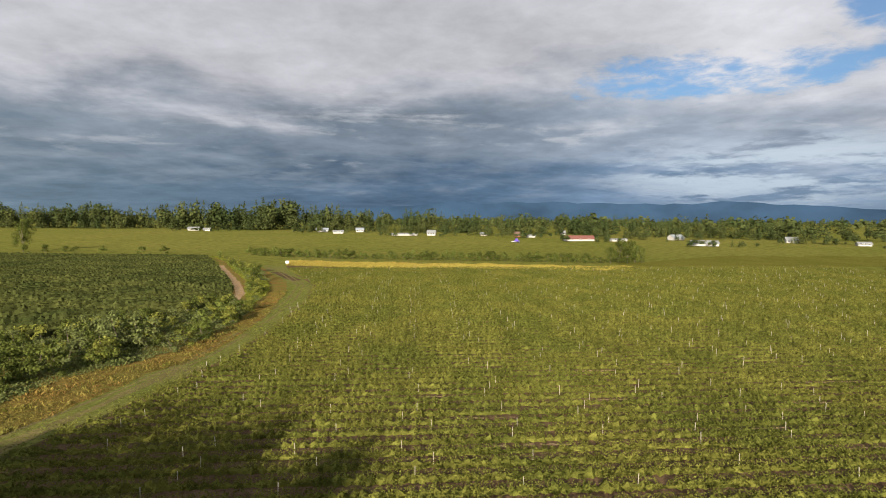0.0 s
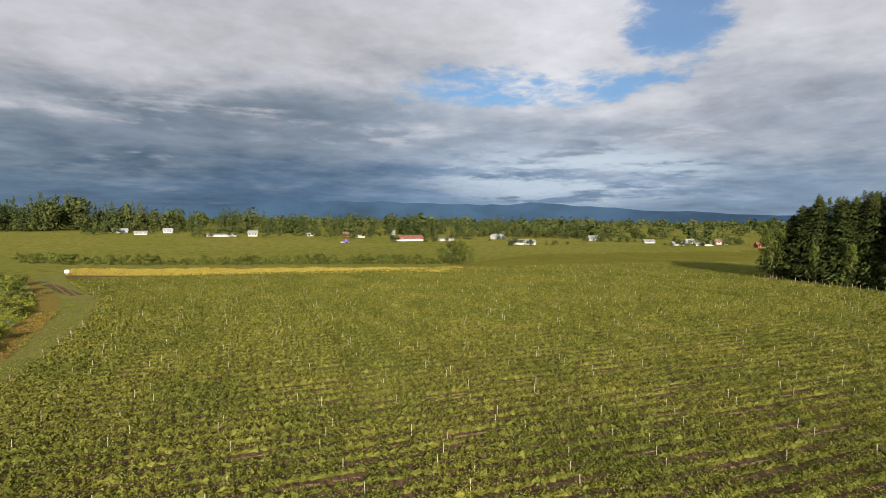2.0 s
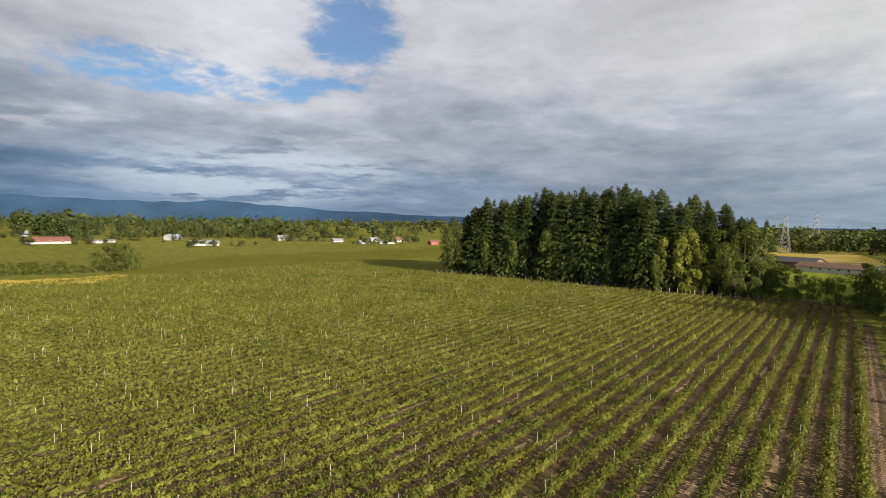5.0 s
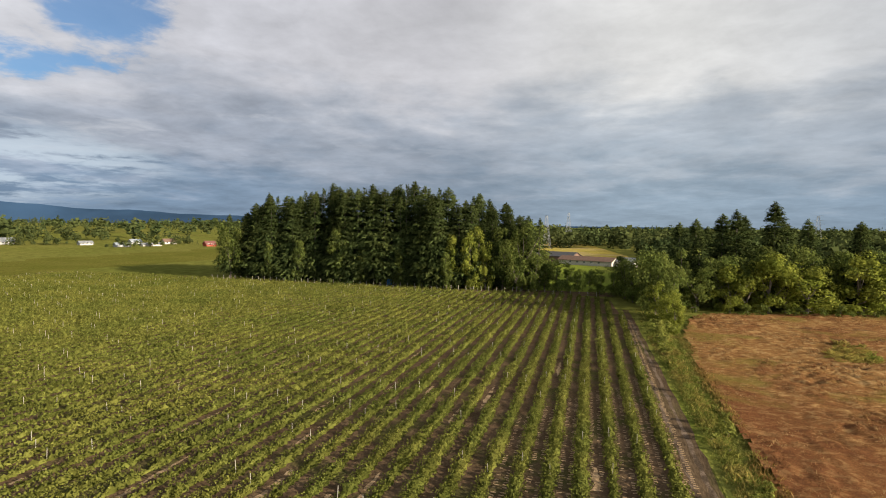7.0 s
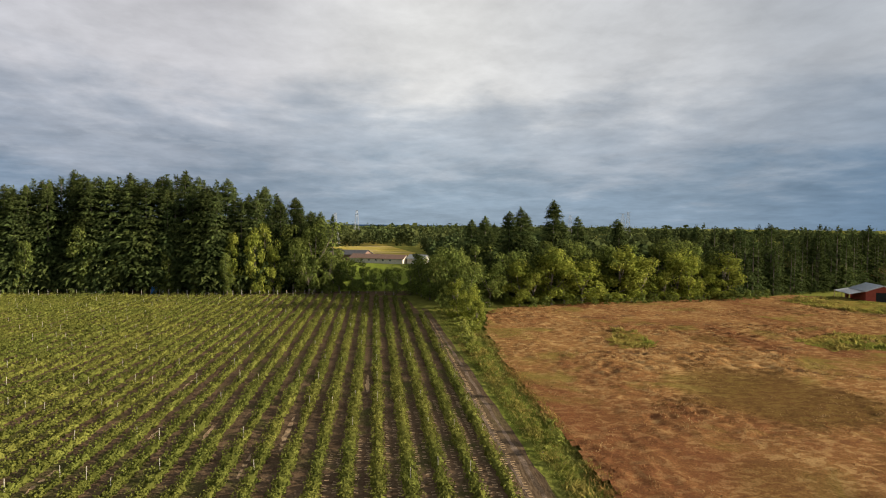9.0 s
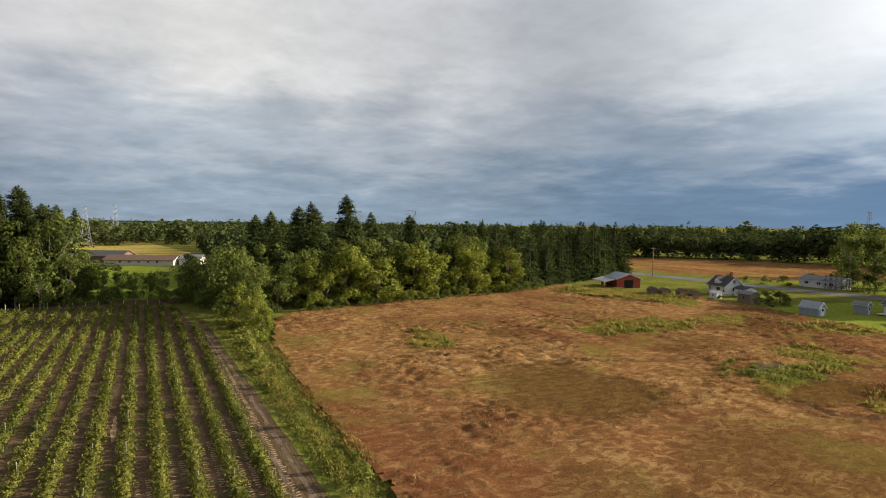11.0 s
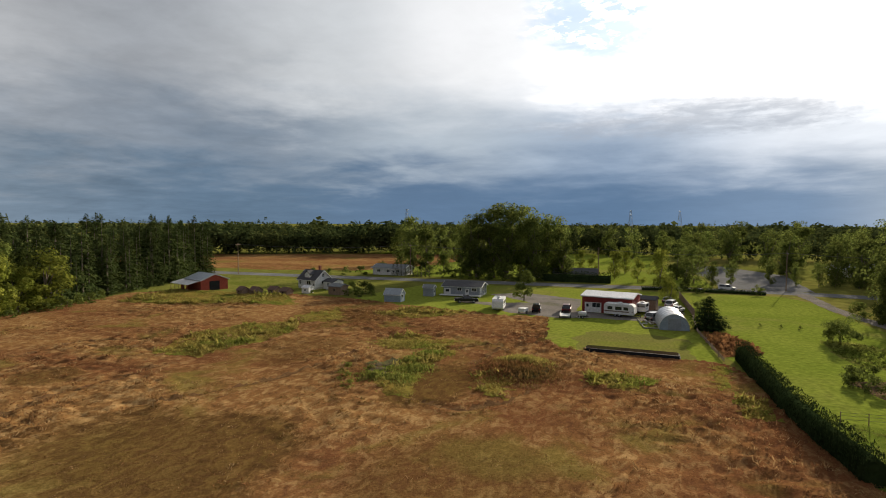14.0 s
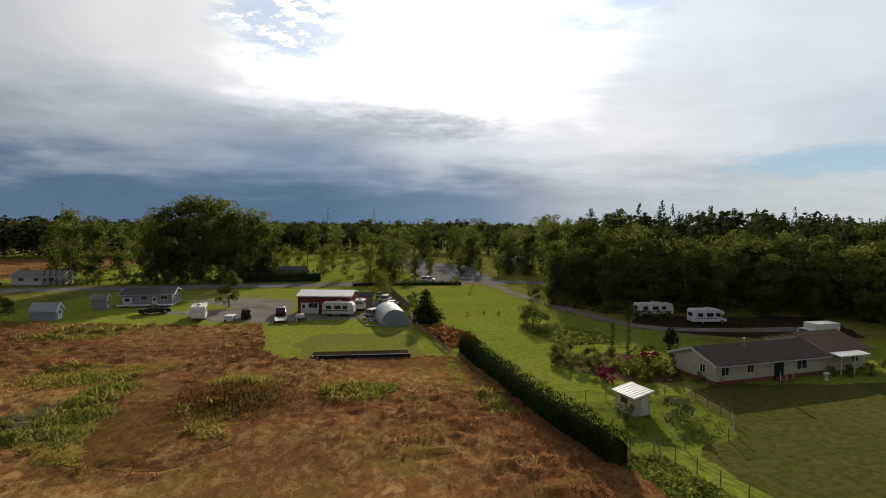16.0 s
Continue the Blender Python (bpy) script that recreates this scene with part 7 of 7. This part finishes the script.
# weeds and shrubs along the left-hand verge
WEEDS = [(-48, 52), (-45, 60), (-44.5, 70), (-40, 77), (-37, 84), (-35.5, 95), (-34.5, 110), (-37, 130), (-45, 137), (-48, 131), (-52, 120), (-58, 108), (-64, 95), (-100, 69), (-80, 45)]
WEEDS_NORTH = [(-38, 132), (-41, 161), (-49, 188), (-61, 222), (-84, 262), (-112, 312), (-106, 312), (-82, 250), (-54, 183), (-45, 150)]
grass("verge_plants", WEEDS, 7.0, 0.42, "sage", "dense tangled green weeds on the verge", 54, 0.8, 0.4, 0.05, 0.6)
grass("verge_plants", WEEDS_NORTH, 4.0, 0.6, "leaf_light", "dense tangled green weeds along the field", 55, 0.8, 0.45, 0.05, 0.6)
for px, py in np.concatenate([scatter(place_rng, WEEDS, 0.11), scatter(place_rng, WEEDS_NORTH, 0.06)]):
    k = place_rng.random()
    plant("verge_bush", SAGES if k < 0.16 else (BUSHES if k < 0.5 else DARK_BUSHES), 3, px, py, place_rng.uniform(1.2, 3.6), place_rng.uniform(0.9, 1.4), "tangled green and grey-green verge shrub", "bush", "verge shrubs")
for px, py, h in ((-46.5, 88, 5.4), (-44, 90, 5.0), (-49, 89.5, 5.2), (-42, 88, 4.2), (-51, 92, 4.4), (-53, 86, 3.8), (-47, 84, 4.0)):
    plant("verge_bush", SAGES, 3, px, py, h, 1.0, "tall grey-green willow shrub on the verge", "bush", "verge shrubs")
# hedge behind the yellow strip
for px, py in along([(-95, 330), (-70, 312), (-45, 300), (-10, 292), (20, 286), (60, 278), (96, 269)], 1.9, place_rng, 1.5):
    plant("field_hedge_bush", DARK_BUSHES, 3, px, py, place_rng.uniform(2.6, 5.2), place_rng.uniform(0.9, 1.3), "rounded dark bush in the field hedge", "bush", "field hedge")
for px, py, h in ((98, 268, 9), (103, 270, 11), (108, 271, 12.5), (112, 272, 11), (116, 273, 8), (106, 266, 8)):
    plant("broadleaf_tree", BROADS, 14, px, py, h, 0.9, "bushy tree at the end of the field hedge", "tree", "field hedge")
plant("broadleaf_tree", BROADS, 14, -240, 352, 23, 0.62, "lone tall tree beside the far field", "tree", "field trees")
for px, py, h in ((-226, 350, 5), (-205, 345, 4), (-190, 348, 4), (-165, 345, 4), (-150, 340, 4.5), (-215, 352, 4)):
    plant("field_hedge_bush", DARK_BUSHES, 3, px, py, h, 1.4, "dark bush at the edge of the berry field", "bush", "field hedge")

# trees behind the camera's first place, west of the pasture
for px, py, h in ((-22, -1, 15), (-30, 1, 17.5), (-38, -2, 18), (-46, 2, 16), (-26, -8, 17), (-54, -3, 17), (-16, -6, 14.5), (-36, -12, 18), (-48, -14, 18), (-26, 3, 15), (-34, 4, 15), (-42, 4, 15), (-20, -12, 17), (-12, -10, 13)):
    plant("broadleaf_tree", BROADS, 14, px, py, h, 1.15, "tall dark broadleaf tree behind the houses", "tree", "western trees")
# woods west of the drive
WEST = [(11, -116), (5, -101), (-4, -97), (-17, -95), (-35, -86), (-50, -72), (-62, -58)]
for dx, step, lo, hi, kind in ((0, 4.5, 11, 15, POPLARS), (9, 5.5, 14, 18, BROADS), (19, 6.5, 16, 20, POPLARS), (30, 4.5, 18, 24, SMALL_FIRS)):
    for px, py in along([(a - dx * 0.5, b - dx) for a, b in WEST], step, place_rng, 1.4):
        plant("fir_tree" if kind is SMALL_FIRS else "broadleaf_tree", kind, 24 if kind is SMALL_FIRS else (24 if kind is POPLARS else 14), px, py, place_rng.uniform(lo, hi), (1.5 if kind is SMALL_FIRS else 0.95) if kind is not POPLARS else 1.2, "dark tree in the woods beside the drive", "tree", "drive woods")
for px, py in along([(16, -122), (13.5, -110), (8, -97), (-2, -93)], 2.6, place_rng, 1.0):
    plant("hedge_bush", DARK_BUSHES, 3, px, py, place_rng.uniform(1.5, 3.2), 1.2, "dark bush beside the drive", "bush", "drive bushes")
# tall cottonwoods by the road
for px, py, h in ((104, -165, 24), (98, -168, 25), (110, -168, 26.5), (93, -170, 23), (116, -166, 23), (102, -174, 26), (122, -172, 20), (89, -176, 22), (95, -164, 21), (107, -172, 27), (113, -174, 25), (86, -168, 18), (119, -168, 21)):
    plant("cottonwood", POPLARS, 24, px, py, h, 1.05, "tall dark cottonwood beside the road", "tree", "cottonwoods")
for px, py, h in ((140, -178, 20), (146, -176, 22), (134, -180, 18)):
    plant("cottonwood", POPLARS, 24, px, py, h, 0.95, "leafy cottonwood behind the long white house", "tree", "cottonwoods")
for px, py in along([(128, -161), (116, -160), (104, -158), (92, -161)], 3, place_rng, 0.8):
    plant("hedge_bush", DARK_BUSHES, 3, px, py, place_rng.uniform(2.0, 4.0), 1.2, "dark undergrowth beneath the cottonwoods", "bush", "cottonwood undergrowth")
# trees round the yard beyond the road
for px, py, h in ((22.5, -182, 8), (15.4, -182, 7.5), (9.3, -181.5, 8), (5.0, -181.5, 7.5), (-1, -181, 8), (-7, -181, 8)):
    plant("street_tree", BROADS, 14, px, py, h, 0.75, "clipped round tree in a line by the paved yard", "tree", "yard trees")
for px, py, h in ((55, -153, 12), (52.5, -122, 6), (53, -127, 7), (48, -158, 9), (62, -172, 8), (70, -180, 10), (78, -186, 8), (45, -176, 13), (50, -185, 14), (34, -178, 8), (68, -203, 10), (40, -168, 8), (86, -212, 9), (107, -256, 9), (44, -205, 14), (2, -195, 14), (-8, -200, 16), (-20, -190, 17), (-30, -205, 19), (8, -230, 17), (-14, -240, 19), (26, -265, 18), (44, -262, 18), (70, -300, 17), (84, -315, 16), (112, -330, 15), (126, -262, 15), (140, -250, 16), (152, -240, 17), (160, -225, 17), (168, -212, 18), (-40, -200, 19), (-5, -215, 17), (14, -245, 17), (36, -272, 17), (92, -330, 16), (108, -340, 17), (130, -284, 17), (54, -280, 16)):
    plant("broadleaf_tree", LIGHTS if h < 13 and px > 50 else BROADS, 14, px, py, h, 0.9, "green tree beyond the road", "tree", "trees beyond the road")
for px, py, h in ((-2, -184, 17), (-12, -188, 20), (-24, -180, 21), (-34, -176, 22), (-44, -184, 22), (12, -215, 17), (-18, -212, 22), (36, -290, 20), (20, -285, 21), (0, -262, 21), (-30, -235, 23), (-50, -215, 24), (44, -230, 16)):
    plant("cottonwood", POPLARS, 24, px, py, h, 1.1, "dense dark cottonwood beyond the road", "tree", "cottonwoods")
for px, py in ((49, -150), (46, -148), (43, -150), (30, -152), (51, -140), (47, -112), (46, -116), (45.5, -121)):
    plant("hedge_bush", DARK_BUSHES, 3, px, py, place_rng.uniform(1.6, 3.2), 1.2, "dark bush near the road", "bush", "roadside bushes")
for px, py, h in ((138, -110, 2.6), (134, -112, 3.0), (131, -104, 2.0), (129, -110, 3.5), (127, -103, 2.4), (126, -108, 3.0), (140, -101, 1.6), (157, -156, 3.5), (162, -154, 3.0), (150, -172, 4), (168, -152, 2.5), (175, -152, 2.5), (156, -172, 4)):
    plant("garden_shrub", DARK_BUSHES, 3, px, py, h, 1.3, "dark shrub among the garden sheds", "shrub", "homestead shrubs")
# clumps in the pasture
for px, py, h in ((88, -34, 1.1), (90.5, -37, 1.3), (92, -40, 1.2), (89, -41, 1.0), (86, -46, 1.0), (85, -50, 0.9), (87, -38, 1.0)):
    plant("pasture_weed", BUSHES, 3, px, py, h, 1.8, "leafy green weed clump in the pasture", "bush", "pasture weeds")
def grass_clump(x, y, sx, sy, n, high, mat, label, seed, lift=0.0):
    """Rank grass over a low hummock, thinning to its edges."""
    rng = np.random.default_rng(seed)
    p = rng.normal(0, 0.42, (n, 2))
    r2 = (p ** 2).sum(1)
    up = np.exp(-2.2 * r2)
    h = high * (0.35 + 0.65 * up) * rng.uniform(0.55, 1.3, n)
    at = np.column_stack([x + p[:, 0] * sx, y + p[:, 1] * sy, 0.08 + lift * up])
    way = np.column_stack([rng.normal(0, 0.4, (n, 2)), np.ones(n)])
    face = np.column_stack([rng.normal(0, 0.6, (n, 2)), np.full(n, 0.4)])
    ob = new("tall_dry_grass", quads_mesh("tall_dry_grass", kites(rng, at, way, h, 0.06 + 0.10 * h, 0.6, face), mat))
    tagged(ob, label, "grass", "", "stuff")


def hummock(x, y, sx, sy, high, mat, label):
    g = Geo()
    rings, seg = 8, 28
    for i in range(rings + 1):
        for s in range(seg):
            a, r = 2 * math.pi * s / seg, i / rings
            px, py = x + sx * r * math.cos(a), y + sy * r * math.sin(a)
            g.v.append((px, py, 0.02 + high * (1 - r * r) ** 1.5 * (1 + 0.5 * noise.noise(Vector((px * 0.6, py * 0.6, 4))))))
    for i in range(rings):
        g.f += [(i * seg + s, (i + 1) * seg + s, (i + 1) * seg + (s + 1) % seg, i * seg + (s + 1) % seg) for s in range(seg)]
    ob = part("hummock", g, mat, None, label, True)
    tagged(ob, "", "mound", "", "structure")


hummock(71.5, -49.5, 5.5, 6.5, 1.1, "weedy_soil", "low earth hummock overgrown with rank grass")
grass_clump(71.5, -51, 6, 6, 2200, 0.62, "tuft_patch", "tall pale green-yellow grass on the hummock", 81, 1.1)
grass_clump(71.5, -48, 8, 9, 5200, 0.6, "tuft", "tall rust-brown grass round the hummock", 82, 0.9)
for k, (gx, gy) in enumerate(((84.5, -39), (86, -42), (84, -44), (87.5, -38.5), (86, -48), (85, -52))):
    grass_clump(gx, gy, 4.0, 4.0, 900, 0.55, "tuft_green", "rank bright green weeds round the soil heap", 86 + k, 0.35)
grass_clump(58, -50, 9, 4, 1600, 0.5, "tuft_patch", "tall faded green grass near the raised bed", 83)
grass_clump(91, -57, 12, 6, 2400, 0.5, "tuft_patch", "tall faded green grass in the pasture", 84, 0.2)
grass_clump(90, -43, 5, 5, 1000, 0.5, "tuft", "dark brown rank grass beside the weeds", 85)

# toilet and end posts at the head of the rows
tb = thing("portable_toilet", 195.0, 101.5, 178, "blue portable toilet at the end of the rows", "toilet")
part("cabin", Geo().box(-0.58, -0.58, 0.1, 0.58, 0.58, 2.1, 0.04), "toilet_blue", tb)
part("roof", Geo().loft([[(-0.62, -0.62, 2.08), (0.62, -0.62, 2.08), (0.62, 0.62, 2.08), (-0.62, 0.62, 2.08)], [(-0.4, -0.4, 2.35), (0.4, -0.4, 2.35), (0.4, 0.4, 2.35), (-0.4, 0.4, 2.35)]]), "white_paint", tb)
part("door", Geo().box(0.57, -0.4, 0.15, 0.61, 0.4, 1.95), "toilet_blue", tb)
part("base", Geo().box(-0.62, -0.62, 0, 0.62, 0.62, 0.12), "black_plastic", tb)
wb = thing("wash_stand", 195.4, 99.4, 178, "small white wash stand beside the toilet", "wash stand")
part("tank", Geo().box(-0.4, -0.3, 0.5, 0.4, 0.3, 1.3, 0.05), "white_paint", wb)
part("leg", Geo().box(-0.35, -0.25, 0, 0.35, 0.25, 0.5), "concrete", wb)
POST = Geo().tube((0, 0, -0.2), (0.05, 0, 1.55), 0.075, 0.065, 7).mesh("end_post")
POST.materials.append(M["post_wood"])
for k in range(58):
    y0 = 22.66 + 2.5 * k
    if y0 < 27:
        continue
    px = 190.4 + 0.05 * max(0, min(y0, 110) - 60) - (2.5 if y0 < 50 else 0)
    ob = new("end_post", POST)
    ob.matrix_world = pose(px, y0 + 0.032 * px, 0, 0, 0, k * 31)
    tagged(ob, "pale wooden end post of a crop row", "post", "row end posts")
sb = thing("white_sign_box", -56.5, 251.5, 0, "small white box on a post at the track's bend", "box")
part("post", Geo().tube((0, 0, 0), (0, 0, 1.2), 0.06), "old_wood", sb)
part("box", Geo().box(-0.7, -0.4, 1.0, 0.7, 0.4, 2.2, 0.05), "white_paint", sb)

# dark growth half hiding the parked caravans
for px, py, h in ((3.5, -88.5, 2.4), (1.2, -88.0, 2.0), (-1.0, -87.6, 1.8), (5.5, -90, 2.6), (-11, -80, 2.2)):
    plant("drive_shrub", DARK_BUSHES, 3, px, py, h, 1.2, "dark shrub in front of the parked caravans", "bush", "drive bushes")
